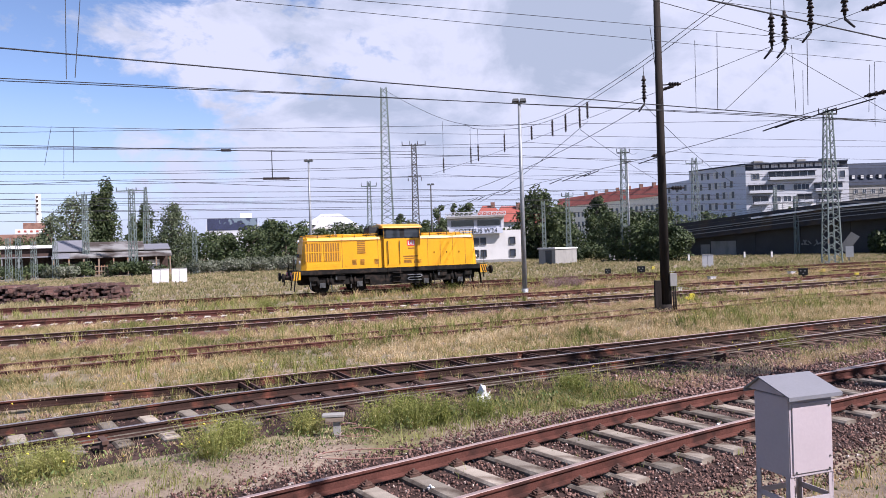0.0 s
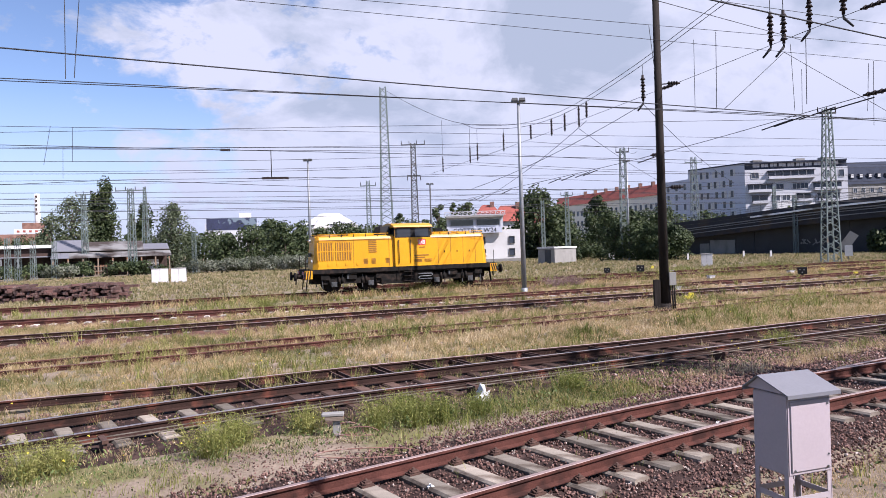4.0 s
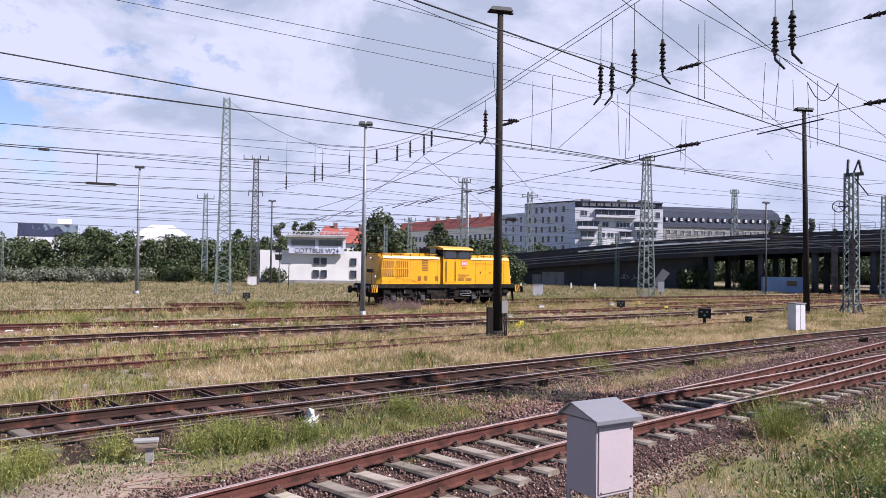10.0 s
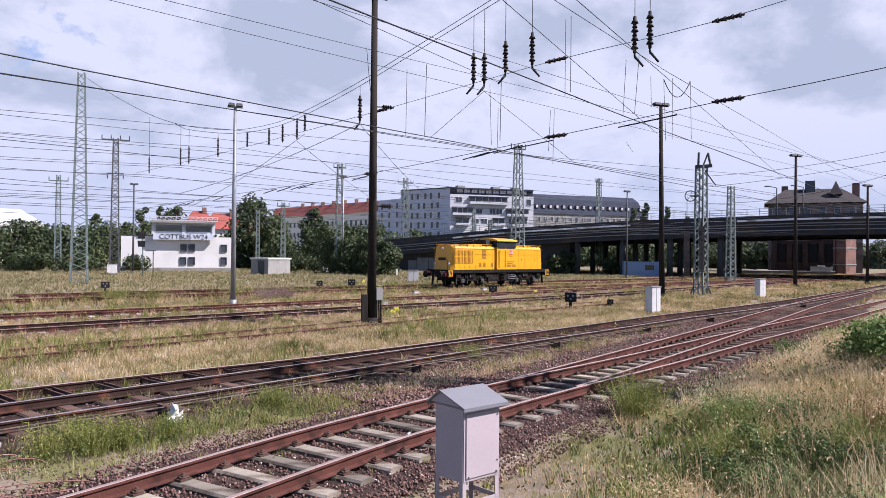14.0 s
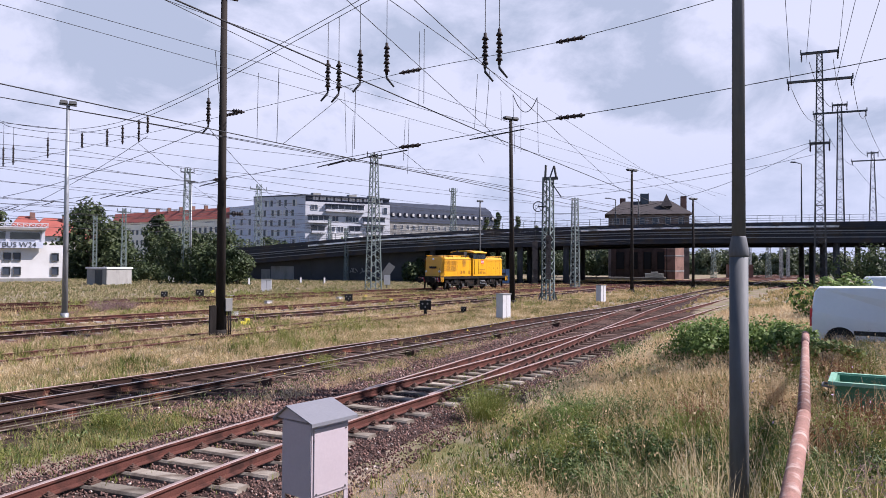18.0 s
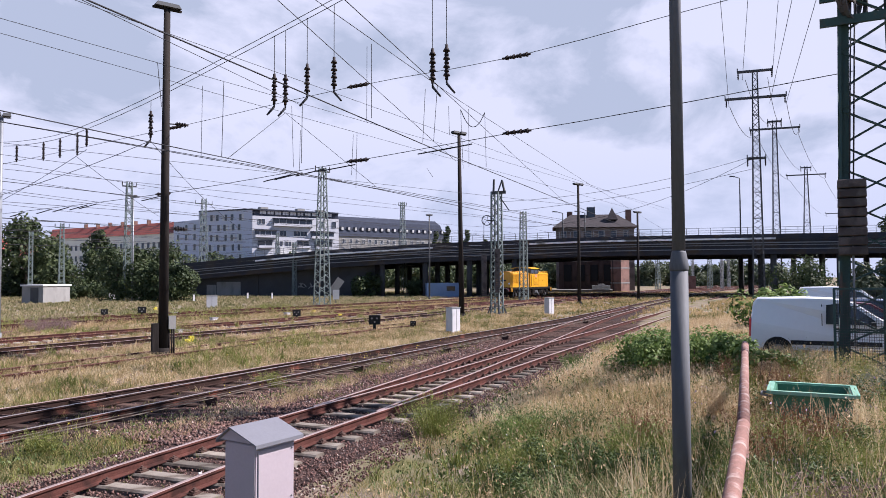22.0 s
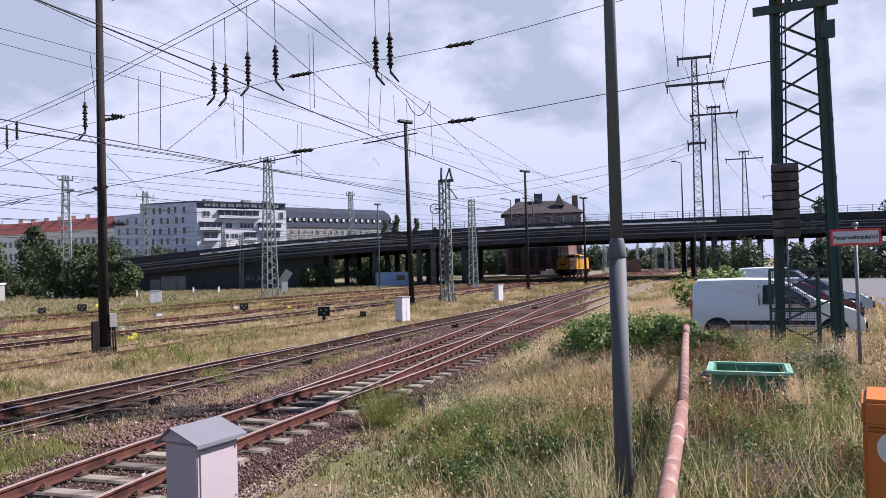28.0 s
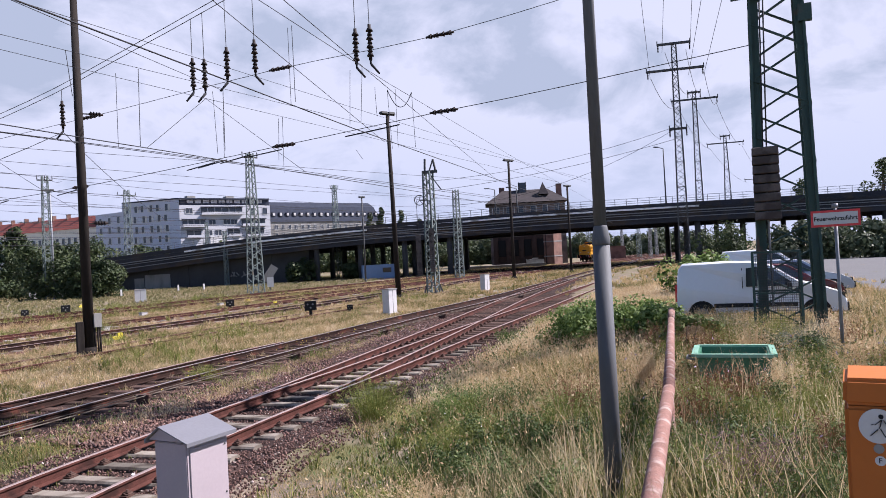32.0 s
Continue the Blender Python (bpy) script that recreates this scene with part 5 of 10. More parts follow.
for k in range(5):
    bm = bmesh.new()
    block(bm, (-4.6 + 2.3 * k, -1.7, 1.55), (0.16, 0.16, 3.3))
    part("post", bm, M["zinc"], fs_)
mu = thing("painted_hall", "flat-roofed hall with a dark colourful mural", "hall", Matrix.Translation(P(-16.1, 260)) @ Matrix.Rotation(radians(14), 4, "Z"))
bm = bmesh.new()
block(bm, (0, 7, 6.0), (17.5, 14, 13.4))
part("wall", bm, M["lightrender"], mu)
bm = bmesh.new()
block(bm, (0, -0.06, E(2.2, 260)), (16.6, 0.12, 4.0))
part("mural", bm, material("mural_paint", (0.018, 0.024, 0.06), 0.8, vary=0.4, scale=0.35, fine=2.0, second=(0.12, 0.16, 0.2), mask=(0.55, 0.6)), mu, "dark blue and red mural")
bm = bmesh.new()
block(bm, (4.5, 4, E(2.85, 260)), (4, 4, 1.8))
part("roof_house", bm, M["render"], mu)
wh = thing("gabled_house", "white house with a steep gable among trees", "house", Matrix.Translation(P(-8.5, 240)) @ Matrix.Rotation(radians(8), 4, "Z"))
bm = bmesh.new()
block(bm, (0, 5, 5), (16, 10, E(2.1, 240)))
part("wall", bm, M["render"], wh)
bm = bmesh.new()
hip(bm, 8.5, 5.6, E(2.0, 240), E(2.9, 240), 3.0)
o = part("roof", bm, M["lightrender"], wh)
o.location = (-1, 5, 0)
bm = bmesh.new()
vs = [bm.verts.new(v) for v in ((-6.5, -0.7, E(1.7, 240)), (-0.5, -0.7, E(1.7, 240)), (-3.5, -0.7, E(2.85, 240)), (-6.5, 3, E(1.7, 240)), (-0.5, 3, E(1.7, 240)), (-3.5, 3, E(2.85, 240)))]
for f in ((0, 1, 2), (3, 5, 4), (0, 2, 5, 3), (1, 4, 5, 2), (0, 3, 4, 1)):
    bm.faces.new([vs[i] for i in f])
part("gable", bm, M["render"], wh)
fa = thing("factory", "brick factory with a tall lettered chimney", "factory", Matrix.Translation(P(-29.9, 330)) @ Matrix.Rotation(radians(28), 4, "Z"))
bm = bmesh.new()
block(bm, (0, 8, 6), (19, 16, E(1.9, 330)))
part("wall", bm, M["brick"], fa)
bm = bmesh.new()
block(bm, (3.5, 4, E(2.2, 330)), (8, 6, 4.0))
part("tower", bm, M["brick"], fa)
bm = bmesh.new()
rod(bm, (4.9, 3, 8), (4.9, 3, E(4.55, 330)), 1.15, 0.95, 14)
part("chimney", bm, M["render"], fa, "pale chimney with dark lettering bars")
for k in range(5):
    bm = bmesh.new()
    block(bm, (4.6, 2.0, E(4.35, 330) - k * 1.7), (0.75, 0.24, 0.9))
    part("letter_bar", bm, M["darkbrick"], fa)
bm = bmesh.new()
block(bm, (1.5, -0.1, E(1.95, 330)), (9.5, 0.2, 1.7))
part("sign_bar", bm, M["white"], fa)
for k in range(4):
    bm = bmesh.new()
    block(bm, (-1.9 + 2.1 * k, -0.25, E(1.95, 330)), (0.95, 0.1, 0.8))
    part("sign_letter_bar", bm, M["redroof"], fa)
# low red shed beyond the bridge
bm = bmesh.new()
c = P(55.7, 186)
block(bm, (c.x, c.y, 1.4), (5.5, 5, 3.2), radians(-BA))
tagged(part("red_shed", bm, M["brick"]), "low red shed beyond the road bridge", "shed")

# ---- poles and masts ----
def lattice(name, label, base, h, w0, w1, mat, bays, rz=0.0, foot=None, group="lattice masts", wide=None, bar=0.105, thin=0.058):
    """A four-legged lattice mast: each leg and each braced side is a part. wide: its breadth along its own x as a factor."""
    ob = thing(name, label, "mast", pose(base[0], base[1], base[2], 0, 0, rz), group)
    k = wide or 1.0
    def corner(i, z):
        w = (w0 + (w1 - w0) * z / h) / 2
        sx, sy = ((-1, -1), (1, -1), (1, 1), (-1, 1))[i % 4]
        return Vector((sx * w * k, sy * w, z))
    for i in range(4):
        bm = bmesh.new()
        beam(bm, corner(i, 0), corner(i, h), bar)
        part("leg", bm, mat, ob)
    split = Vector((base[0], base[1])).length < 85      # near masts: every brace is a part
    for i in range(4):
        bm = bmesh.new()
        for j in range(bays):
            a, b = h * j / bays, h * (j + 1) / bays
            p, q = (i, i + 1) if j % 2 else (i + 1, i)
            if split:
                bm = bmesh.new()
            beam(bm, corner(p, a), corner(q, b), thin)
            if j % 4 == 0 and not split:
                beam(bm, corner(i, b), corner(i + 1, b), thin)
            if split:
                part("brace", bm, mat, ob)
        if not split:
            tagged(part("bracing", bm, mat, ob), kind="stuff")
    bm = bmesh.new()
    block(bm, (0, 0, -0.05), (w0 * k + 0.3, w0 + 0.3, 0.3))
    part("foundation", bm, foot or M["darkconcrete"], ob)
    return ob


def arm(ob, z, half, mat, ins=3, drop=0.0):
    """A cross-arm with standing insulators."""
    bm = bmesh.new()
    beam(bm, (-half, 0, z), (half, 0, z), 0.14, 0.16)
    part("crossarm", bm, mat, ob)
    for k in range(ins):
        x = -half + 2 * half * k / max(1, ins - 1)
        bm = bmesh.new()
        prof = [(0.03, 0.06)] + [(0.075 if j % 2 else 0.035, 0.1 + 0.07 * j) for j in range(7)] + [(0.03, 0.62)]
        if drop:
            prof = [(r, zz - 0.75) for r, zz in prof]
        lathe(bm, (x * 0.97, 0, z), prof, 8)
        part("insulator", bm, M["insulator"], ob)


def lamp_pole(name, label, base, h, r0, r1, mat, head=0.9, lean=(0, 0), group="yard lamps", heads=2, rz=0.0):
    """A yard lamp: a tall tapered pole with a flat floodlight head."""
    ob = thing(name, label, "lamp post", Matrix.Translation(base) @ pose(0, 0, 0, lean[0], lean[1], rz), group)
    bm = bmesh.new()
    rod(bm, (0, 0, 0), (0, 0, h), r0, r1, 12)
    part("pole", bm, mat, ob)
    bm = bmesh.new()
    beam(bm, (-head * 0.55, 0, h + 0.04), (head * 0.55, 0, h + 0.04), 0.1, 0.07)
    part("bracket", bm, mat, ob)
    for x in ((-1, 1) if heads == 2 else (0,)):
        bm = bmesh.new()
        w = head * (0.5 if heads == 2 else 1.0)
        block(bm, (x * head * 0.28, 0, h + 0.17), (w, 0.42, 0.16), top=0.8)
        part("lamp_head", bm, M["mastdark"], ob)
    bm = bmesh.new()
    rod(bm, (0, 0, -0.3), (0, 0, 0.35), r0 * 1.35, r0 * 1.3, 12)
    part("base_sleeve", bm, mat, ob)
    return ob


G = -0.27
# the tall dark pole with its plank stub and junction boxes
bp = P(16.92, 30.0, G)
ob = lamp_pole("yard_lamp", "tall dark tarred lamp pole with a flat floodlight head", bp, E(19.3, 30) - G, 0.19, 0.12, M["pole"], 1.0, heads=1)
bm = bmesh.new()
block(bm, (-0.32, -0.06, 0.62), (0.24, 0.2, 1.36))
part("stub_post", bm, M["pole"], ob, "short dark timber stub bolted to the pole")
bm = bmesh.new()
block(bm, (0.27, -0.12, 1.32), (0.26, 0.22, 0.5))
part("junction_box", bm, M["concrete"], ob, "pale junction box")
for dx in (0.2, 0.3, 0.38):
    bm = bmesh.new()
    rod(bm, (dx, -0.1, -0.1), (dx - 0.02, -0.1, 1.1), 0.035, seg=8)
    part("conduit", bm, M["pole"], ob)
for z in (4.9, 9.0):
    bm = bmesh.new()
    beam(bm, (0, 0, z), (0.4, 0, z + 0.02), 0.04)
    part("bracket", bm, M["pole"], ob)
    bm = bmesh.new()
    rod(bm, (0.36, 0, z + 0.03), (0.86, 0, z + 0.03), 0.04, seg=8)
    rib = part("insulator", bm, M["insulator"], ob)
    for j in range(4):
        bm = bmesh.new()
        rod(bm, (0.42 + j * 0.1, 0, z + 0.03), (0.48 + j * 0.1, 0, z + 0.03), 0.1, 0.06, 8)
        part("fin", bm, M["insulator"], rib)

lamp_pole("yard_lamp", "slim grey yard lamp beside the tracks", P(6.33, 42, G), E(10.85, 42) - G, 0.15, 0.085, M["lampzinc"], 0.75)
lamp_pole("yard_lamp", "slim grey yard lamp in the dry grass", P(-10.28, 74, G), E(6.85, 74) - G, 0.17, 0.09, M["lampzinc"], 0.8)
lamp_pole("yard_lamp", "slim dark yard lamp before the signal box", P(-0.82, 107, G), E(4.85, 107) - G, 0.15, 0.1, M["mastdark"], 1.0)
lamp_pole("yard_lamp", "dark leaning yard lamp beside a white cabinet", PM(39.0, 54, G), E(11.2, 54) - G, 0.21, 0.12, M["pole"], 1.2, (0, -0.9))
lamp_pole("yard_lamp", "dark yard lamp between the tracks", PM(48.08, 82, G), E(7.15, 82) - G, 0.2, 0.12, M["pole"], 1.4)
lamp_pole("yard_lamp", "dark yard lamp before the road bridge", PM(52.5, 98, G), E(4.9, 98) - G, 0.18, 0.12, M["pole"], 1.3)
lamp_pole("yard_lamp", "thin dark yard lamp before a blue container", PM(36.4, 103, G), E(4.9, 103) - G, 0.13, 0.09, M["mastdark"], 0.9)
lamp_pole("yard_lamp", "slim grey yard lamp beside a lattice mast", P(14.42, 104, G), E(5.95, 104) - G, 0.15, 0.1, M["lampzinc"], 0.9)

MASTS = []
def mast(az, d, el, w0, w1, label, mat="mast", bays=26, rz=0.0, **kw):
    ob = lattice("lattice_mast", label, (PM if az > 10 or -7 < az < 0 else P)(az, d, G), E(el, d) - G, w0, w1, M[mat], bays, rz, **kw)
    MASTS.append(ob)
    return ob

m = mast(-4.4, 74, 12.4, 1.4, 0.55, "very tall pale green lattice tower mast", bays=30)
m = mast(-2.14, 107, 8.1, 1.15, 0.6, "lattice power mast with two cross-arms", "mastdark", 30, bar=0.14, thin=0.085)
arm(m, E(8.0, 107) - G, 1.75, M["mastdark"], 4)
arm(m, E(5.6, 107) - G, 1.0, M["mastdark"], 2, 1)
m = mast(-5.75, 122, 5.3, 0.9, 0.5, "slim lattice mast with a short cross-arm")
arm(m, E(4.9, 122) - G, 1.3, M["mast"], 3)
m = mast(-23.1, 119, 4.9, 1.0, 0.6, "pale lattice mast with a wide cross-arm", bays=22)
arm(m, E(4.75, 119) - G, 2.3, M["mast"], 4)
m = mast(-22.15, 138, 5.0, 1.3, 0.3, "pointed lattice mast behind another mast", bays=20)
m = mast(-26.17, 127, 4.5, 0.75, 0.5, "slim pale lattice mast by the sheds", bays=20)
arm(m, E(4.45, 127) - G, 1.2, M["mast"], 3)
m = mast(14.05, 105, 7.0, 1.15, 0.6, "pale green lattice mast with looped cables", bays=28)
arm(m, E(6.7, 105) - G, 0.9, M["mastdark"], 3)
m = mast(19.2, 142, 6.0, 1.5, 0.7, "pale lattice mast with three insulators", bays=26)
arm(m, E(5.6, 142) - G, 1.6, M["mast"], 3)
m = mast(7.95, 125, 3.3, 0.55, 0.45, "short slim lattice mast by the trees", bays=22)
m = mast(9.83, 125, 3.9, 0.8, 0.45, "pale lattice mast behind a concrete hut", bays=22)
arm(m, E(3.6, 125) - G, 1.0, M["mast"], 3)
m = mast(28.05, 81, 8.6, 1.35, 0.55, "pale green lattice mast carrying the cross-span", bays=26)
arm(m, E(8.3, 81) - G, 0.9, M["mastdark"], 3)
m = mast(34.28, 125, 6.0, 1.0, 0.5, "pale lattice mast before the bridge", bays=24)
arm(m, E(5.7, 125) - G, 0.8, M["mast"], 2)
m = mast(24.6, 150, 3.5, 0.6, 0.4, "short pale mast before the dark abutment", bays=20)
m = mast(25.9, 120, 2.8, 0.5, 0.4, "short pale mast before the dark bridge wall", bays=16)
m = mast(43.8, 90, 5.2, 0.8, 0.5, "pale lattice mast under the wires", bays=24)
m = mast(53.9, 190, 2.0, 0.9, 0.6, "mast beyond the road bridge", bays=16)
m = mast(57.6, 190, 2.2, 0.9, 0.6, "mast beyond the road bridge", bays=16)
for az, d, el in ((-30.9, 108, 1.5), (-30.3, 112, 1.5), (-29.4, 110, 1.3), (-28.1, 112, 1.2), (-18.85, 112, 1.6)):
    m = mast(az, d, el, 0.62, 0.42, "short pale lattice mast at the yard's far edge", bays=14, bar=0.05, thin=0.028)
# mast with tension wheel and weights between the tracks
md = mast(41.75, 58.5, 6.75, 0.72, 0.6, "lattice mast with a tension wheel and concrete weights", bays=24, rz=20)
bm = bmesh.new()
rod(bm, (0, 0, -0.06), (0, 0, 0.06), 0.02, seg=8)
n = 14
for k in range(n):
    a0, a1 = 2 * math.pi * k / n, 2 * math.pi * (k + 1) / n
    beam(bm, (0.5 * math.cos(a0), 0.5 * math.sin(a0), 0), (0.5 * math.cos(a1), 0.5 * math.sin(a1), 0), 0.08)
    if k % 3 == 0:
        beam(bm, (0, 0, 0), (0.5 * math.cos(a0), 0.5 * math.sin(a0), 0), 0.04)
MD_IN = md.matrix_basis.inverted()


def on_mast(az, el, back_=0.0):
    """A place on the weight mast, by its bearing and elevation, in the mast's own space."""
    return MD_IN @ (PM(az, 58.5 + back_) + Vector((0, 0, E(el, 58.5))))


w = part("tension_wheel", bm, M["mastdark"], md)
w.matrix_basis = Matrix.Translation(on_mast(40.99, 4.53, -0.3)) @ Matrix.Rotation(radians(-62), 4, "Z") @ Matrix.Rotation(radians(90), 4, "X") @ Matrix.Scale(0.8, 4)
bm = bmesh.new()
beam(bm, on_mast(41.0, 4.53, -0.3), on_mast(41.6, 4.53, -0.1), 0.1)
part("wheel_bracket", bm, M["mastdark"], md)
for az, z0, k in ((40.75, 1.6, 20), (41.8, 1.9, 21)):
    foot = on_mast(az, 0.0, -0.7)
    for j in range(k):
        bm = bmesh.new()
        block(bm, (foot.x, foot.y, z0 + j * 0.165), (0.42, 0.36, 0.15), radians(-62), top=0.94)
        part("weight", bm, M["weights"], md)
    bm = bmesh.new()
    rod(bm, (foot.x, foot.y, z0 + k * 0.165 - 0.1), on_mast(az, 4.5, -0.7), 0.02, seg=6)
    part("weight_cable", bm, M["wire"], md)
for sx in (-1, 1):
    for sy in (-1, 1):
        bm = bmesh.new()
        beam(bm, (sx * 0.36, sy * 0.36, 0.8), (sx * 0.62, sy * 0.6, -0.1), 0.1)
        part("stay", bm, M["mastdark"], md)
bm = bmesh.new()
beam(bm, on_mast(41.3, 6.7), on_mast(42.5, 6.75), 0.3, 0.22)
part("cap_plate", bm, M["mastdark"], md)
for p_, q_, w_ in (((41.52, 6.7), (41.57, 7.75), 0.13), ((41.88, 6.8), (42.2, 7.7), 0.11), ((42.2, 7.7), (42.38, 6.8), 0.13), ((42.0, 6.4), (42.75, 5.3), 0.08)):
    bm = bmesh.new()
    beam(bm, on_mast(*p_), on_mast(*q_), w_)
    part("horn", bm, M["mastdark"], md)


for az, d in ((56.4, 205), (58.45, 190), (58.9, 215), (59.8, 185)):
    lattice("lattice_mast", "pale lattice mast beyond the road bridge", P(az, d, -0.25), 10.5, 0.62, 0.42, M["zinc"], 14)


def pylon(az, d, el, arms, label, w0=1.25, bays=36):
    ob = lattice("power_pylon", label, PE(az, d, G), E(el, d) - G, w0, 0.5, M["mastdark"], bays, -57, group="power pylons", bar=0.11, thin=0.055)
    for e, half in arms:
        bm = bmesh.new()
        z = E(e, d) - G
        beam(bm, (-half, 0, z), (half, 0, z), 0.3, 0.26)
        for x in (-half, half):
            beam(bm, (x, 0, z - 0.1), (x, 0, z + 0.45), 0.12)
        part("crossarm", bm, M["mastdark"], ob)
        for x in (-1, 1):
            bm = bmesh.new()
            lathe(bm, (x * half * 0.96, 0, z - 0.95), [(0.03, 0)] + [(0.11 if j % 2 else 0.05, 0.08 + 0.1 * j) for j in range(8)] + [(0.03, 0.9)], 8)
            part("insulator", bm, M["insulator"], ob)
    return ob


pylon(60.85, 92, 14.8, ((14.75, 1.9), (12.9, 3.3), (8.6, 1.0)), "dark lattice power pylon with two cross-arms")
pylon(62.1, 125, 11.2, ((11.1, 1.0), (10.6, 3.6)), "dark lattice power pylon behind another", 1.35)
pylon(64.07, 190, 7.8, ((7.7, 1.1), (7.2, 4.2)), "distant dark lattice power pylon", 2.2, 24)
pylon(66.1, 300, 4.5, ((4.4, 4.5),), "far small lattice power pylon", 2.2, 18)

# ---- the locomotive ----
def rounded_box(bm, size, c, r=0.12, mi=0, seg=3):
    """A box whose long upper edges are rounded."""
    x, y, z = size[0] / 2, size[1] / 2, size[2] / 2
    prof = [(-y, -z), (-y, z - r)]
    prof += [(-y + r - r * math.cos(a), z - r + r * math.sin(a)) for a in (math.pi / 2 * k / seg for k in range(1, seg + 1))]
    prof += [(-p[0], p[1]) for p in prof[::-1]]
    a = [bm.verts.new((c[0] - x, c[1] + p, c[2] + q)) for p, q in prof]
    b = [bm.verts.new((c[0] + x, c[1] + p, c[2] + q)) for p, q in prof]
    n = len(prof)
    for k in range(n):
        f = bm.faces.new((a[k], a[(k + 1) % n], b[(k + 1) % n], b[k]))
        f.material_index = mi
    bm.faces.new(a).material_index = mi
    bm.faces.new(b[::-1]).material_index = mi


def hood(bm, x0, x1, s):
    """An engine hood with rounded shoulders; its outer end leans in and narrows."""
    xe, xi = (x0, x1) if s > 0 else (x1, x0)
    prof = [(-1.225, 1.46), (-1.225, 3.22), (-1.16, 3.38), (-1.0, 3.46), (1.0, 3.46), (1.16, 3.38), (1.225, 3.22), (1.225, 1.46)]
    rings = [[bm.verts.new((x + s * lean * (z - 1.46), y * k, z)) for y, z in prof] for x, k, lean in ((xe, 0.8, 0.1), (xe + s * 0.3, 1.0, 0.05), (xi, 1.0, 0.0))]
    for a, b in zip(rings, rings[1:]):
        for k in range(8):
            bm.faces.new((a[k], a[(k + 1) % 8], b[(k + 1) % 8], b[k]))
    bm.faces.new(rings[0])
    bm.faces.new(rings[-1])


def locomotive():
    lo = thing("diesel_locomotive", "yellow four-axle diesel locomotive with a raised cab amidships", "locomotive")
    Y = M["loco"]
    def add(name, fn, mat, label="", parent=lo):
        bm = bmesh.new()
        fn(bm)
        bmesh.ops.recalc_face_normals(bm, faces=bm.faces)
        return part(name, bm, mat, parent, label)
    # frame, hoods, cab
    add("underframe", lambda b: (block(b, (0, 0, 1.3), (12.4, 2.7, 0.32)), block(b, (0, 0, 0.86), (11.4, 1.15, 0.62))), M["locodark"])
    add("frame_skirt", lambda b: [block(b, (0, s * 1.37, 1.33), (11.9, 0.05, 0.26)) for s in (-1, 1)], M["locodark"])
    for x in (-0.62, 1.77):
        add("end_window", lambda b: [block(b, (x, y, 3.62), (0.03, 0.95, 0.42)) for y in (-0.85, 0.85)], M["glass"], "")
        # the band also blackens the cab end where the roof shades it
        add("end_window_band", lambda b: block(b, (x * 0.998 + 0.002, 0, 3.62), (0.02, 2.85, 0.52)), M["black"], "black band round the cab's end windows, with the roof's shade put in")
    long_hood = add("long_hood", lambda b: (hood(b, -5.7, -0.6, 1)), Y)
    short_hood = add("short_hood", lambda b: (hood(b, 1.7, 5.7, -1)), Y)
    cab = add("cab", lambda b: rounded_box(b, (2.36, 2.8, 2.45), (0.575, 0, 2.68), 0.08), Y)
    def roof(b):
        prof = [(-1.55, 3.9), (-1.52, 3.99), (-0.9, 4.13), (0, 4.19), (0.9, 4.13), (1.52, 3.99), (1.55, 3.9)]
        a = [b.verts.new((-0.7, y, z)) for y, z in prof]
        c = [b.verts.new((1.84, y, z)) for y, z in prof]
        for k in range(6):
            b.faces.new((a[k], c[k], c[k + 1], a[k + 1]))
        b.faces.new((a[0], a[6], c[6], c[0]))
        b.faces.new(a)
        b.faces.new(c[::-1])
    add("cab_roof", roof, Y, "", cab)
    for s in (-1, 1):
        for x0, x1 in ((-0.45, 0.42), (0.72, 1.6)):
            add("cab_window", lambda b: block(b, ((x0 + x1) / 2, s * 1.404, 3.55), (x1 - x0, 0.02, 0.5)), M["glass"], "", cab)
        add("window_band", lambda b: block(b, (0.575, s * 1.4, 3.55), (2.3, 0.012, 0.6)), M["black"], "black band round the cab windows", cab)
        add("cab_door", lambda b: block(b, (0.0, s * 1.408, 2.4), (0.66, 0.02, 1.6)), Y, "", cab)
        for x in (-0.38, 0.38):
            add("handrail", lambda b: rod(b, (x, s * 1.46, 1.65), (x, s * 1.46, 3.1), 0.022, seg=6), M["black"], "", cab)
        for x in (-0.25, 0.85):
            add("cab_vent", lambda b: [block(b, (1.05 + x * 0.6, s * 1.41, 1.72 + 0.07 * j), (0.5, 0.02, 0.035)) for j in range(3)], M["locogrille"], "", cab)
        add("emblem", lambda b: block(b, (1.15, s * 1.412, 2.95), (0.52, 0.012, 0.36)), M["white"], "white square emblem plate with a red border", cab)
        add("emblem_border", lambda b: [block(b, (1.15 + dx, s * 1.42, 2.95 + dz), (w, 0.01, h)) for dx, dz, w, h in ((0, 0.155, 0.5, 0.045), (0, -0.155, 0.5, 0.045), (0.235, 0, 0.045, 0.3), (-0.235, 0, 0.045, 0.3), (0.08, 0, 0.05, 0.2), (-0.1, 0, 0.05, 0.2), (-0.02, 0.09, 0.1, 0.04), (-0.02, -0.09, 0.1, 0.04))], M["red"], "", cab)
        # long hood: two grilles with bars, louvres, hatches
        for gx in (-4.95, -3.82):
            add("grille", lambda b: block(b, (gx, s * 1.228, 2.52), (1.02, 0.02, 1.08)), M["locogrille"], "recessed radiator grille", long_hood)
            for j in range(7):
                add("grille_bar", lambda b: block(b, (gx - 0.45 + 0.15 * j, s * 1.245, 2.52), (0.055, 0.03, 1.08)), Y, "", long_hood)
            add("grille_rail", lambda b: block(b, (gx, s * 1.25, 2.52), (1.04, 0.03, 0.06)), Y, "", long_hood)
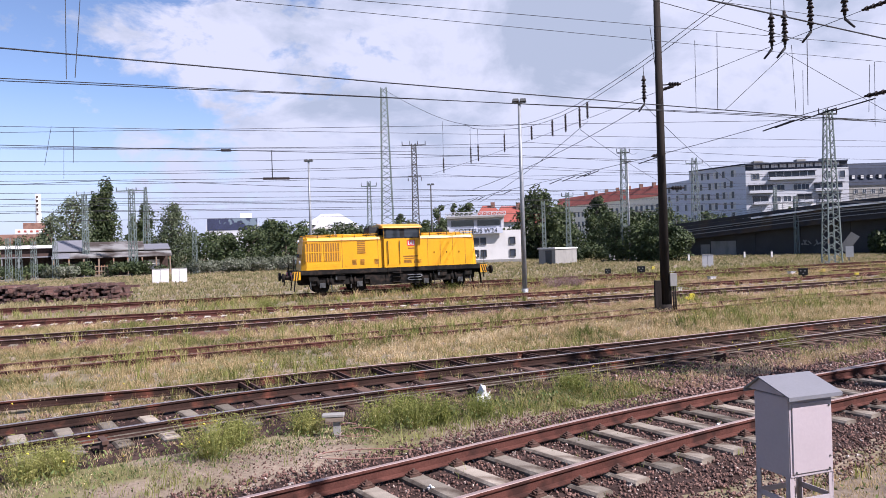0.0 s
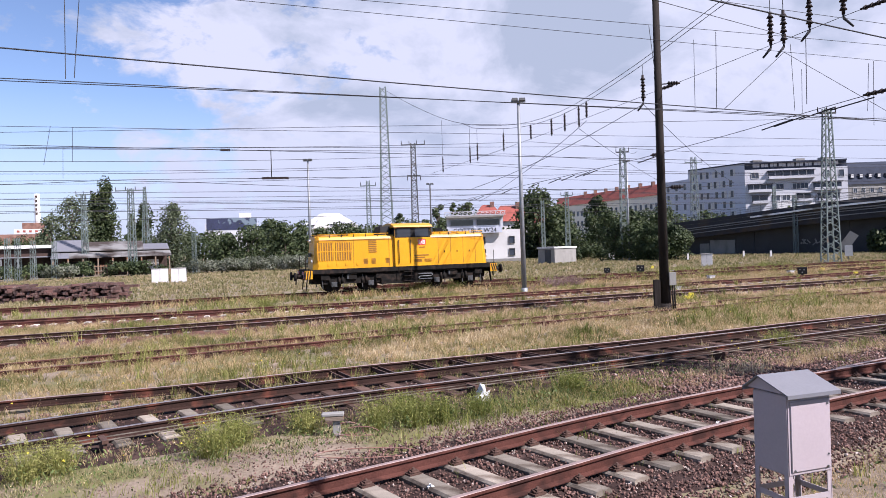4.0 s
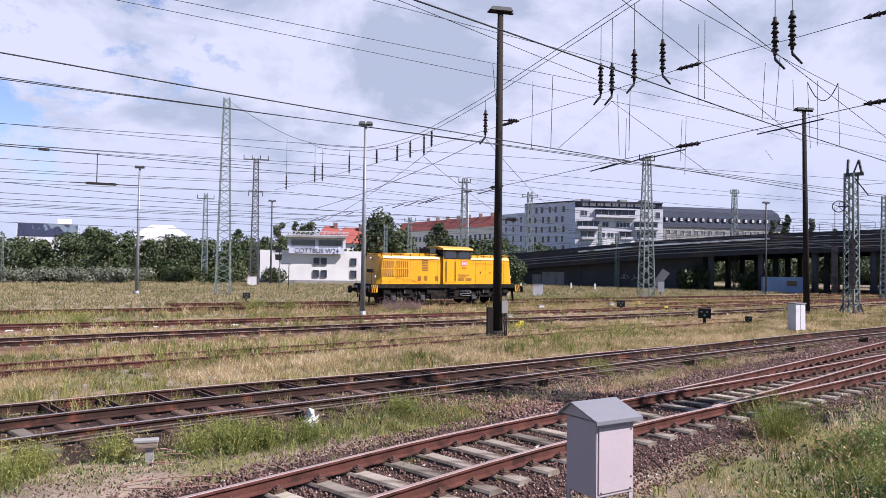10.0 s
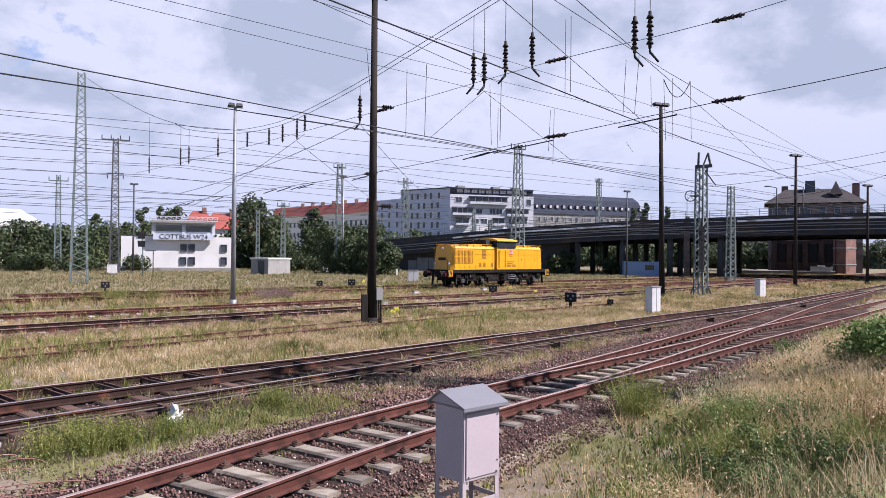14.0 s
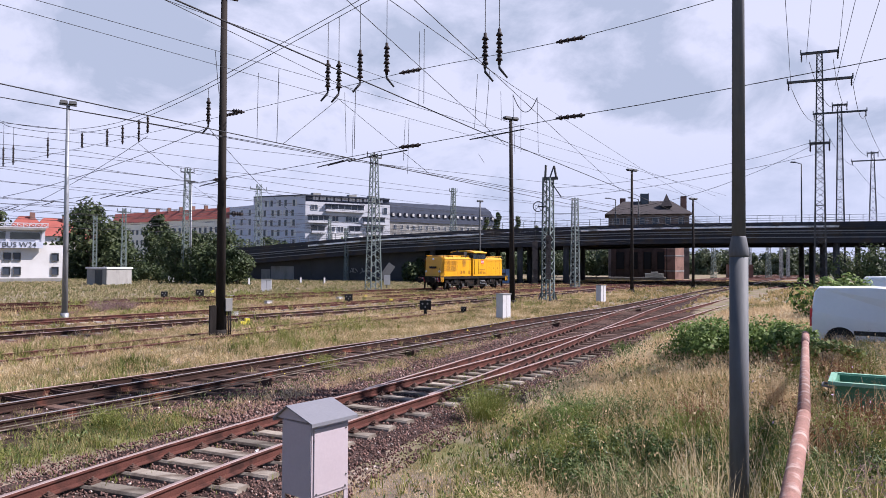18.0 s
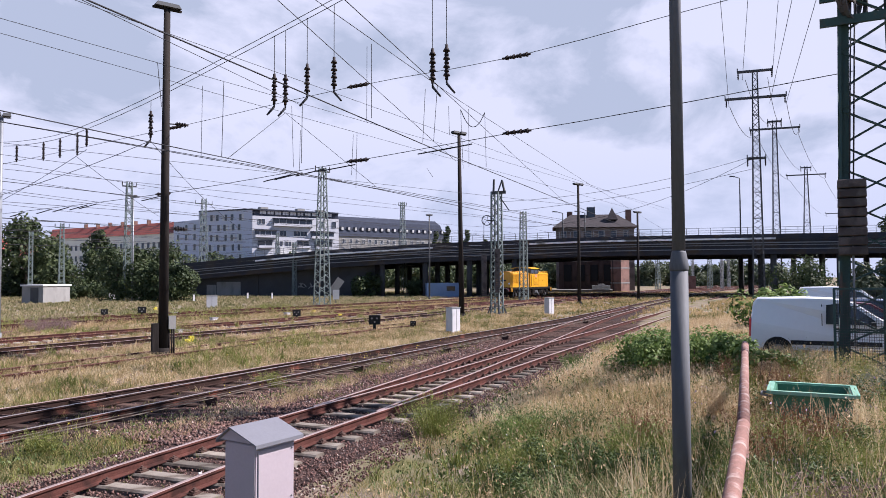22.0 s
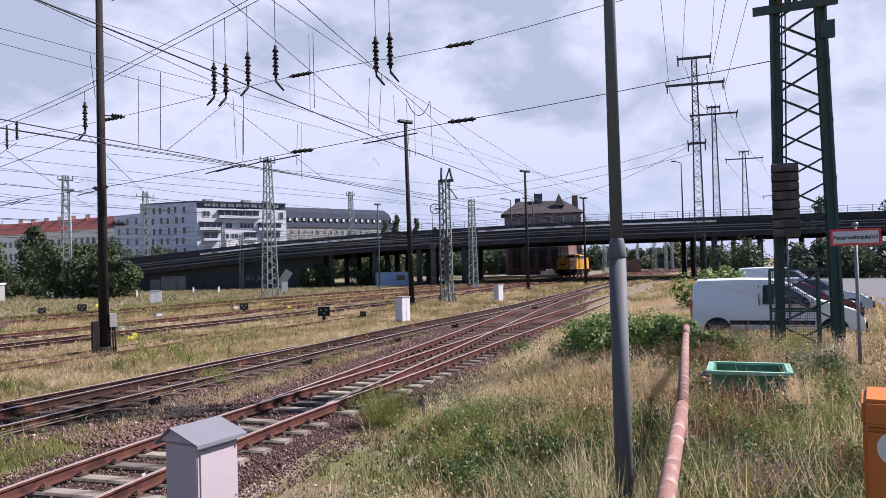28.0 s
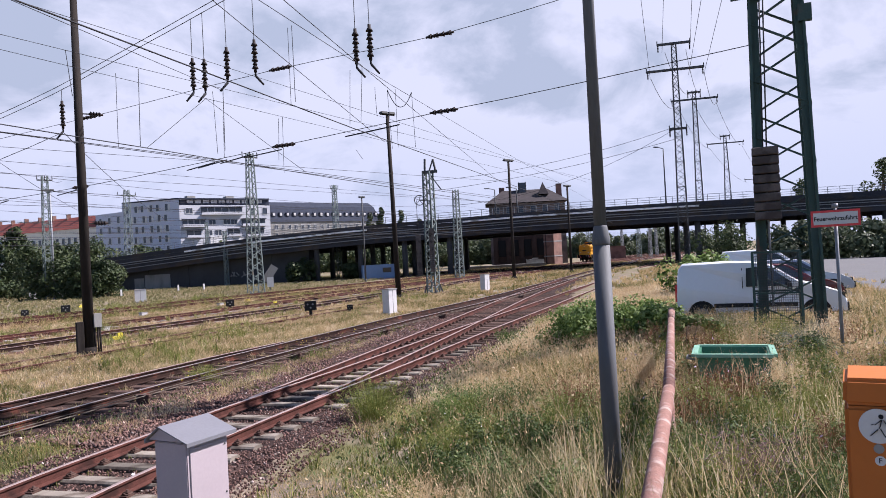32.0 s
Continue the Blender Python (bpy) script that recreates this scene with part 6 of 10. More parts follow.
        for j in range(7):
            add("louvre", lambda b: block(b, (-2.0, s * 1.232, 2.42 + 0.115 * j), (0.5, 0.03, 0.06)), M["locogrille"], "", long_hood)
        for gx in (-2.45, -1.95, -1.05):
            add("louvre", lambda b: [block(b, (gx, s * 1.232, 1.72 + 0.07 * j), (0.26, 0.03, 0.035)) for j in range(5)], M["locogrille"], "", long_hood)
        for gx in (-5.3, -4.75, -4.2, -3.65, -2.95):
            add("hatch", lambda b: block(b, (gx, s * 1.232, 1.72), (0.16, 0.03, 0.16)), Y, "", long_hood)
        for gx in (-3.2, -0.95):
            add("panel_seam", lambda b: block(b, (gx, s * 1.227, 2.4), (0.025, 0.012, 1.75)), M["locogrille"], "", long_hood)
        for gx in (2.3, 3.15, 4.0, 4.85):
            add("panel_seam", lambda b: block(b, (gx, s * 1.227, 2.4), (0.022, 0.012, 1.75)), M["locogrille"], "", short_hood)
        add("step_rail", lambda b: [rod(b, (x, s * 1.4, 1.42), (x, s * 1.4, 0.75), 0.02, seg=6) for x in (-6.0, 6.0, -0.4, 0.4)], M["locodark"])
    add("roof_seam", lambda b: [block(b, (-5.3 + k * 0.85, 0, 3.465), (0.05, 1.9, 0.03)) for k in range(6)], Y, "", long_hood)
    add("roof_box", lambda b: block(b, (-2.6, 0, 3.52), (1.6, 1.5, 0.16)), Y, "", long_hood)
    add("exhaust_housing", lambda b: (block(b, (-1.05, 0, 3.72), (0.66, 1.7, 0.56), top=0.85), rod(b, (-1.05, 0.3, 3.8), (-1.05, 0.3, 4.12), 0.13, seg=10)), M["black"], "sooty black exhaust housing", long_hood)
    for s in (-1, 1):
        for hd, x0, x1 in ((long_hood, -5.4, -0.9), (short_hood, 1.9, 5.4)):
            add("hood_handrail", lambda b: rod(b, (x0, s * 1.13, 3.56), (x1, s * 1.13, 3.56), 0.02, seg=6), Y, "", hd)
            n_ = 6
            for j in range(n_ + 1):
                xx = x0 + (x1 - x0) * j / n_
                add("handrail_bracket", lambda b: beam(b, (xx, s * 1.15, 3.36), (xx, s * 1.13, 3.57), 0.035), M["locodark"], "", hd)
        for gx in (2.72, 3.58, 4.42):
            add("door_latch", lambda b: block(b, (gx, s * 1.235, 2.3), (0.05, 0.03, 0.12)), M["locodark"], "", short_hood)
        for z_, x0, x1 in ((2.12, 0.62, 1.6), (1.98, 0.7, 1.35), (2.62, 0.95, 1.35)):
            add("lettering_bar", lambda b: block(b, ((x0 + x1) / 2, s * 1.413, z_), (x1 - x0, 0.012, 0.06)), M["locogrille"], "", cab)
        add("hood_eave", lambda b: block(b, (-3.15, s * 1.235, 3.2), (4.9, 0.02, 0.035)), M["locogrille"], "", long_hood)
        add("hood_eave", lambda b: block(b, (3.7, s * 1.235, 3.2), (3.9, 0.02, 0.035)), M["locogrille"], "", short_hood)
    add("roof_fan", lambda b: rod(b, (-4.7, 0, 3.42), (-4.7, 0, 3.56), 0.75, 0.7, 18), M["locogrille"], "", long_hood)
    add("roof_hatch", lambda b: [block(b, (x, 0, 3.48), (0.9, 1.1, 0.08)) for x in (2.7, 4.3)], Y, "", short_hood)
    for s in (-1, 1):
        add("end_headlight", lambda b: [rod(b, (s * 5.7, y, 1.95), (s * 5.76, y, 1.95), 0.11, seg=10) for y in (-0.85, 0.85)], M["white"], "round lamp glass")
        add("top_headlight", lambda b: rod(b, (s * 5.6, 0, 3.2), (s * 5.72, 0, 3.2), 0.1, seg=10), M["white"], "")
        add("end_number_board", lambda b: block(b, (s * 5.71, 0, 2.35), (0.02, 0.9, 0.22)), M["black"])
        add("buffer_beam", lambda b: block(b, (s * 6.2, 0, 1.12), (0.12, 2.7, 0.5)), M["locodark"])
        for k in range(6):
            add("warning_stripe", lambda b: [beam(b, (s * 6.265, y0 + (-0.32 + k * 0.13), 0.92), (s * 6.265, y0 + (-0.32 + k * 0.13) + 0.16, 1.34), 0.012, 0.065, up=(0, 1, 0)) for y0 in (-0.95, 0.95)], M["white"] if k % 2 else M["red"])
        for y in (-0.875, 0.875):
            bu = add("buffer", lambda b: (rod(b, (s * 6.22, y, 1.06), (s * 6.68, y, 1.06), 0.12, 0.1, 10), rod(b, (s * 6.68, y, 1.06), (s * 6.8, y, 1.06), 0.26, 0.26, 14)), M["locodark"])
        add("coupling", lambda b: (beam(b, (s * 6.2, 0, 1.0), (s * 6.6, 0, 0.95), 0.12), beam(b, (s * 6.55, 0, 0.95), (s * 6.6, 0, 0.55), 0.07)), M["locodark"])
        for y in (-0.75, 0.75):
            add("rail_guard", lambda b: beam(b, (s * 6.0, y, 0.95), (s * 6.1, y, 0.2), 0.22, 0.04), M["locodark"])
        for y in (-1.33, 1.33):
            # striped side of the buffer beam
            add("striped_board", lambda b: block(b, (s * 6.02, y * 1.06, 1.16), (0.46, 0.03, 0.5)), M["loco"], "striped warning board at the frame's corner")
            add("stripe", lambda b: [beam(b, (s * 6.02 - 0.16 + k * 0.145, y * 1.076, 1.39), (s * 6.02 - 0.13 + k * 0.145 + s * 0.1, y * 1.076, 0.93), 0.012, 0.075, up=(1, 0, 0)) for k in range(3)], M["black"])
        # end railing
        for y in (-1.2, 1.2):
            add("end_rail", lambda b: rod(b, (s * 6.15, y, 1.45), (s * 6.15, y, 2.3), 0.02, seg=6), M["locodark"])
        # bogie
        bx = s * 3.3
        bo = add("bogie", lambda b: ([block(b, (bx, y, 0.74), (3.7, 0.16, 0.42)) for y in (-1.06, 1.06)], [block(b, (bx + q, y * 1.06, 0.95), (0.5, 0.3, 0.3)) for y in (-1.06, 1.06) for q in (-1.7, 0, 1.7)], [block(b, (bx + w * 1.15, y, 0.55), (0.36, 0.22, 0.36)) for y in (-1.05, 1.05) for w in (-1, 1)],
                                    [rod(b, (bx + w * 0.62, y, 0.55), (bx + w * 0.62, y, 0.95), 0.11, seg=8) for y in (-1.1, 1.1) for w in (-1, 1)], block(b, (bx, 0, 0.8), (1.2, 1.8, 0.35))), M["locodark"])
        for w in (-1.15, 1.15):
            ws = new("wheelset")
            ws.parent = lo
            ws.matrix_basis = pose(bx + w, 0, 0.5)
            WHEELS.append((ws, bx + w))
            for y in (-0.75, 0.75):
                add("wheel", lambda b: (rod(b, (0, y - 0.065, 0), (0, y + 0.065, 0), 0.5, seg=24), rod(b, (0, y - 0.09, 0), (0, y + 0.09, 0), 0.14, seg=10), [beam(b, (0, y + 0.07 * (1 if y > 0 else -1), 0), (0.4 * math.cos(a), y + 0.07 * (1 if y > 0 else -1), 0.4 * math.sin(a)), 0.05) for a in (0, 1.57, 3.14, 4.71)]), M["locodark"], "", ws)
            add("axle", lambda b: rod(b, (0, -0.7, 0), (0, 0.7, 0), 0.09, seg=10), M["locodark"], "", ws)
        for y in (-1.16, 1.16):
            for q in (-1.9, -0.62, 0.62, 1.9):
                add("brake_hanger", lambda b: beam(b, (bx + q, y, 1.1), (bx + q * 0.97, y, 0.3), 0.07, 0.05), M["mastdark"], "", bo)
            for q in (-1.15, 1.15):
                add("axle_box", lambda b: (block(b, (bx + q, y, 0.52), (0.34, 0.16, 0.3)), rod(b, (bx + q, y * 0.98, 0.52), (bx + q, y * 1.1, 0.52), 0.1, seg=10)), M["mastdark"], "", bo)
                for e in (-0.3, 0.3):
                    add("spring", lambda b: rod(b, (bx + q + e, y, 0.6), (bx + q + e, y, 0.98), 0.07, seg=8), M["locodark"], "", bo)
            add("sand_box", lambda b: block(b, (bx - 0.05, y, 1.0), (0.6, 0.2, 0.36)), M["mastdark"], "", bo)
    # tank, air tanks, steps and pipes between the bogies
    add("fuel_tank", lambda b: block(b, (0.1, 0, 0.76), (3.2, 2.5, 0.7)), M["locodark"])
    add("cab_step", lambda b: [block(b, (0.22, y, z), (0.6, 0.25, 0.04)) for y in (-1.35, 1.35) for z in (0.55, 0.85, 1.12)], M["locodark"])
    for s in (-1, 1):
        coil = [(0.9, 0.95), (1.75, 0.95), (1.85, 0.87), (1.75, 0.79), (1.0, 0.79), (0.9, 0.71), (1.0, 0.63), (1.8, 0.63)]
        add("pipe_coil", lambda b: [rod(b, (p_[0], s * 1.32, p_[1]), (q_[0], s * 1.32, q_[1]), 0.028, seg=6) for p_, q_ in zip(coil, coil[1:])], M["zinc"], "bright bent pipe coil")
        add("air_tank", lambda b: rod(b, (-1.6, s * 0.9, 0.8), (-0.9, s * 0.9, 0.8), 0.2, seg=12), M["locodark"])
    return lo


WHEELS = []
LOCO = locomotive()
LOCO_ROWS = [(0, -7.96), (1.0, -7.96), (2.0, -7.94), (3.0, -7.81), (3.5, -7.61), (5.5, -5.09), (6, -4.17), (7, -1.55), (8, 1.2), (9, 4.17), (10, 7.83), (11, 12.07), (12, 16.66), (13, 21.25), (14.5, 28.05), (16, 34.85), (17, 39.33), (18, 43.9), (19, 48.88), (20, 54.48), (21, 61.78), (22, 69.47), (23, 76.57), (24, 83.47), (25, 90.97), (26.5, 102.36), (28, 111.46), (29, 116.96), (30, 122.75), (31, 127.35), (32, 133.35)]


def motions():
    """The locomotive draws off along its track; its wheels roll."""
    head = 90 - 70.5
    walk(LOCO, [(t, pose(LOCO_O.x + LOCO_D.x * u, LOCO_O.y + LOCO_D.y * u, 0.0, 0, 0, head)) for t, u in LOCO_ROWS])
    us = [u for _, u in LOCO_ROWS]
    ts = [t for t, _ in LOCO_ROWS]
    for ws, x in WHEELS:
        rows = [(0.0, pose(x, 0, 0.5))]
        t = 0.1
        while t <= 32.001:
            u = float(np.interp(t, ts, us)) - us[0]
            rows.append((round(t, 2), pose(x, 0, 0.5, 0, math.degrees(u / 0.5), 0)))
            t += 0.1
        walk(ws, rows)

# ---- things near the eye ----
def on_ground(p, dz=0.0):
    return Vector((p[0], p[1], gz(p[0], p[1]) + dz))


# grey trackside cabinet on legs, with a folded sheet roof
cabx = thing("trackside_cabinet", "grey sheet-metal trackside cabinet on legs with a folded roof", "cabinet", Matrix.Translation((3.19, 6.73, 0.04)) @ Matrix.Rotation(radians(19), 4, "Z"))
BW, BDp, Z0, Z1 = 0.5, 0.42, 0.42, 1.14
bm = bmesh.new()
vs = block(bm, (0, 0, (Z0 + Z1) / 2), (BW, BDp, Z1 - Z0))
bmesh.ops.bevel(bm, geom=bm.edges[:], offset=0.008, segments=2, affect="EDGES")
part("body", bm, M["cabinet"], cabx)
bm = bmesh.new()
block(bm, (0.005, -BDp / 2 - 0.006, (Z0 + Z1) / 2 - 0.01), (BW - 0.05, 0.012, Z1 - Z0 - 0.09))
bmesh.ops.bevel(bm, geom=bm.edges[:], offset=0.004, segments=1, affect="EDGES")
part("door", bm, M["cabinet"], cabx)
for x, z in ((-0.19, Z0 + 0.05), (0.19, Z0 + 0.05), (0.2, Z1 - 0.1), (0.2, Z0 + 0.16)):
    bm = bmesh.new()
    rod(bm, (x, -BDp / 2 - 0.01, z), (x, -BDp / 2 - 0.02, z), 0.009, seg=8)
    part("screw", bm, M["mastdark"], cabx)
bm = bmesh.new()
ex, ey = BW / 2 + 0.055, BDp / 2 + 0.07
ridge, eave, t = Z1 + 0.15, Z1 + 0.02, 0.012
prof = [(-ey, eave - 0.035), (-ey, eave), (0.09, ridge), (ey, eave), (ey, eave - 0.035), (ey - t, eave - 0.035), (ey - t, eave - 0.008), (0.09, ridge - t), (-ey + t, eave - 0.008), (-ey + t, eave - 0.035)]
a = [bm.verts.new((-ex, y, z)) for y, z in prof]
b = [bm.verts.new((ex, y, z)) for y, z in prof]
for k in range(10):
    bm.faces.new((a[k], a[(k + 1) % 10], b[(k + 1) % 10], b[k]))
bm.faces.new(a)
bm.faces.new(b[::-1])
bmesh.ops.recalc_face_normals(bm, faces=bm.faces)
part("roof", bm, M["roofsheet"], cabx)
for x in (-1, 1):
    bm = bmesh.new()
    vs = [bm.verts.new((x * (ex - 0.03), y, z)) for y, z in ((-ey + 0.03, eave - 0.004), (ey - 0.03, eave - 0.004), (0.09, ridge - 0.015))]
    bm.faces.new(vs)
    part("gable_plate", bm, M["cabinet"], cabx)
for x in (-1, 1):
    for y in (-1, 1):
        bm = bmesh.new()
        block(bm, (x * (BW / 2 - 0.025), y * (BDp / 2 - 0.012), Z0 / 2 - 0.08), (0.05, 0.008, Z0 + 0.18))
        block(bm, (x * (BW / 2 - 0.004), y * (BDp / 2 - 0.03), Z0 / 2 - 0.08), (0.008, 0.05, Z0 + 0.18))
        part("leg", bm, M["cabinet"], cabx)
for y in (-1, 1):
    bm = bmesh.new()
    block(bm, (0, y * (BDp / 2 - 0.012), 0.2), (BW - 0.06, 0.008, 0.05))
    part("crossbar", bm, M["cabinet"], cabx)
for x in (-1, 1):
    bm = bmesh.new()
    block(bm, (x * (BW / 2 - 0.004), 0, 0.2), (0.008, BDp - 0.06, 0.05))
    part("crossbar", bm, M["cabinet"], cabx)

# the near lamp pole with its swaged joint
q = on_ground((5.78, 3.79), -0.2)
npole = thing("lamp_post", "round grey steel lamp post rising from tall grass", "lamp post", Matrix.Translation(q))
zj = 2.86 - q.z
bm = bmesh.new()
lathe(bm, (0, 0, 0), [(0.079, 0.0), (0.076, zj - 0.07)], 24)
part("lower_tube", bm, M["polegrey"], npole)
bm = bmesh.new()
lathe(bm, (0, 0, 0), [(0.0765, zj - 0.075), (0.082, zj - 0.06), (0.08, zj - 0.01), (0.061, zj + 0.09), (0.0565, zj + 0.1)], 24)
part("joint_collar", bm, M["polegrey"], npole)
bm = bmesh.new()
lathe(bm, (0, 0, 0), [(0.056, zj + 0.09), (0.042, 7.6)], 24)
part("upper_tube", bm, M["polegrey"], npole)
bm = bmesh.new()
beam(bm, (0, 0, 7.6), (-0.9, 0.5, 7.75), 0.07)
part("arm", bm, M["polegrey"], npole)
bm = bmesh.new()
block(bm, (-1.1, 0.61, 7.75), (0.6, 0.25, 0.14), 2.6)
part("lamp_head", bm, M["polegrey"], npole)

# red pipe rail on short posts
pr = thing("pipe_rail", "faded red pipe rail with flaking paint along the path", "railing")
pa, pb = PE(57.1, 2.6, 1.23), Vector((15.62, 8.89, 1.22))
bm = bmesh.new()
pm_ = pa.lerp(pb, 0.36)
rod(bm, pm_, pa.lerp(pb, 0.86), 0.064, seg=18)
part("pipe", bm, M["pipe"], pr)
# the rail bends a little towards the near end
pa = PE(54.3, 2.6, 1.23)
bm = bmesh.new()
rod(bm, pa, pm_, 0.06, 0.0635, seg=18)
part("pipe", bm, M["pipe"], pr)
bm = bmesh.new()
rod(bm, pm_.lerp(pb, 0.782), pb, 0.075, seg=18)
part("pipe_end", bm, M["pipe"], pr)
for c in (pa.lerp(pm_, 0.05), pm_, pm_.lerp(pb, 0.53), pm_.lerp(pb, 0.95)):
    bm = bmesh.new()
    rod(bm, (c.x, c.y, gz(c.x, c.y) - 0.2), (c.x, c.y, c.z - 0.05), 0.05, seg=12)
    part("post", bm, M["pipe"], pr)

# green plastic tub
tc0 = on_ground((11.75, 5.55), 0.0)
tub = thing("plastic_tub", "rectangular green plastic tub standing in tall grass", "tub", Matrix.Translation(tc0) @ Matrix.Rotation(radians(-64), 4, "Z"))
rim = 0.98 - tc0.z
def tub_shell(bm, lx, ly, wall, h):
    outer0 = [(-lx * 0.9, -ly * 0.88), (lx * 0.9, -ly * 0.88), (lx * 0.9, ly * 0.88), (-lx * 0.9, ly * 0.88)]
    outer1 = [(-lx, -ly), (lx, -ly), (lx, ly), (-lx, ly)]
    ob, ot = [bm.verts.new((x, y, 0)) for x, y in outer0], [bm.verts.new((x, y, h)) for x, y in outer1]
    it = [bm.verts.new((x * (1 - wall / lx), y * (1 - wall / ly), h)) for x, y in outer1]
    ib = [bm.verts.new((x * (1 - wall / lx), y * (1 - wall / ly), 0.06)) for x, y in outer0]
    for k in range(4):
        j = (k + 1) % 4
        bm.faces.new((ob[k], ob[j], ot[j], ot[k]))
        bm.faces.new((ot[k], ot[j], it[j], it[k]))
        bm.faces.new((it[k], it[j], ib[j], ib[k]))
    bm.faces.new(ob[::-1])
    bm.faces.new(ib)
bm = bmesh.new()
tub_shell(bm, 0.545, 0.5, 0.04, rim)
part("shell", bm, M["tub"], tub)
bm = bmesh.new()
for s0, s1 in (((-0.58, -0.54), (0.58, -0.54)), ((0.58, -0.54), (0.58, 0.54)), ((0.58, 0.54), (-0.58, 0.54)), ((-0.58, 0.54), (-0.58, -0.54))):
    beam(bm, (*s0, rim), (*s1, rim), 0.09, 0.05)
part("rim", bm, material("worn_green_rim", (0.17, 0.35, 0.25), 0.5, vary=0.15, scale=4.0), tub, "paler worn rim")
bm = bmesh.new()
for y in (-0.16, 0.16):
    rod(bm, (-0.58, y, rim - 0.12), (-0.72, y, rim - 0.1), 0.018, seg=6)
rod(bm, (-0.72, -0.16, rim - 0.1), (-0.72, 0.16, rim - 0.1), 0.018, seg=6)
part("handle", bm, M["zinc"], tub)

# orange waste bin with its stickers
oc = on_ground(PE(74.6, 4.2), -0.1)
orb = thing("waste_bin", "orange plastic waste bin with round white stickers", "bin", Matrix.Translation(oc) @ Matrix.Rotation(radians(-72), 4, "Z"))
ht = 2.722 - 4.05 * math.tan(radians(9.0)) - oc.z
bm = bmesh.new()
block(bm, (0, 0, (ht - 0.14) / 2), (0.56, 0.42, ht - 0.14))
bmesh.ops.bevel(bm, geom=bm.edges[:], offset=0.018, segments=3, affect="EDGES")
part("body", bm, M["orange"], orb)
bm = bmesh.new()
block(bm, (0, -0.003, ht - 0.07), (0.57, 0.428, 0.13), top=0.98)
bmesh.ops.bevel(bm, geom=bm.edges[:], offset=0.02, segments=3, affect="EDGES")
part("lid", bm, M["orange"], orb)
sx = -0.115
for x, z, r, nm, mt in ((sx - 0.027, ht - 0.228, 0.082, "sticker", "white"), (sx - 0.03, ht - 0.335, 0.022, "small_sticker", "concrete"), (sx - 0.026, ht - 0.392, 0.023, "small_sticker", "white")):
    bm = bmesh.new()
    rod(bm, (x, -0.209, z), (x, -0.2135, z), r, seg=28)
    part(nm, bm, M[mt], orb)
px_, pz_ = sx - 0.027, ht - 0.228
bm = bmesh.new()
rod(bm, (px_ + 0.012, -0.212, pz_ + 0.046), (px_ + 0.012, -0.2155, pz_ + 0.046), 0.011, seg=14)
part("sticker_mark", bm, M["black"], orb)
for (x0, z0), (x1, z1), w in (((0.016, 0.032), (0.004, -0.008), 0.024), ((0.012, 0.03), (-0.014, 0.006), 0.011), ((0.022, 0.03), (0.042, -0.006), 0.012), ((-0.002, -0.014), (-0.034, -0.046), 0.015), ((0.008, -0.012), (0.028, -0.05), 0.014), ((-0.03, 0.006), (-0.02, 0.008), 0.012)):
    bm = bmesh.new()
    beam(bm, (px_ + x0, -0.2145, pz_ + z0), (px_ + x1, -0.2145, pz_ + z1), 0.003, w, up=(0, 1, 0.001))
    part("sticker_mark", bm, M["black"], orb)
tf = bpy.data.curves.new("sticker_letter", "FONT")
tf.body, tf.size, tf.extrude, tf.align_x, tf.align_y = "F", 0.036, 0.0006, "CENTER", "CENTER"
tf.materials.append(M["black"])
o = new("sticker_letter", tf)
o.parent = orb
o.matrix_basis = pose(sx - 0.026, -0.2145, ht - 0.392, 90, 0, 0)

# fire-lane sign
sc = on_ground(PE(70.9, 15.1), -0.2)
sg = thing("road_sign", "white rectangular fire-lane sign with a red border on a post", "sign", Matrix.Translation(sc) @ Matrix.Rotation(radians(-72), 4, "Z"))
zt = E(1.52, 15.1) - sc.z
bm = bmesh.new()
rod(bm, (0, 0.05, 0), (0, 0.05, zt + 0.24), 0.032, seg=12)
part("post", bm, M["zinc"], sg)
bm = bmesh.new()
rod(bm, (0, 0.05, zt + 0.19), (0, 0.05, zt + 0.27), 0.06, 0.05, seg=12)
part("post_cap", bm, M["zinc"], sg)
bm = bmesh.new()
block(bm, (0, 0, zt), (0.8, 0.02, 0.3))
part("plate", bm, M["red"], sg, "red border plate")
bm = bmesh.new()
block(bm, (0, -0.014, zt), (0.72, 0.006, 0.22))
part("field", bm, M["white"], sg, "white field")
tc = bpy.data.curves.new("sign_word", "FONT")
tc.body, tc.size, tc.extrude = "Feuerwehrzufahrt", 0.108, 0.001
tc.offset = 0.0022
tc.align_x, tc.align_y = "CENTER", "CENTER"
tc.materials.append(M["black"])
o = new("word", tc)
o.parent = sg
o.matrix_basis = pose(0, -0.0195, zt - 0.005, 90, 0, 0) @ Matrix.Diagonal((0.9, 1, 1, 1))
bm = bmesh.new()
block(bm, (0, 0.06, zt), (0.1, 0.09, 0.06))
part("clamp", bm, M["zinc"], sg)

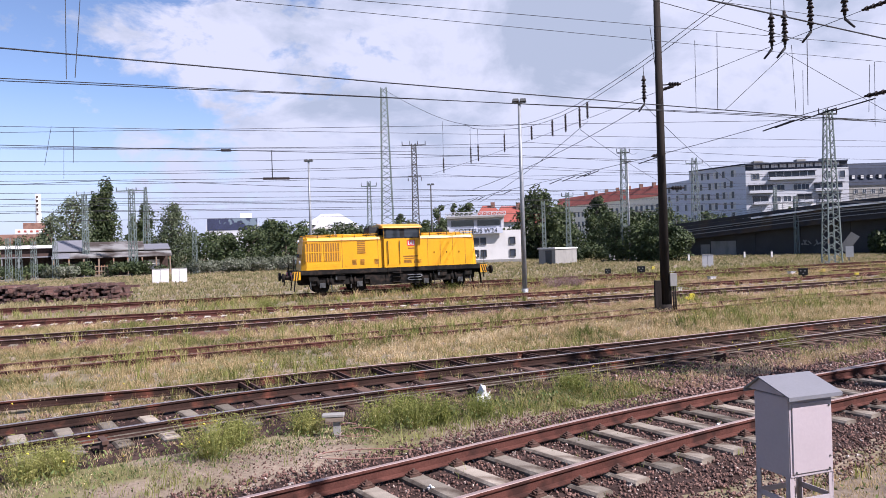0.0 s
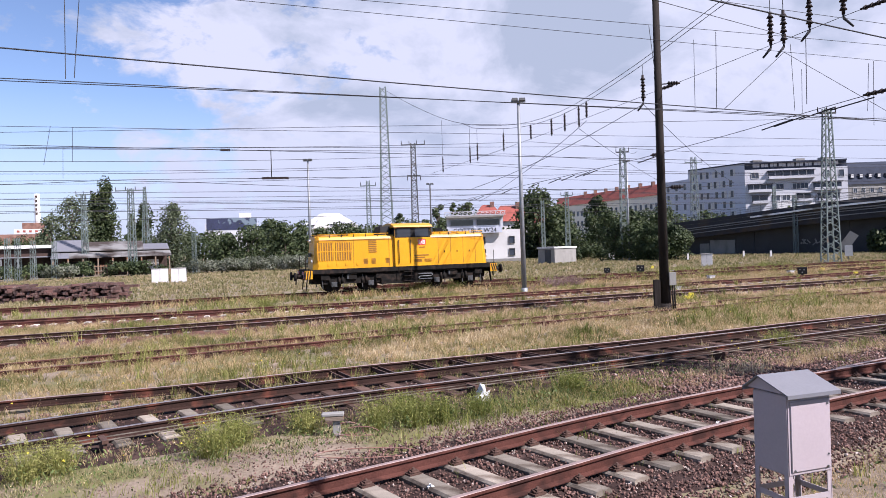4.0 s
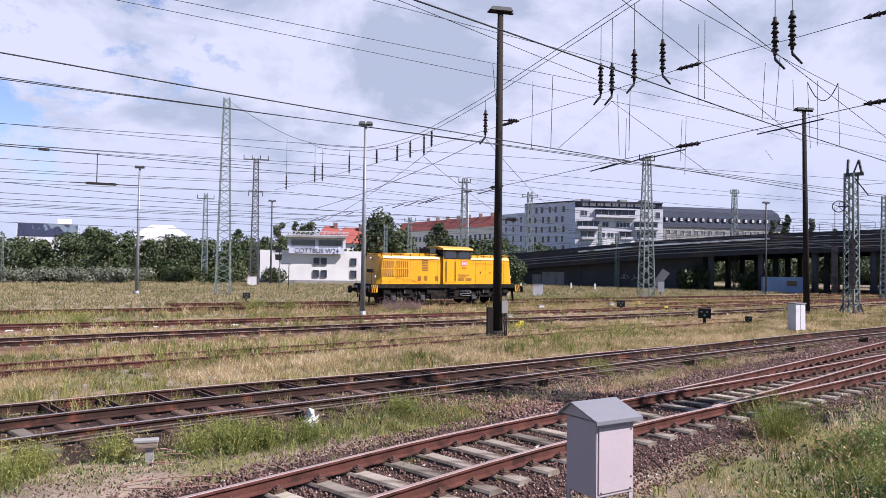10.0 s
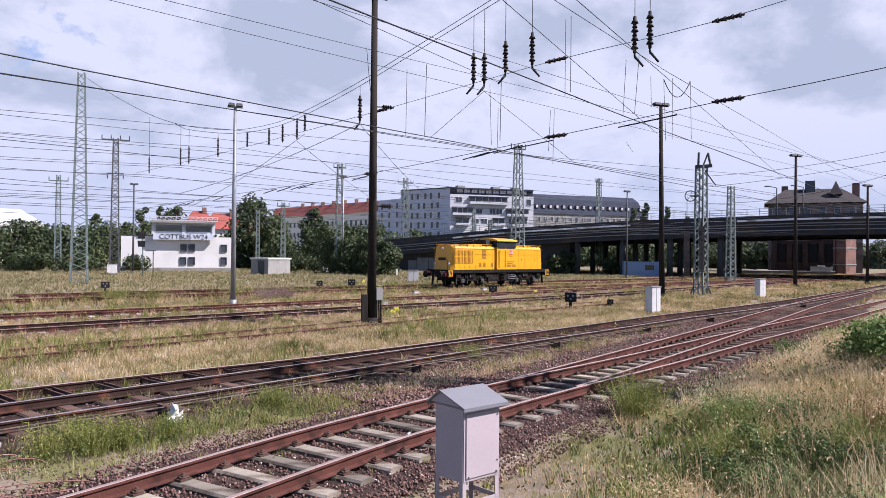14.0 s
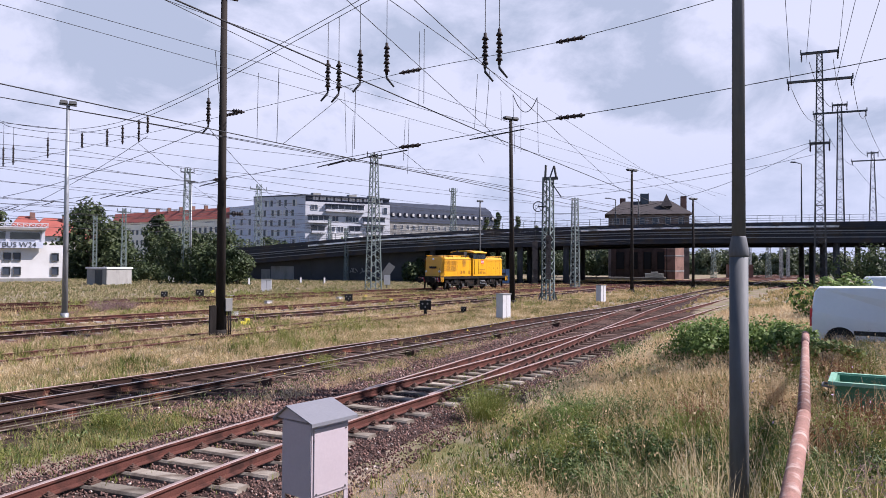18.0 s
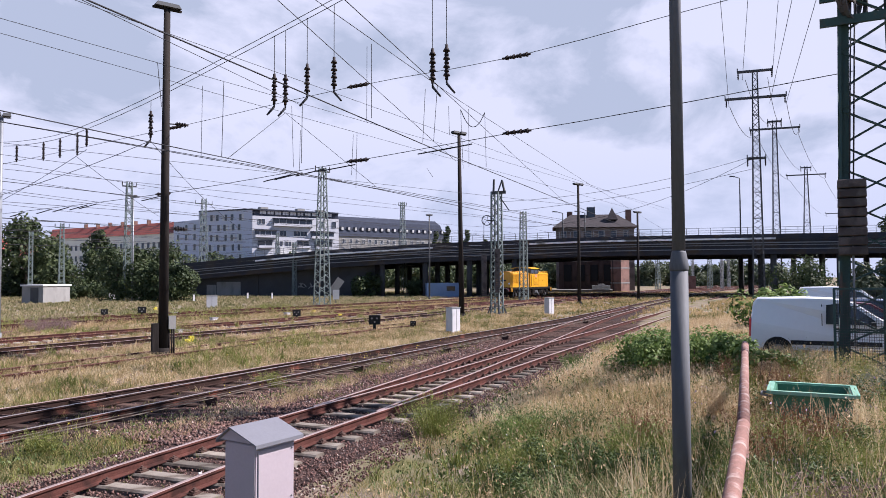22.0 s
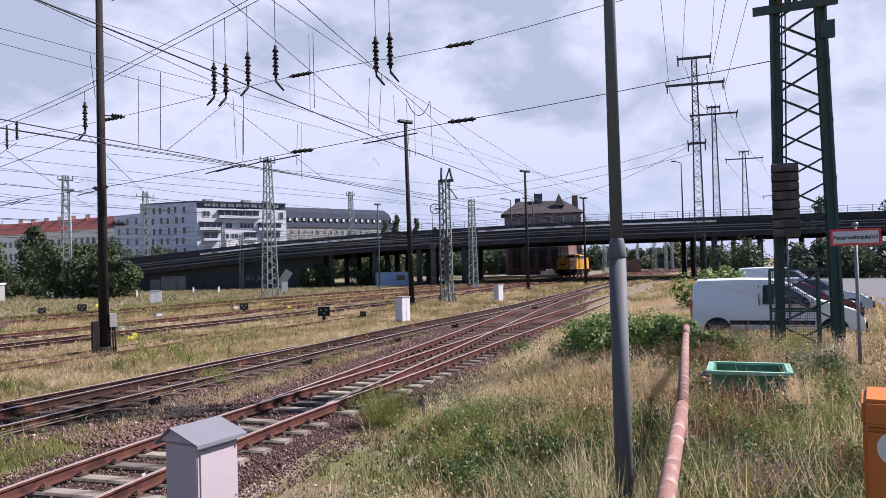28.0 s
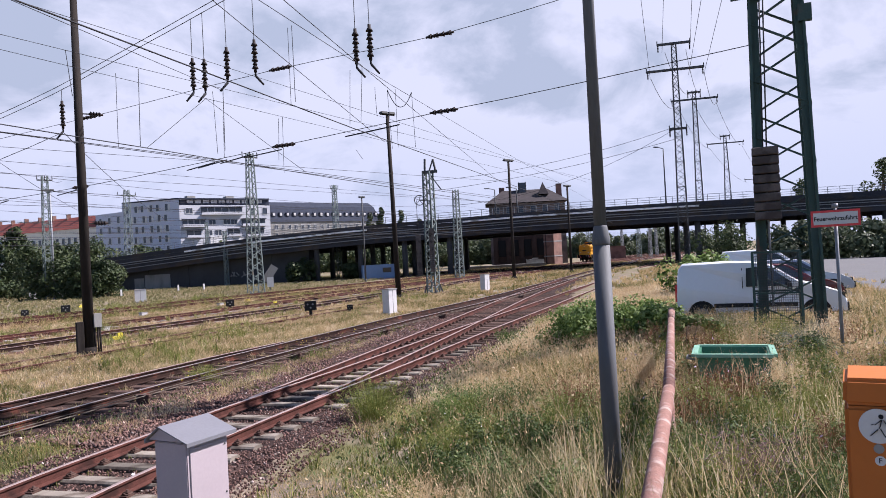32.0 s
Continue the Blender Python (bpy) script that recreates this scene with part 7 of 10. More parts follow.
# the big green mast at the end of the cross-span
gc = on_ground(PE(67.85, 20.0), -0.1)
H_BIG = 19.3 - gc.z
gm = thing("lattice_mast", "big dark green riveted lattice mast with tension weights", "mast", Matrix.Translation(gc) @ Matrix.Rotation(radians(-66), 4, "Z"), "lattice masts")
def gcorner(i, z):
    w = 0.72 - 0.0165 * z
    sx_, sy_ = ((-1, -1), (1, -1), (1, 1), (-1, 1))[i % 4]
    return Vector((sx_ * w, sy_ * w * 0.8, z))
for i in range(4):
    bm = bmesh.new()
    u = Vector((-1 if i in (0, 3) else 1, 0, 0))
    beam(bm, gcorner(i, 0), gcorner(i, H_BIG), 0.26, 0.06, up=(1, 0, 0))
    beam(bm, gcorner(i, 0) - u * 0.09, gcorner(i, H_BIG) - u * 0.09, 0.05, 0.2, up=(1, 0, 0))
    part("leg", bm, M["green"], gm)
nb = 27
for i in range(4):
    for j in range(nb):
        bm = bmesh.new()
        z0, z1 = 0.2 + (H_BIG - 0.3) * j / nb, 0.2 + (H_BIG - 0.3) * (j + 1) / nb
        p_, q_ = (i, i + 1) if (j + i) % 2 else (i + 1, i)
        beam(bm, gcorner(p_, z0), gcorner(q_, z1), 0.1, 0.04)
        part("brace", bm, M["green"], gm)
for z in (8.55, 9.15):
    bm = bmesh.new()
    beam(bm, (-1.0, -0.62, z), (0.85, -0.62, z), 0.1, 0.2)
    part("crossbeam", bm, M["green"], gm)
bm = bmesh.new()
block(bm, (0.62, -0.55, 7.9), (0.3, 0.16, 0.4))
part("wire_anchor", bm, M["green"], gm)
for k in range(2):
    bm = bmesh.new()
    n = 20
    for j in range(n):
        a0, a1 = 2 * math.pi * j / n, 2 * math.pi * (j + 1) / n
        beam(bm, (0.46 * math.cos(a0), 0.0, 0.46 * math.sin(a0)), (0.46 * math.cos(a1), 0.0, 0.46 * math.sin(a1)), 0.1, 0.05)
        if j % 5 == 0:
            beam(bm, (0, 0, 0), (0.46 * math.cos(a0), 0, 0.46 * math.sin(a0)), 0.05)
    o = part("tension_wheel", bm, M["mastdark"], gm)
    o.matrix_basis = pose(-0.25 - 0.12 * k, -0.5, 9.0 + 0.1 * k, 0, 0, 60)
for k in range(8):
    bm = bmesh.new()
    block(bm, (-0.42, -0.72, E(1.5, 20.4) - gc.z + 0.11 + k * 0.222), (0.6, 0.5, 0.195), top=0.97)
    bmesh.ops.bevel(bm, geom=bm.edges[:], offset=0.02, segments=1, affect="EDGES")
    part("weight", bm, M["weights"], gm, "stacked concrete tension weight")
for x in (-0.46, -0.38):
    bm = bmesh.new()
    rod(bm, (x, -0.72, E(6.2, 20.4) - gc.z), (x + 0.12, -0.55, 9.0), 0.018, seg=6)
    part("weight_cable", bm, M["wire"], gm)
bm = bmesh.new()
rod(bm, (-0.42, -0.72, 0.9), (-0.42, -0.72, E(6.4, 20.4) - gc.z), 0.025, seg=6)
part("guide_rod", bm, M["zinc"], gm)
# guard cage below the weights
cz0, cz1 = 0.25, E(-0.65, 20) - gc.z
for x, y in ((-0.83, -1.15), (0.2, -1.15), (0.2, -0.35), (-0.83, -0.35)):
    bm = bmesh.new()
    beam(bm, (x, y, 0), (x, y, cz1), 0.055)
    part("cage_post", bm, M["green"], gm)
for z in (cz0, 1.25, cz1):
    bm = bmesh.new()
    pts = [(-0.83, -1.15, z), (0.2, -1.15, z), (0.2, -0.35, z), (-0.83, -0.35, z)]
    for k in range(4):
        beam(bm, pts[k], pts[(k + 1) % 4], 0.04)
    part("cage_rail", bm, M["green"], gm)
bm = bmesh.new()
for k in range(22):
    x = -0.83 + 1.03 * (k + 0.5) / 22
    beam(bm, (x, -1.15, cz0), (x, -1.15, cz1), 0.009)
for k in range(14):
    y = -1.15 + 0.8 * (k + 0.5) / 14
    beam(bm, (0.2, y, cz0), (0.2, y, cz1), 0.009)
    beam(bm, (-0.83, y, cz0), (-0.83, y, cz1), 0.009)
for k in range(32):
    z = cz0 + (cz1 - cz0) * (k + 0.5) / 32
    beam(bm, (-0.83, -1.15, z), (0.2, -1.15, z), 0.009)
    beam(bm, (0.2, -1.15, z), (0.2, -0.35, z), 0.009)
part("wire_mesh", bm, M["mastdark"], gm)

# ---- cars ----
def car(name, label, base, heading, length, width, height, paint, van=False, group="parked cars"):
    """Body drawn from a side outline; nose towards +x."""
    ob = thing(name, label, "van" if van else "car", Matrix.Translation(base) @ Matrix.Rotation(radians(90 - heading), 4, "Z"), group)
    Lh, hh = length / 2, height
    if van:
        low = [(-Lh, 0.35), (-Lh, 0.95), (-Lh + 0.03, hh * 0.62)]
        upper = [(-Lh + 0.10, hh - 0.16), (-Lh + 0.2, hh - 0.03), (-Lh + 1.4, hh), (-0.1, hh - 0.02), (0.38, hh - 0.13), (1.05, hh * 0.66)]
        nose = [(1.5, hh * 0.6), (Lh - 0.22, hh * 0.5), (Lh - 0.02, hh * 0.37), (Lh, 0.35)]
    else:
        low = [(-Lh, 0.32), (-Lh + 0.02, 0.75), (-Lh + 0.08, hh * 0.62)]
        upper = [(-Lh + 0.35, hh - 0.14), (-Lh + 0.6, hh - 0.03), (-0.3, hh), (0.2, hh - 0.04), (0.95, hh * 0.66)]
        nose = [(Lh - 0.45, hh * 0.56), (Lh - 0.1, hh * 0.45), (Lh, hh * 0.33), (Lh - 0.02, 0.32)]
    prof = low + upper + nose
    bm = bmesh.new()
    rings = []
    for f_, yy in ((0.94, -1), (1.0, -0.92), (1.0, 0.92), (0.94, 1)):
        ring = []
        for x, z in prof:
            tuck = 0.0 if z < hh * 0.6 else 0.13 * (z - hh * 0.6) / (hh * 0.4)
            ring.append(bm.verts.new((x * (0.985 if abs(yy) == 1 else 1), yy * (width / 2 - tuck), z * (1 if z < hh * 0.8 else (0.985 if abs(yy) == 1 else 1)))))
        rings.append(ring)
    n = len(prof)
    for r0, r1 in zip(rings, rings[1:]):
        for k in range(n):
            f = bm.faces.new((r0[k], r0[(k + 1) % n], r1[(k + 1) % n], r1[k]))
            f.smooth = True
    bm.faces.new(rings[0])
    bm.faces.new(rings[-1][::-1])
    bmesh.ops.recalc_face_normals(bm, faces=bm.faces)
    body = part("body", bm, paint, ob)
    def side(name, pts, mat, off):
        for sgn in (-1, 1):
            bm = bmesh.new()
            def at(x, z, o):
                tuck = 0.0 if z < hh * 0.6 else 0.13 * (z - hh * 0.6) / (hh * 0.4)
                return (x, sgn * (width / 2 - tuck + o), z)
            a = [bm.verts.new(at(x, z, off)) for x, z in pts]
            b = [bm.verts.new(at(x, z, off - 0.03)) for x, z in pts]
            bm.faces.new(a)
            for k in range(len(pts)):
                bm.faces.new((a[k], a[(k + 1) % len(pts)], b[(k + 1) % len(pts)], b[k]))
            bmesh.ops.recalc_face_normals(bm, faces=bm.faces)
            part(name, bm, mat, ob)
    if van:
        side("side_window", [(-0.32, hh * 0.6), (-0.3, hh * 0.89), (-0.05, hh * 0.91), (0.34, hh * 0.88), (0.86, hh * 0.66), (0.8, hh * 0.6)], M["carglass"], 0.006)
        side("rubbing_strip", [(-1.2, 0.5), (-1.2, 0.62), (1.0, 0.62), (1.0, 0.5)], M["tyre"], 0.02)
        side("door_seam", [(-0.42, 0.45), (-0.42, hh * 0.9), (-0.4, hh * 0.9), (-0.4, 0.45)], M["tyre"], 0.004)
    else:
        side("side_window", [(-Lh + 0.5, hh * 0.66), (-Lh + 0.68, hh * 0.92), (0.1, hh * 0.94), (0.72, hh * 0.67)], M["carglass"], 0.006)
    bm = bmesh.new()
    x0, x1 = (0.42, 1.03) if van else (0.24, 0.92)
    za, zb = (hh - 0.15, hh * 0.67) if van else (hh - 0.06, hh * 0.68)
    quad(bm, (x0 + 0.015, -width / 2 + 0.2, za + 0.012), (x1 + 0.015, -width / 2 + 0.12, zb + 0.012), (x1 + 0.015, width / 2 - 0.12, zb + 0.012), (x0 + 0.015, width / 2 - 0.2, za + 0.012))
    part("windscreen", bm, M["carglass"], ob)
    for x in (-Lh + 0.72, Lh - 0.78):
        for y in (-1, 1):
            bm = bmesh.new()
            rod(bm, (0, y * (width / 2 - 0.19), 0), (0, y * (width / 2 + 0.01), 0), 0.31, seg=20)
            w = part("wheel", bm, M["tyre"], ob)
            w.location = (x, 0, 0.31)
            bm = bmesh.new()
            rod(bm, (0, y * (width / 2 + 0.005), 0), (0, y * (width / 2 + 0.02), 0), 0.19, seg=16)
            part("rim", bm, M["zinc"], w)
            bm = bmesh.new()
            rod(bm, (x, y * (width / 2 - 0.01), 0.33), (x, y * (width / 2 + 0.003), 0.33), 0.38, seg=20)
            part("wheel_arch", bm, M["black"], ob)
    for y in (-1, 1):
        bm = bmesh.new()
        block(bm, (-Lh + 0.02, y * (width / 2 - 0.07), 0.95), (0.06, 0.14, 0.5))
        part("tail_light", bm, M["red"], ob)
        bm = bmesh.new()
        block(bm, (Lh - 0.14, y * (width / 2 - 0.2), hh * 0.42), (0.16, 0.34, 0.18))
        part("headlight", bm, M["carglass"], ob)
        bm = bmesh.new()
        block(bm, (0.8 if van else 0.7, y * (width / 2 + 0.1), hh * 0.6), (0.12, 0.2, 0.16))
        part("wing_mirror", bm, M["tyre"] if van else paint, ob)
    bm = bmesh.new()
    block(bm, (-Lh + 0.02, 0, 0.48), (0.12, width * 0.96, 0.24))
    part("bumper", bm, M["tyre"], ob)
    bm = bmesh.new()
    block(bm, (Lh - 0.04, 0, 0.45), (0.14, width * 0.94, 0.26))
    part("bumper", bm, M["tyre"], ob)
    return ob


def parked(az, d, dz=0.0):
    p = PE(az, d)
    return Vector((p.x, p.y, gz(p.x, p.y) + dz))


car("delivery_van", "small white panel van parked behind the grass bank", parked(65.6, 23.4), 152, 4.5, 1.84, 1.8, M["carpaint"], True)
car("hatchback", "white hatchback parked behind the van", parked(66.1, 26.8), 150, 4.2, 1.75, 1.52, M["carpaint"])
car("hatchback", "dark red hatchback parked in the row", parked(67.2, 30.5), 150, 4.1, 1.72, 1.5, M["carred"])
car("delivery_van", "white panel van at the far end of the row", parked(66.5, 38.0), 150, 4.3, 1.8, 1.95, M["carpaint"], True)
car("hatchback", "silver-blue hatchback parked in the row", parked(68.2, 34.0), 150, 4.1, 1.72, 1.55, M["carblue"])
# asphalt of the car park
bm = bmesh.new()
ring_in = [P(az, 23.5 + 0.1 * (az - 60)) for az in range(62, 112, 4)]
ring_out = [P(az, 120) for az in range(62, 112, 4)]
for k in range(len(ring_in) - 1):
    for j in range(14):
        t0, t1 = (j / 14) ** 2, ((j + 1) / 14) ** 2
        vs = []
        for r_, t_ in ((k, t0), (k, t1), (k + 1, t1), (k + 1, t0)):
            c = ring_in[r_].lerp(ring_out[r_], t_)
            vs.append(bm.verts.new((c.x, c.y, gz(c.x, c.y) + 0.035)))
        bm.faces.new(vs[::-1])
bmesh.ops.remove_doubles(bm, verts=bm.verts, dist=0.001)
bmesh.ops.recalc_face_normals(bm, faces=bm.faces)
tagged(part("car_park", bm, M["asphalt"]), "grey worn asphalt of the car park", "pavement", kind="structure")

# ---- yard furniture ----
def white_cabinet(az, d, w, dp, h, rz, label, foot=True):
    c = (PM if az > 0 else P)(az, d, -0.28)
    ob = thing("signal_cabinet", label, "cabinet", Matrix.Translation(c) @ Matrix.Rotation(radians(rz), 4, "Z"), "white signal cabinets")
    bm = bmesh.new()
    block(bm, (0, 0, 0.08 + h / 2), (w, dp, h))
    bmesh.ops.bevel(bm, geom=bm.edges[:], offset=0.015, segments=1, affect="EDGES")
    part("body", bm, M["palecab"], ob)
    bm = bmesh.new()
    block(bm, (0, 0, h + 0.1), (w + 0.06, dp + 0.06, 0.05))
    part("cap", bm, M["concrete"], ob)
    bm = bmesh.new()
    block(bm, (0, 0, 0.05), (w + 0.12, dp + 0.12, 0.14))
    part("plinth", bm, M["concrete"], ob)
    bm = bmesh.new()
    block(bm, (0, -dp / 2 - 0.004, 0.1 + h / 2), (0.02, 0.006, h * 0.9))
    part("door_gap", bm, M["mastdark"], ob)
    return ob


white_cabinet(38.34, 39.5, 0.62, 0.5, 1.3, 8, "white concrete signal cabinet beside the track")
white_cabinet(45.8, 58.4, 0.6, 0.5, 1.3, 5, "white concrete signal cabinet between the tracks")
white_cabinet(-21.3, 80.5, 1.6, 0.7, 1.45, 20, "wide white cabinet in the dry grass")
white_cabinet(-20.0, 80.5, 1.5, 0.7, 1.45, 20, "wide white cabinet beside its twin")
white_cabinet(19.88, 77.3, 1.05, 0.7, 1.2, -20, "white cabinet near a lattice mast")
white_cabinet(13.07, 109, 1.0, 0.7, 1.1, -14, "small pale cabinet by the far masts")
white_cabinet(14.86, 111, 1.3, 0.7, 1.1, -14, "small pale cabinet by the far masts")
white_cabinet(-2.2, 105, 1.2, 0.8, 1.2, 0, "white cabinet at the foot of a mast")
# tilted reader board with a white box
tb = thing("tilted_board", "tilted pale panel on a post beside a white box", "panel", Matrix.Translation(PM(29.1, 84, -0.3)) @ Matrix.Rotation(radians(-28), 4, "Z"))
bm = bmesh.new()
rod(bm, (0, 0, 0), (0, 0, 2.3), 0.07, seg=8)
part("post", bm, M["zinc"], tb)
bm = bmesh.new()
beam(bm, (-0.55, -0.1, 1.25), (0.6, -0.1, 2.9), 0.9, 0.08, up=(0, 1, 0))
part("panel", bm, M["concrete"], tb)
bm = bmesh.new()
block(bm, (0.05, 0.1, 1.15), (0.7, 0.5, 1.1))
part("box", bm, M["white"], tb)
# dwarf signals and point machines
def dwarf(az, d, label, s=1.0):
    ob = thing("dwarf_signal", label, "signal", Matrix.Translation(PM(az, d, -0.28)) @ Matrix.Rotation(radians(-az), 4, "Z"), "dwarf signals")
    bm = bmesh.new()
    block(bm, (0, 0, 0.62 * s), (0.62 * s, 0.3, 0.5 * s))
    part("case", bm, M["black"], ob)
    bm = bmesh.new()
    rod(bm, (0, 0, 0), (0, 0, 0.42 * s), 0.09 * s, seg=8)
    part("post", bm, M["black"], ob)
    bm = bmesh.new()
    block(bm, (0, 0.05, 0.06), (0.5 * s, 0.4, 0.14))
    part("foot", bm, M["clip"], ob)
    for x, z in ((-0.15, 0.7), (0.12, 0.7), (0.0, 0.52)):
        bm = bmesh.new()
        rod(bm, (x * s, -0.15, z * s), (x * s, -0.18, z * s), 0.05 * s, seg=8)
        part("lens", bm, M["concrete"], ob)


dwarf(32.2, 41.4, "black dwarf signal with white lenses", 1.05)
dwarf(26.17, 52.4, "black dwarf signal beside the rails", 0.9)
dwarf(15.06, 60.2, "low black point lantern")
dwarf(12.58, 61.1, "low black point lantern", 0.8)
dwarf(35.2, 43.0, "small dark point lever in the grass", 0.55)
dwarf(-2.7, 58.0, "low pale track marker", 0.9)
# low pale point boxes beside the sidings
for x_, y_, r_ in ((18.2, 49.4, 20), (25.4, 53.1, 24), (18.6, 59.5, 12), (12.7, 39.7, 30)):
    pb = thing("point_box", "low pale concrete box beside a set of points", "box", Matrix.Translation(on_ground((x_, y_), -0.02)) @ Matrix.Rotation(radians(r_), 4, "Z"), "point boxes")
    bm = bmesh.new()
    block(bm, (0, 0, 0.14), (0.5, 0.34, 0.28), top=0.9)
    bmesh.ops.bevel(bm, geom=bm.edges[:], offset=0.02, segments=1, affect="EDGES")
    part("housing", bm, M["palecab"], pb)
    bm = bmesh.new()
    block(bm, (0, 0, 0.3), (0.54, 0.38, 0.05))
    part("cover", bm, M["concrete"], pb, "grey cover slab")
# white marker pegs in the grass before the abutment
for x_, y_ in ((31.4, 93.0), (40.0, 96.5), (42.8, 94.7)):
    pg = thing("marker_peg", "short white marker peg standing in the grass", "peg", Matrix.Translation(on_ground((x_, y_), -0.05)), "marker pegs")
    bm = bmesh.new()
    block(bm, (0, 0, 0.5), (0.22, 0.2, 1.0), top=0.9)
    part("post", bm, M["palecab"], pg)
    bm = bmesh.new()
    block(bm, (0, 0, 1.04), (0.24, 0.22, 0.08), top=0.6)
    part("cap", bm, M["mastdark"], pg, "dark cap")
# wooden trestle stub in the weeds
wd = thing("wooden_trestle", "weathered wooden plank on a short post among weeds", "post", Matrix.Translation(P(-9.0, 11.35, -0.26)) @ Matrix.Rotation(radians(4), 4, "Z"))
bm = bmesh.new()
block(bm, (0, 0, 0.34), (0.34, 0.16, 0.045))
bmesh.ops.bevel(bm, geom=bm.edges[:], offset=0.008, segments=1, affect="EDGES")
part("cap_plank", bm, M["concrete"], wd, "grey weathered cap plank")
bm = bmesh.new()
block(bm, (0.02, -0.02, 0.285), (0.28, 0.1, 0.07))
part("rail_plank", bm, M["wood"], wd)
bm = bmesh.new()
block(bm, (0.05, 0.02, 0.12), (0.11, 0.09, 0.3))
part("post", bm, M["concrete"], wd)
# crumpled white litter
bm = bmesh.new()
bmesh.ops.create_icosphere(bm, subdivisions=3, radius=0.2)
for v in bm.verts:
    k = 0.55 + 0.9 * noise.noise(v.co * 9.0) + (0.8 if v.co.z > 0.05 and abs(v.co.x + 0.04) < 0.06 else 0)
    v.co *= max(0.3, k)
    v.co.z = v.co.z * 0.9 + 0.05
lt = part("litter", bm, M["white"])
lt.location = (0.66, 13.05, -0.2)
tagged(lt, "crumpled white plastic sheet lying in the weeds", "litter")
for k, (s_, n_, sz) in enumerate(((9.3, 6.9, 0.05), (14.5, 4.9, 0.06), (4.4, 7.2, 0.05))):
    bm = bmesh.new()
    bmesh.ops.create_icosphere(bm, subdivisions=2, radius=sz)
    for v in bm.verts:
        v.co *= 0.6 + 0.8 * noise.noise(v.co * 30 + Vector((k, 0, 0)))
    o = part("litter", bm, M["white"])
    o.location = SN(s_, n_, -0.17)
    tagged(o, "small crumpled white paper scrap on the ballast", "litter")
# yellow point markers
for az, d in ((18.6, 36.0), (29.5, 55), (27.5, 62), (16.0, 74)):
    bm = bmesh.new()
    block(bm, (0, 0, 0.1), (0.5, 0.25, 0.16), top=0.8)
    block(bm, (0.12, 0, 0.24), (0.2, 0.2, 0.16))
    o = part("point_box", bm, M["yellowflower"])
    o.location = P(az, d, -0.26)
    tagged(o, "small yellow painted point box in the grass", "box", "yellow point boxes")
# stack of old sleepers and rubble on the left
pile = thing("sleeper_stack", "long low stack of reddish-brown old timber sleepers", "stack")
pm = bmesh.new()
block(pm, (0, 0, 0), (2.5, 0.25, 0.16))
TIM = mesh_of(pm, "timber", material("old_tarred_timber", (0.085, 0.043, 0.036), 0.9, vary=0.6, scale=5.0, fine=40.0, second=(0.2, 0.16, 0.14), mask=(0.56, 0.7), random_by="object"))
pA, pB = P(-36, 62.5), P(-23.9, 54.5)
ph = math.atan2((pB - pA).y, (pB - pA).x)
for layer in range(7):
    nrow = 40
    for k in range(nrow):
        c = pA.lerp(pB, (k + 0.5 + rng.uniform(-0.1, 0.1)) / nrow)
        if rng.random() < (0.95 if layer < 6 else 0.55):
            share("timber", TIM, pile, pose(c.x + rng.uniform(-0.1, 0.1), c.y + rng.uniform(-0.3, 0.3) + 0.05 * layer, -0.2 + layer * 0.165, rng.uniform(-3, 3), rng.uniform(-2, 2), math.degrees(ph) + (90 if rng.random() < 0.9 else 0) + rng.uniform(-7, 7)))
# pallet stack
pl = thing("pallet_stack", "upright wooden pallets leaning by the shrubs", "pallet", Matrix.Translation(P(-25.2, 118, -0.25)) @ Matrix.Rotation(radians(20), 4, "Z"))
for k in range(5):
    bm = bmesh.new()
    block(bm, (-0.8 + 0.4 * k, 0, 0.9), (0.12, 0.12, 1.8))
    part("slat", bm, M["wood"], pl)
for z in (0.3, 0.9, 1.6):
    bm = bmesh.new()
    block(bm, (0, -0.08, z), (1.9, 0.08, 0.14))
    part("crosspiece", bm, M["wood"], pl)
# orange cable loops in the ballast
for az_, d_, r0, tall in ((-7.9, 11.3, 0.2, 0.16), (-7.0, 11.2, 0.26, 0.1), (-6.4, 10.1, 0.62, 0.03)):
    c0 = P(az_, d_)
    bm = bmesh.new()
    pts = [Vector((c0.x + r0 * math.cos(a_) * 1.2, c0.y + 0.3 * r0 * math.sin(a_), -0.22 + tall * max(0, math.sin(a_)))) for a_ in (k * 2 * math.pi / 22 for k in range(20))]
    for a_, b_ in zip(pts, pts[1:]):
        rod(bm, a_, b_, 0.009, seg=6, caps=False)
    tagged(part("cable", bm, M["pipe"]), "thin orange cable looped over the ballast", "cable", "cables on the ballast")

# ---- overhead wires ----
def wire(pts, r, label="thin dark overhead wire above the tracks", group="overhead wires", name="overhead_wire"):
    bm = bmesh.new()
    ring = None
    for i, p in enumerate(pts):
        d = (pts[min(i + 1, len(pts) - 1)] - pts[max(i - 1, 0)]).normalized()
        a = d.cross(Vector((0, 0, 1)))
        a = a.normalized() if a.length > 0.01 else Vector((1, 0, 0))
        b = a.cross(d)
        cur = [bm.verts.new(p + (a * math.cos(t) + b * math.sin(t)) * r) for t in (0.4, 1.97, 3.54, 5.11)]
        if ring:
            for k in range(4):
                bm.faces.new((ring[k], ring[(k + 1) % 4], cur[(k + 1) % 4], cur[k])).smooth = True
        ring = cur
    return tagged(part(name, bm, M["wire"]), label, "wire", group)


def sagged(p, q, sag, n=14):
    return [p.lerp(q, k / n) - Vector((0, 0, 4 * sag * (k / n) * (1 - k / n))) for k in range(n + 1)]


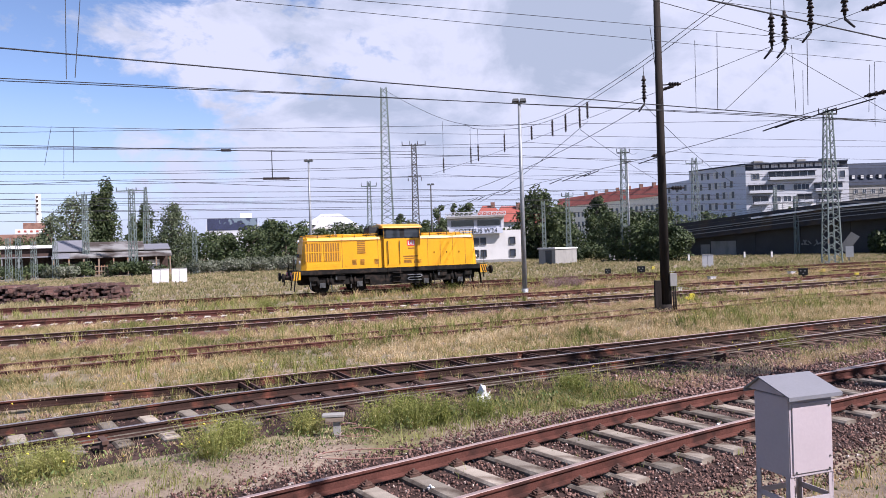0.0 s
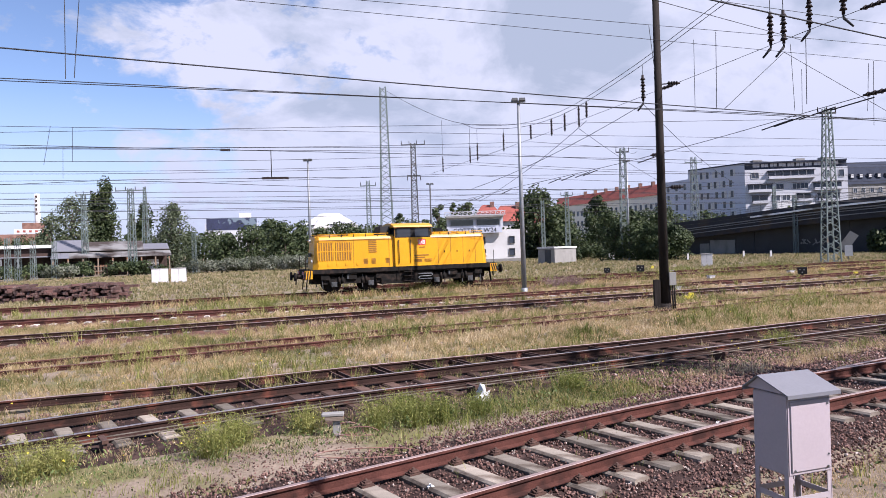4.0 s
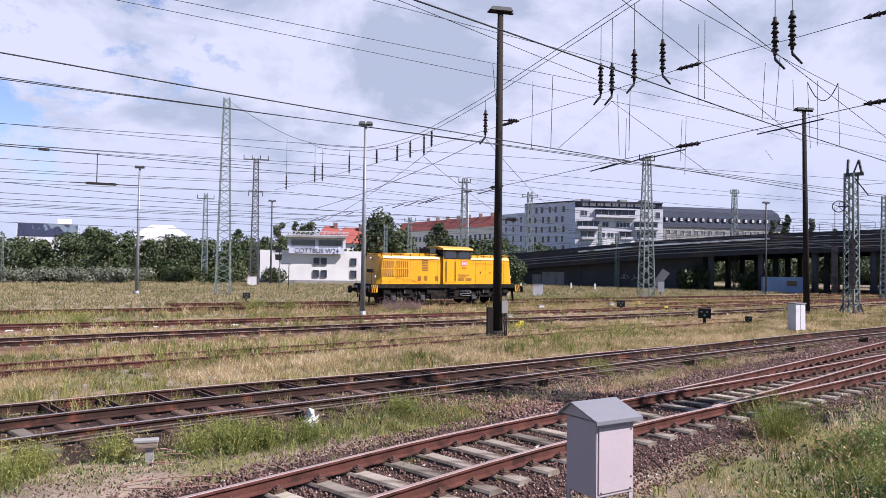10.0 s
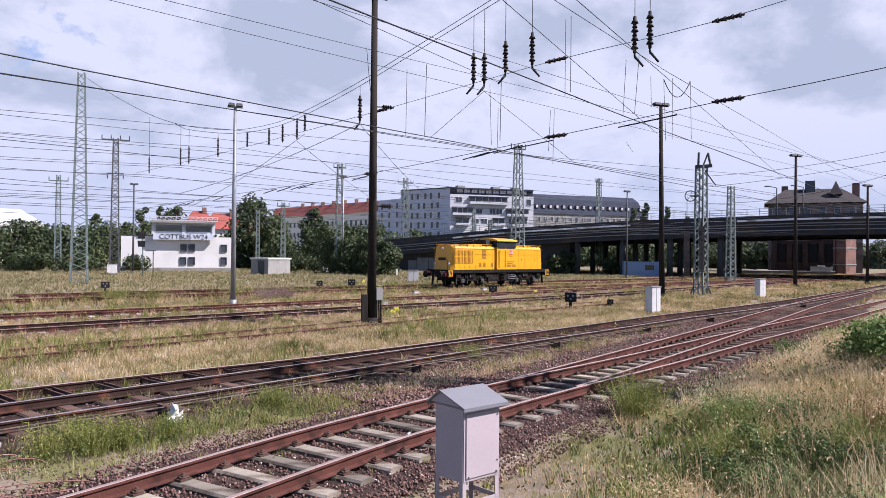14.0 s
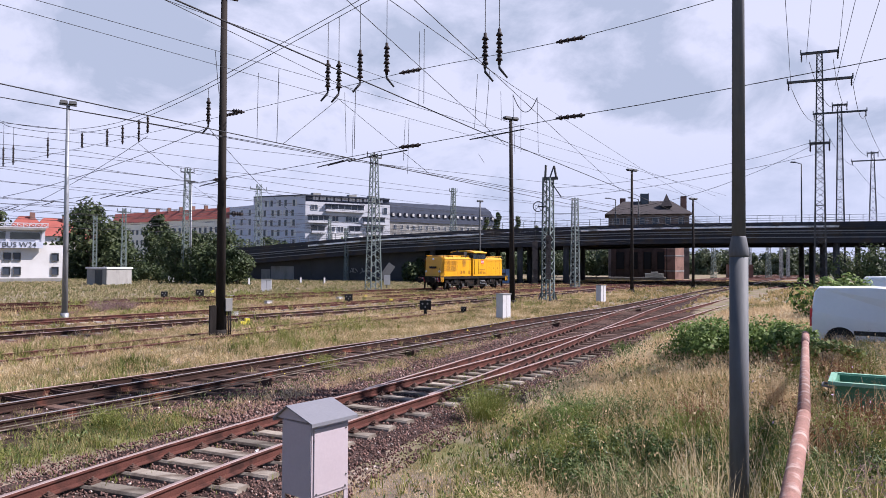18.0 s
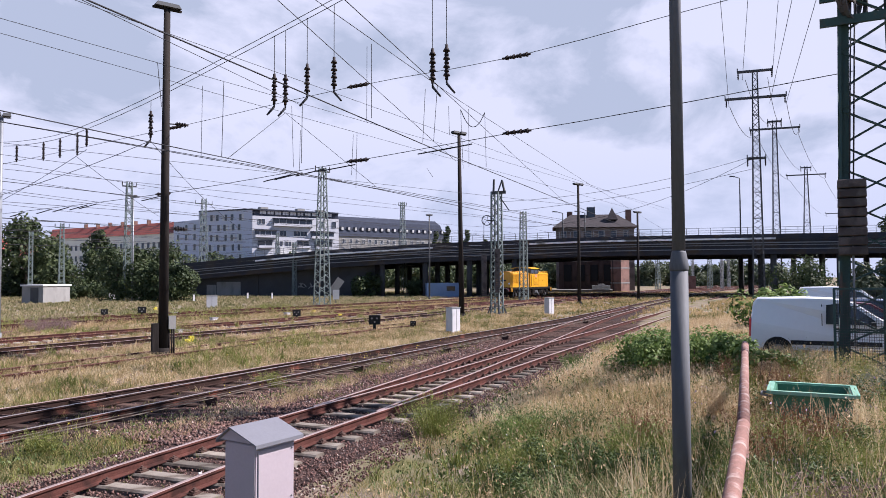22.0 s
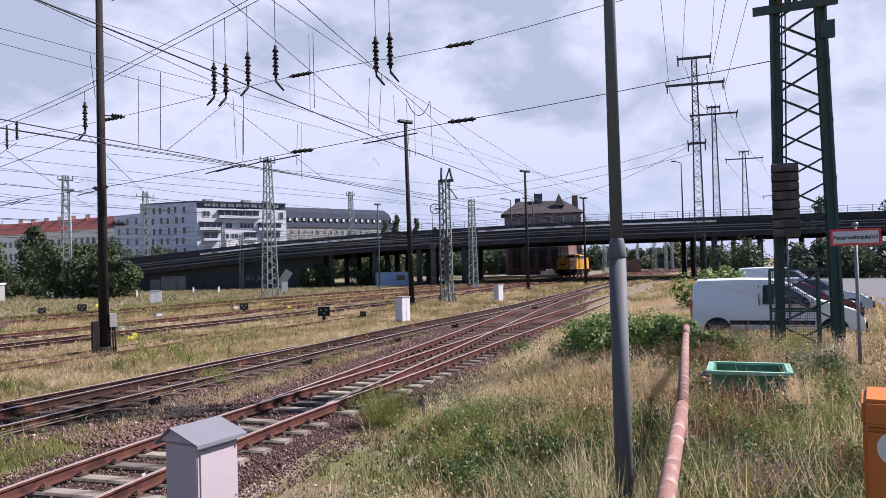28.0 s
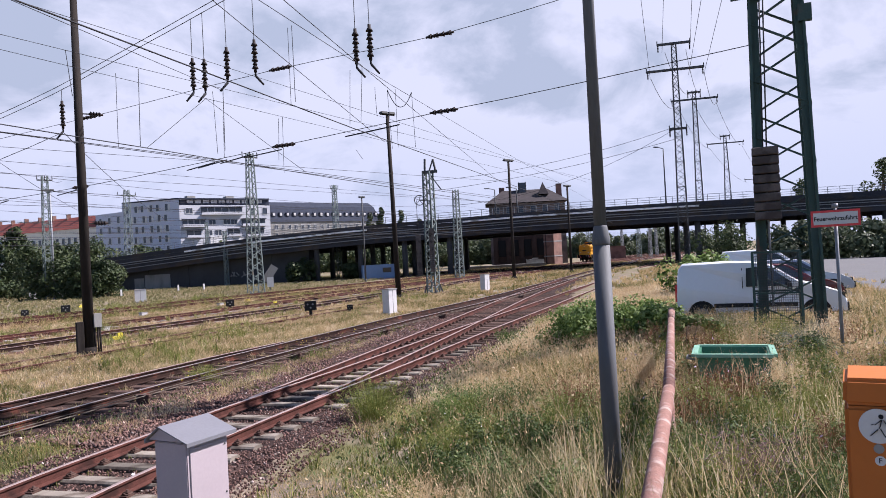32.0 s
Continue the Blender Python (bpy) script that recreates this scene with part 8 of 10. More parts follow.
def insulator(p, q, r=0.1, label="dark ribbed porcelain insulator on the cross-span", fins=6):
    """A ribbed insulator from p to q."""
    ob = thing("insulator", label, "insulator", group="span insulators")
    bm = bmesh.new()
    rod(bm, p, q, r * 0.45, seg=8)
    part("core", bm, M["insulator"], ob)
    for k in range(fins):
        t = 0.15 + 0.7 * k / (fins - 1)
        c = p.lerp(q, t)
        d = (q - p).normalized()
        bm = bmesh.new()
        rr = r * (1.0 if k % 2 == 0 else 0.72)
        rod(bm, c - d * 0.05, c + d * 0.045, rr * 0.6, rr, seg=10)
        part("fin", bm, M["insulator"], ob)
    return ob


CS0, CS1 = Vector((-5.68, 73.8, 0)), Vector((19.4, 8.0, 0))      # the cross-span's two masts


def CS(k, z):
    v = CS0.lerp(CS1, k)
    v.z = z
    return v


HEAD = [(0.0, 18.9), (0.12, 15.7), (0.237, 12.9), (0.316, 11.44), (0.40, 10.4), (0.448, 10.03), (0.504, 9.98), (0.537, 10.2), (0.605, 10.93), (0.666, 11.81), (0.72, 12.6), (0.8, 13.9), (0.9, 16.2), (1.0, 19.0)]
for dz in (0.0, -0.22):
    wire([CS(k, glide(HEAD, k) + (dz if 0.3 < k < 0.97 else 0)) for k in (j / 40 for j in range(41))], 0.016)
UPPER = [(0.2, 8.75), (0.4, 8.9), (0.63, 9.35), (0.775, 9.75), (0.866, 9.78), (0.95, 10.25), (1.0, 10.5)]
LOWER = [(0.2, 5.9), (0.4, 6.2), (0.62, 6.48), (0.775, 7.0), (0.866, 7.35), (0.914, 7.5), (1.0, 7.88)]
wire([CS(k, glide(UPPER, k)) for k in (0.2 + 0.8 * j / 24 for j in range(25))], 0.013)
wire([CS(k, glide(LOWER, k)) for k in (0.2 + 0.8 * j / 24 for j in range(25))], 0.014)
for rows, ks in ((UPPER, (0.63, 0.775, 0.866)), (LOWER, (0.62, 0.775, 0.866))):
    for k in ks:
        insulator(CS(k - 0.006, glide(rows, k)), CS(k + 0.008, glide(rows, k)), 0.085, fins=7)
# hangers: place along the span, height of the lower end, heading of the wires below, whether a registration arm shows
HANG = [(0.237, 8.4, 70.5), (0.316, 8.5, 70.5), (0.335, 8.5, 70.5), (0.396, 8.57, 70.5), (0.45, 8.8, 70.5), (0.486, 8.64, 70.0), (0.507, 8.65, 70.0), (0.528, 8.65, 69.0), (0.539, 9.0, 69.0),
        (0.608, 8.93, 67.0), (0.7165, 9.47, 69.0), (0.725, 9.35, 69.0), (0.741, 9.6, 68.5), (0.76, 9.64, 58.5), (0.822, 9.22, 58.0), (0.83, 9.26, 59.5)]
for i, (k, z, head) in enumerate(HANG):
    top = CS(k, glide(HEAD, k) - 0.2)
    low = CS(k, z)
    a, b = low + Vector((0, 0, 1.35)), low + Vector((0, 0, 0.15))
    if (top - a).z > 0.1:
        wire([a, top], 0.012, "thin hanger wire of the cross-span", "cross-span hangers", "hanger")
    else:
        a = top
    insulator(a, b, 0.125 if k > 0.6 else 0.08, fins=7)
    if k > 0.6:      # bent fitting below the insulator
        sd = -1 if k < 0.75 else 1
        bm = bmesh.new()
        rod(bm, b + Vector((0, 0, 0.03)), b - Vector((0, 0, 0.12)), 0.035, seg=6)
        rod(bm, b - Vector((0, 0, 0.12)), b + Vector((0.24 * sd, -0.14 * sd, -0.45)), 0.05, 0.035, seg=6)
        tagged(part("insulator_fitting", bm, M["wire"]), "bent steel fitting below a hanging insulator", "fitting", "insulator fittings")
    d = Vector((math.sin(radians(head)), math.cos(radians(head)), 0))
    dist = Vector((low.x, low.y)).length
    r = 0.006 + 0.00016 * dist
    zc = 6.15 if k > 0.6 else 5.9
    # messenger wire and contact wire, with droppers
    def along(u, zz, sag):
        w = (u % 62) / 62
        return Vector((low.x + d.x * u, low.y + d.y * u, zz - 4 * sag * w * (1 - w)))
    if k > 0.48:
        continue
    far = 186
    us_ = [-124 + (far + 124) * j / 60 for j in range(61)]
    wire([along(u, z, 0.75) for u in us_], r)
    wire([along(u, zc, 0.05) for u in us_], r)
# messenger and contact wires of the nearer tracks: height, radius, and places along and across the near tracks
NEAR_WIRES = [(6.2, 0.016, [(-40, 16.2), (0.5, 14.25), (7.7, 13.75), (15.2, 13.0), (70, 6.5)]), (6.1, 0.011, [(-40, 24.1), (0, 16.27), (16, 13.1), (70, 2.5)]), (6.1, 0.011, [(-40, 25.0), (0, 16.5), (17, 12.75), (70, 1.6)]),
              (9.0, 0.010, [(-40, 27.9), (0, 18.7), (22.8, 13.3), (70, 2.6)]), (9.0, 0.010, [(5.8, 18.1), (20, 15.4), (70, 5.5)]), (9.0, 0.010, [(-40, 21.8), (0, 15.15), (20, 11.8), (70, 3.5)]),
              (8.6, 0.012, [(-60, 55), (0, 38.05), (60, 21.1), (140, -1.5)]), (8.6, 0.012, [(-40, 61), (0, 40.2), (60, 9.1)]), (6.0, 0.012, [(-60, 35), (0, 24.9), (70, 13)]), (8.5, 0.013, [(-60, 68), (0, 45.1), (60, 22.1), (120, -1)]),
              (9.0, 0.010, [(-40, 8.9), (0, 8.1), (24, 7.85), (49, 6.9), (110, 4)]), (6.2, 0.016, [(-40, 9.0), (0, 7.26), (18, 6.6), (35, 5.6), (110, 2)])]
for z, r, rows in NEAR_WIRES:
    a0, b0 = rows[0][0], rows[-1][0]
    wire([SN(s_, float(np.interp(s_, [q[0] for q in rows], [q[1] for q in rows])), z) for s_ in (a0 + (b0 - a0) * j / 44 for j in range(45))], r)
HIGH = [SN(5.8, 18.1, 9.0), SN(3.4, 17.8, 9.35), SN(1.9, 17.7, 9.65), SN(-6, 18.6, 10.6), SN(-40, 24, 9.4)]      # the messenger rises to a mast out of sight
wire(HIGH, 0.01)
for az, t_ in ((-27.05, 0.0), (-26.5, 0.25)):
    wire([HIGH[2].lerp(HIGH[1], t_), P(az, 15.8 - t_ * 0.6, 6.1)], 0.008, "thin dropper between two overhead wires", "droppers", "dropper")
for k, z, head in HANG:      # registration arms by the lower cross wire
    if k > 0.3:
        d = Vector((math.sin(radians(head)), math.cos(radians(head)), 0))
        side = Vector((d.y, -d.x, 0))
        c = CS(k, glide(LOWER, k) - 0.05)
        bm = bmesh.new()
        beam(bm, c + side * 0.9, c - side * 0.55 - Vector((0, 0, 0.16)), 0.035)
        tagged(part("registration_arm", bm, M["wire"]), "slanting registration arm holding a contact wire", "arm", "registration arms")
# further wires over the far tracks of the yard
side = Vector((-LOCO_D.y, LOCO_D.x, 0))
for off, z in ((12, 8.2), (24, 8.3)):
    for zz, sag in ((z, 0.9), (5.9, 0.05)):
        pts = []
        for j in range(61):
            u = -150 + 340 * j / 60
            w = ((u + off * 2) % 68) / 68
            p = LOCO_O + LOCO_D * u + side * off
            pts.append(Vector((p.x, p.y, zz - 4 * sag * w * (1 - w))))
        wire(pts, 0.02)
# stays from one hanger down to the contact wire
i9 = CS(0.725, 9.19)
for q in ((16.09, 25.04, 6.4), (8.68, 22.01, 6.5)):
    wire([i9, Vector(q)], 0.011)
for p, q in ((CS(0.608, 8.93), Vector((2.0, 46.0, 6.2))), (CS(0.608, 8.93), P(22.0, 52, 6.2)), (CS(0.528, 8.7), P(19.0, 62, 6.0)), (CS(0.539, 9.0), P(3.0, 60, 6.2))):
    wire(sagged(p, q, 0.3, 8), 0.013)
# anchor wires crossing over the near tracks towards the right
for p, q in ((SN(17.3, 10.2, 9.9), SN(37, 12.2, 9.0)), (SN(17.0, 7.9, 9.4), SN(62, 10.6, 9.0)), (SN(15, 13.6, 9.3), SN(24.5, 14.3, 9.4))):
    d = q - p
    wire(sagged(p - d * 1.2, q, 0.0, 4), 0.012)
# section insulators hung in the far wires
for az0, az1, e, d, rise in ((-14.74, -10.33, 5.57, 46, 2.15), (-17.1, -15.55, 7.7, 46, 0.0)):
    p, q = P(az0, d, E(e, d)), P(az1, d, E(e, d))
    ob = thing("section_insulator", "dark section insulator bar hung in an overhead wire", "insulator", Matrix.Translation((p + q) / 2), "section insulators")
    h = (q - p) / 2
    bm = bmesh.new()
    beam(bm, -h, h, 0.05, 0.05)
    part("runner", bm, M["wire"], ob)
    bm = bmesh.new()
    beam(bm, -h * 0.55, h * 0.35, 0.1, 0.14)
    part("insulator_body", bm, M["insulator"], ob)
    if rise:
        bm = bmesh.new()
        t_ = P(-13.04, d, E(7.72, d)) - (p + q) / 2
        rod(bm, Vector((t_.x, t_.y, 0)), t_, 0.03, seg=6)
        part("hanger_rod", bm, M["wire"], ob)
    wire([p + (p - q) * 9, p], 0.014)
    wire([q, q + (q - p) * 9], 0.014)
# looped jumper cables
for p, q, sag in ((P(39.2, 36, E(13.15, 36)), P(41.1, 36, E(12.9, 36)), 0.8), (P(13.9, 104.6, 14.6), P(14.4, 104, 11.0), 1.2), (P(14.2, 104, 15.6), P(15.2, 104, 14.8), 0.5)):
    wire(sagged(p, q, sag, 12), 0.022, "looped dark jumper cable between wires", "jumper cables", "jumper_cable")
# droppers between the nearer wires, and the tails of the loop
for az0, e0, az1, e1, d in ((31.93, 17.8, 31.91, 12.2, 27), (26.01, 13.2, 26.17, 8.62, 34), (26.68, 11.4, 26.63, 8.35, 34), (30.74, 11.2, 30.61, 8.1, 36), (36.48, 14.7, 36.27, 10.65, 30), (37.44, 15.0, 37.13, 10.76, 30), (38.27, 13.4, 38.33, 11.2, 34), (39.83, 13.2, 39.84, 8.76, 36),
                            (39.2, 13.15, 39.38, 8.63, 36), (41.1, 12.9, 41.2, 8.7, 36), (36.46, 8.66, 36.94, 7.94, 44), (19.55, 14.3, 19.5, 9.2, 26), (21.1, 14.65, 21.0, 9.2, 25), (27.0, 13.44, 26.94, 8.94, 24), (16.38, 15.65, 16.69, 12.6, 26),
                            (-28.08, 9.09, -28.57, 6.41, 42), (-26.71, 9.08, -26.78, 6.65, 42), (-27.35, 7.65, -27.41, 5.54, 50), (32.4, 17.97, 32.4, 12.49, 22), (31.03, 11.32, 30.95, 7.1, 36)):
    wire([P(az0, d, E(e0, d)), P(az1, d, E(e1, d))], 0.011, "thin dropper between two overhead wires", "droppers", "dropper")
# power line from the pylons over the eye's bank
PY = [(PE(59.05, 92, E(12.4, 92)), Vector((53.43, 32.41, 25.0))), (PE(60.0, 92, E(14.2, 92)), Vector((61.24, 34.42, 27.5))), (PE(62.0, 92, E(14.2, 92)), Vector((63.23, 32.65, 27.5))), (PE(61.8, 92, E(12.4, 92)), Vector((57.75, 28.6, 25.0))), (PE(62.9, 92, E(12.4, 92)), Vector((59.2, 27.32, 25.0)))]
for p, q in PY:
    d = q - p
    wire(sagged(p, p + d * 5.0 + Vector((0, 0, 2.5)), 0.0, 4), 0.024, "power line wire strung between pylons", "power lines", "power_line")
for (a0, d0, e0), (a1, d1, e1) in (((59.1, 92, 12.4), (60.9, 125, 10.2)), ((62.9, 92, 12.4), (63.6, 125, 10.2)), ((60.2, 92, 14.2), (61.8, 125, 11.0)), ((61.7, 92, 14.2), (62.5, 125, 11.0)),
                                   ((60.9, 125, 10.2), (63.0, 190, 6.9)), ((63.6, 125, 10.2), (65.2, 190, 6.9)), ((61.8, 125, 11.0), (63.8, 190, 7.5)), ((63.0, 190, 6.9), (65.4, 300, 4.2)), ((65.2, 190, 6.9), (66.9, 300, 4.2))):
    wire(sagged(PE(a0, d0, E(e0, d0)), PE(a1, d1, E(e1, d1)), 1.6), 0.03, "power line wire strung between pylons", "power lines", "power_line")
# cross-span from the first pylon back over the tracks
for e0, e1, dz in ((8.7, 4.0, 2.2), (7.9, 5.2, 0.6), (8.8, 6.0, 1.0)):
    wire(sagged(PE(60.8, 92, E(e0, 92)), PE(42.0, 90, E(e1, 90)), dz), 0.022)

# ---- plants ----
def blades(name, label, pts, h, w, mat, lean=0.5, seed=1, per=1, kind="stuff", simple=False):
    """Many bent blades, one bent strip each. pts: roots; h, w: arrays of height and width."""
    g = np.random.default_rng(seed)
    pts, h, w = np.repeat(np.asarray(pts), per, 0), np.repeat(np.asarray(h), per), np.repeat(np.asarray(w), per)
    n = len(pts)
    pts = pts + np.c_[g.normal(0, 0.05, (n, 2)) * (1 if per > 1 else 0), np.zeros(n)]
    h = h * g.uniform(0.6, 1.25, n)
    a = g.uniform(0, 2 * np.pi, n)
    side = np.c_[np.cos(a), np.sin(a), np.zeros(n)] * (w / 2)[:, None]
    b = g.uniform(0, 2 * np.pi, n)
    bend = np.c_[np.cos(b), np.sin(b), np.zeros(n)] * (h * lean * g.uniform(0.1, 1.0, n))[:, None]
    up = np.c_[np.zeros((n, 2)), h]
    if simple:
        v = np.stack([pts - side, pts + side, pts + up * 0.97 + bend], 1)
        return tagged(raw(name, v.reshape(-1, 3), np.arange(n * 3).reshape(-1, 3), mat), label, "grass", kind=kind)
    v = np.stack([pts - side, pts + side, pts + up * 0.55 + bend * 0.3 + side * 0.75, pts + up * 0.55 + bend * 0.3 - side * 0.75, pts + up * 0.97 + bend], 1)
    base = np.arange(n)[:, None] * 5
    tri = np.concatenate([base + [0, 1, 2], base + [0, 2, 3], base + [3, 2, 4]])
    return tagged(raw(name, v.reshape(-1, 3), tri, mat), label, "grass", kind=kind)


TRACKS = [(TRACK_A, 1.75), (TRACK_A2, 1.62), (TRACK_B, 1.45), (TRACK_C2, 0.2), (TRACK_C, 1.6), (TRACK_D, 1.6), (LINE_E, 1.5)]
S_TAB = np.linspace(-60, 260, 641)
TABLES = [(np.array([glide(r, s) if r[0][0] <= s <= r[-1][0] else 1e6 for s in S_TAB]), c) for r, c in TRACKS]


def scatter(n, s0, s1, n0, n1, seed, keep=0.0, near=0.0, slack=0.0):
    """Roots on the ground in a stretch along and across the tracks, clear of the beds; keep: share left on the beds."""
    g = np.random.default_rng(seed)
    s = s0 + (s1 - s0) * g.random(n) ** (1 + near)
    s = s + np.where(s < s0 + 1.5, 0.55 * g.normal(size=n), 0.0)
    m = n0 + (n1 - n0) * g.random(n)
    ok, lift = np.ones(n, bool), np.zeros(n)
    for tab, c in TABLES:
        dist = np.abs(m - np.interp(s, S_TAB, tab))
        lift[(dist < c) & (m > 14)] = 0.08
        ok &= (dist > c + slack + 0.25 * g.normal(size=n)) | (g.random(n) < keep)
    s, m, lift = s[ok], m[ok], lift[ok]
    x, y = s * TD.x + m * TN.x, s * TD.y + m * TN.y
    far = (np.hypot(x, y) > 2.6) & (np.hypot(x - 3.3, y - 6.7) > 0.75 + 0.35 * g.random(len(x)))
    sv, nv = x * TD.x + y * TD.y, x * TN.x + y * TN.y
    trod = (nv > 3.5 + 0.35 * g.normal(size=len(x))) & (nv < 5.8) & (sv > 4) & (sv < 15 + g.normal(size=len(x)))
    far &= ~trod | (g.random(len(x)) < 0.14)
    far &= np.hypot(x - 11.15, y - 5.3) > 0.6 + 0.3 * g.random(len(x))
    x, y, lift = x[far], y[far], lift[far]
    patch = np.array([noise.noise((a * 0.22, b * 0.22, 5.0)) for a, b in zip(x, y)])
    z = np.array([gz(a, b) for a, b in zip(x, y)]) - 0.02 + lift
    return np.c_[x, y, z], patch, g


def thin(p, patch, g, bias=0.0):
    k = g.random(len(p)) < 0.62 + bias + 0.9 * patch
    return p[k], patch[k]


# tall grass on the bank
p, pa_, g = scatter(21000, 2.0, 46, -10, 5.2, 21, near=0.75, slack=1.0)
p, pa_ = thin(p, pa_, g, 0.15)
d = np.hypot(p[:, 0], p[:, 1])
hb = (0.22 + 0.2 * np.clip(pa_, -0.4, 0.6) + 0.16 * g.random(len(p))) * np.clip(d / 6, 0.7, 1.15)
# the grass is short beside the bare shoulder of the track
sh_s, sh_n = p[:, 0] * TD.x + p[:, 1] * TD.y, p[:, 0] * TN.x + p[:, 1] * TN.y
hb = hb * np.clip((np.abs(np.interp(sh_s, S_TAB, TABLES[0][0]) - sh_n) - 2.5) / 1.8, 0.3, 1.0)
az_p = np.degrees(np.arctan2(p[:, 0], p[:, 1]))
hb = hb * np.where(d < 12, np.clip(0.42 + (az_p - 36) / 22, 0.42, 1.0), 1.0)
k = d < 10.5 + 1.5 * g.normal(size=len(p))
blades("bank_grass", "rank dark green and straw grass on the near bank", p[k], hb[k], (0.0055 + 0.0009 * d)[k], M["bankgrass"], 0.85, 1, 15)
k = ~k
blades("far_bank_grass", "tall mixed dry and green grass on the bank", p[k], hb[k], (0.004 + 0.0007 * d)[k], M["grass"], 0.85, 11, 13)
p, pa_, g = scatter(9000, 2.2, 34, -8, 4.2, 22, near=0.8, slack=1.7)
k = g.random(len(p)) < 0.3 + pa_ * 1.3
p = p[k]
d = np.hypot(p[:, 0], p[:, 1])
blades("seed_stalks", "thin dry seed stalks standing above the grass", p, 0.38 + 0.3 * g.random(len(p)), 0.003 + 0.0005 * d, M["straw"], 0.5, 2, 6)
p, pa_, g = scatter(9000, 2.2, 44, -9, 4.6, 23, near=0.6, slack=0.6)
k = pa_ + 0.12 * g.normal(size=len(p)) < -0.08
p = p[k]
d = np.hypot(p[:, 0], p[:, 1])
k = np.hypot(p[:, 0], p[:, 1]) < 13
p, d = p[k], d[k]
blades("bank_weeds", "dark green leafy weeds in patches on the bank", p, 0.2 + 0.2 * g.random(len(p)), 0.006 + 0.0008 * d, M["weed"], 0.9, 3, 14)
# a bright stretch of dry grass further along the bank
p, pa_, g = scatter(12000, 12, 40, -5, 4.6, 37, slack=0.9)
d = np.hypot(p[:, 0], p[:, 1])
blades("dry_bank_grass", "tawny dry grass along the bank", p, 0.26 + 0.28 * g.random(len(p)), 0.005 + 0.0008 * d, M["straw"], 0.8, 38, 10, simple=True)
# thin trodden grass about and behind the eye
p, pa_, g = scatter(7000, -9, 2.6, -10, 4.5, 39, slack=0.5)
blades("trodden_grass", "thin trodden grass on the bare bank", p, 0.06 + 0.08 * g.random(len(p)), np.full(len(p), 0.006), M["bankgrass"], 0.9, 40, 6, simple=True)
# strip between the first two tracks
p, pa_, g = scatter(15000, -8, 48, 8.8, 12.2, 24, near=0.3, slack=0.25)
sn_s, sn_n = p[:, 0] * TD.x + p[:, 1] * TD.y, p[:, 0] * TN.x + p[:, 1] * TN.y
k = (sn_n > 10.05 - 0.07 * np.clip(sn_s - 3, 0, 12) + 0.22 * g.normal(size=len(p))) | (g.random(len(p)) < 0.06)
p, pa_, sn_s = p[k], pa_[k], sn_s[k]
k = (sn_s < 27 + 2.0 * g.normal(size=len(p))) | (g.random(len(p)) < 0.12)
p, pa_ = p[k], pa_[k]
p, pa_ = thin(p, pa_, g, 0.08)
d = np.hypot(p[:, 0], p[:, 1])
hs = (0.06 + 0.14 * g.random(len(p))) * (0.75 + 0.9 * np.clip(pa_, -0.3, 0.5))
k = p[:, 0] * TD.x + p[:, 1] * TD.y < 10 + 2.0 * g.normal(size=len(p))
blades("track_side_grass", "rank weedy grass in the strip between two tracks", p[k], hs[k], (0.003 + 0.0005 * d)[k], M["bankgrass"], 0.9, 4, 20, simple=True)
k = ~k
blades("far_track_side_grass", "mixed grass in the strip between two tracks", p[k], hs[k], (0.003 + 0.0005 * d)[k], M["grass"], 0.9, 14, 20, simple=True)
p, pa_, g = scatter(3000, -8, 40, 9.3, 12.0, 25, slack=-0.35)
k = pa_ + 0.1 * g.normal(size=len(p)) > np.where(p[:, 0] * TD.x + p[:, 1] * TD.y < 11, 0.12, 0.02)
p = p[k]
d = np.hypot(p[:, 0], p[:, 1])
blades("track_side_weeds", "bushy green weeds beside the rails", p, 0.1 + 0.26 * g.random(len(p)) ** 1.6, 0.004 + 0.0004 * d, M["weed"], 1.0, 5, 11)
# dry meadow beyond the second track
p, pa_, g = scatter(40000, -18, 72, 11.0, 36, 26, keep=0.1)
d = np.hypot(p[:, 0], p[:, 1])
blades("yard_grass", "dry yellow grass between the sidings", p, 0.11 + 0.13 * g.random(len(p)), 0.005 + 0.0006 * d, M["yardgrass"], 0.9, 6, 24, simple=True)
p, pa_, g = scatter(11000, -16, 66, 13.8, 44, 27, keep=0.1)
k = pa_ + 0.1 * g.normal(size=len(p)) > 0.1
p = p[k]
d = np.hypot(p[:, 0], p[:, 1])
blades("yard_weeds", "green weeds scattered among the sidings", p, 0.22 + 0.3 * g.random(len(p)), 0.006 + 0.0005 * d, M["weed"], 0.8, 7, 12)
# tawny straw in the yard to the right and in the strip beside the turnout
p, pa_, g = scatter(15000, 9, 74, 11.0, 34, 41, keep=0.05)
d = np.hypot(p[:, 0], p[:, 1])
blades("yard_straw", "tawny dry straw between the sidings", p, 0.12 + 0.14 * g.random(len(p)), 0.005 + 0.0006 * d, M["straw"], 0.9, 42, 16, simple=True)
p, pa_, g = scatter(2000, 11, 30, 9.0, 12.2, 43, slack=0.15)
d = np.hypot(p[:, 0], p[:, 1])
blades("strip_straw", "tawny straw in the strip between two tracks", p, 0.12 + 0.14 * g.random(len(p)), 0.003 + 0.0005 * d, M["straw"], 0.9, 44, 10, simple=True)
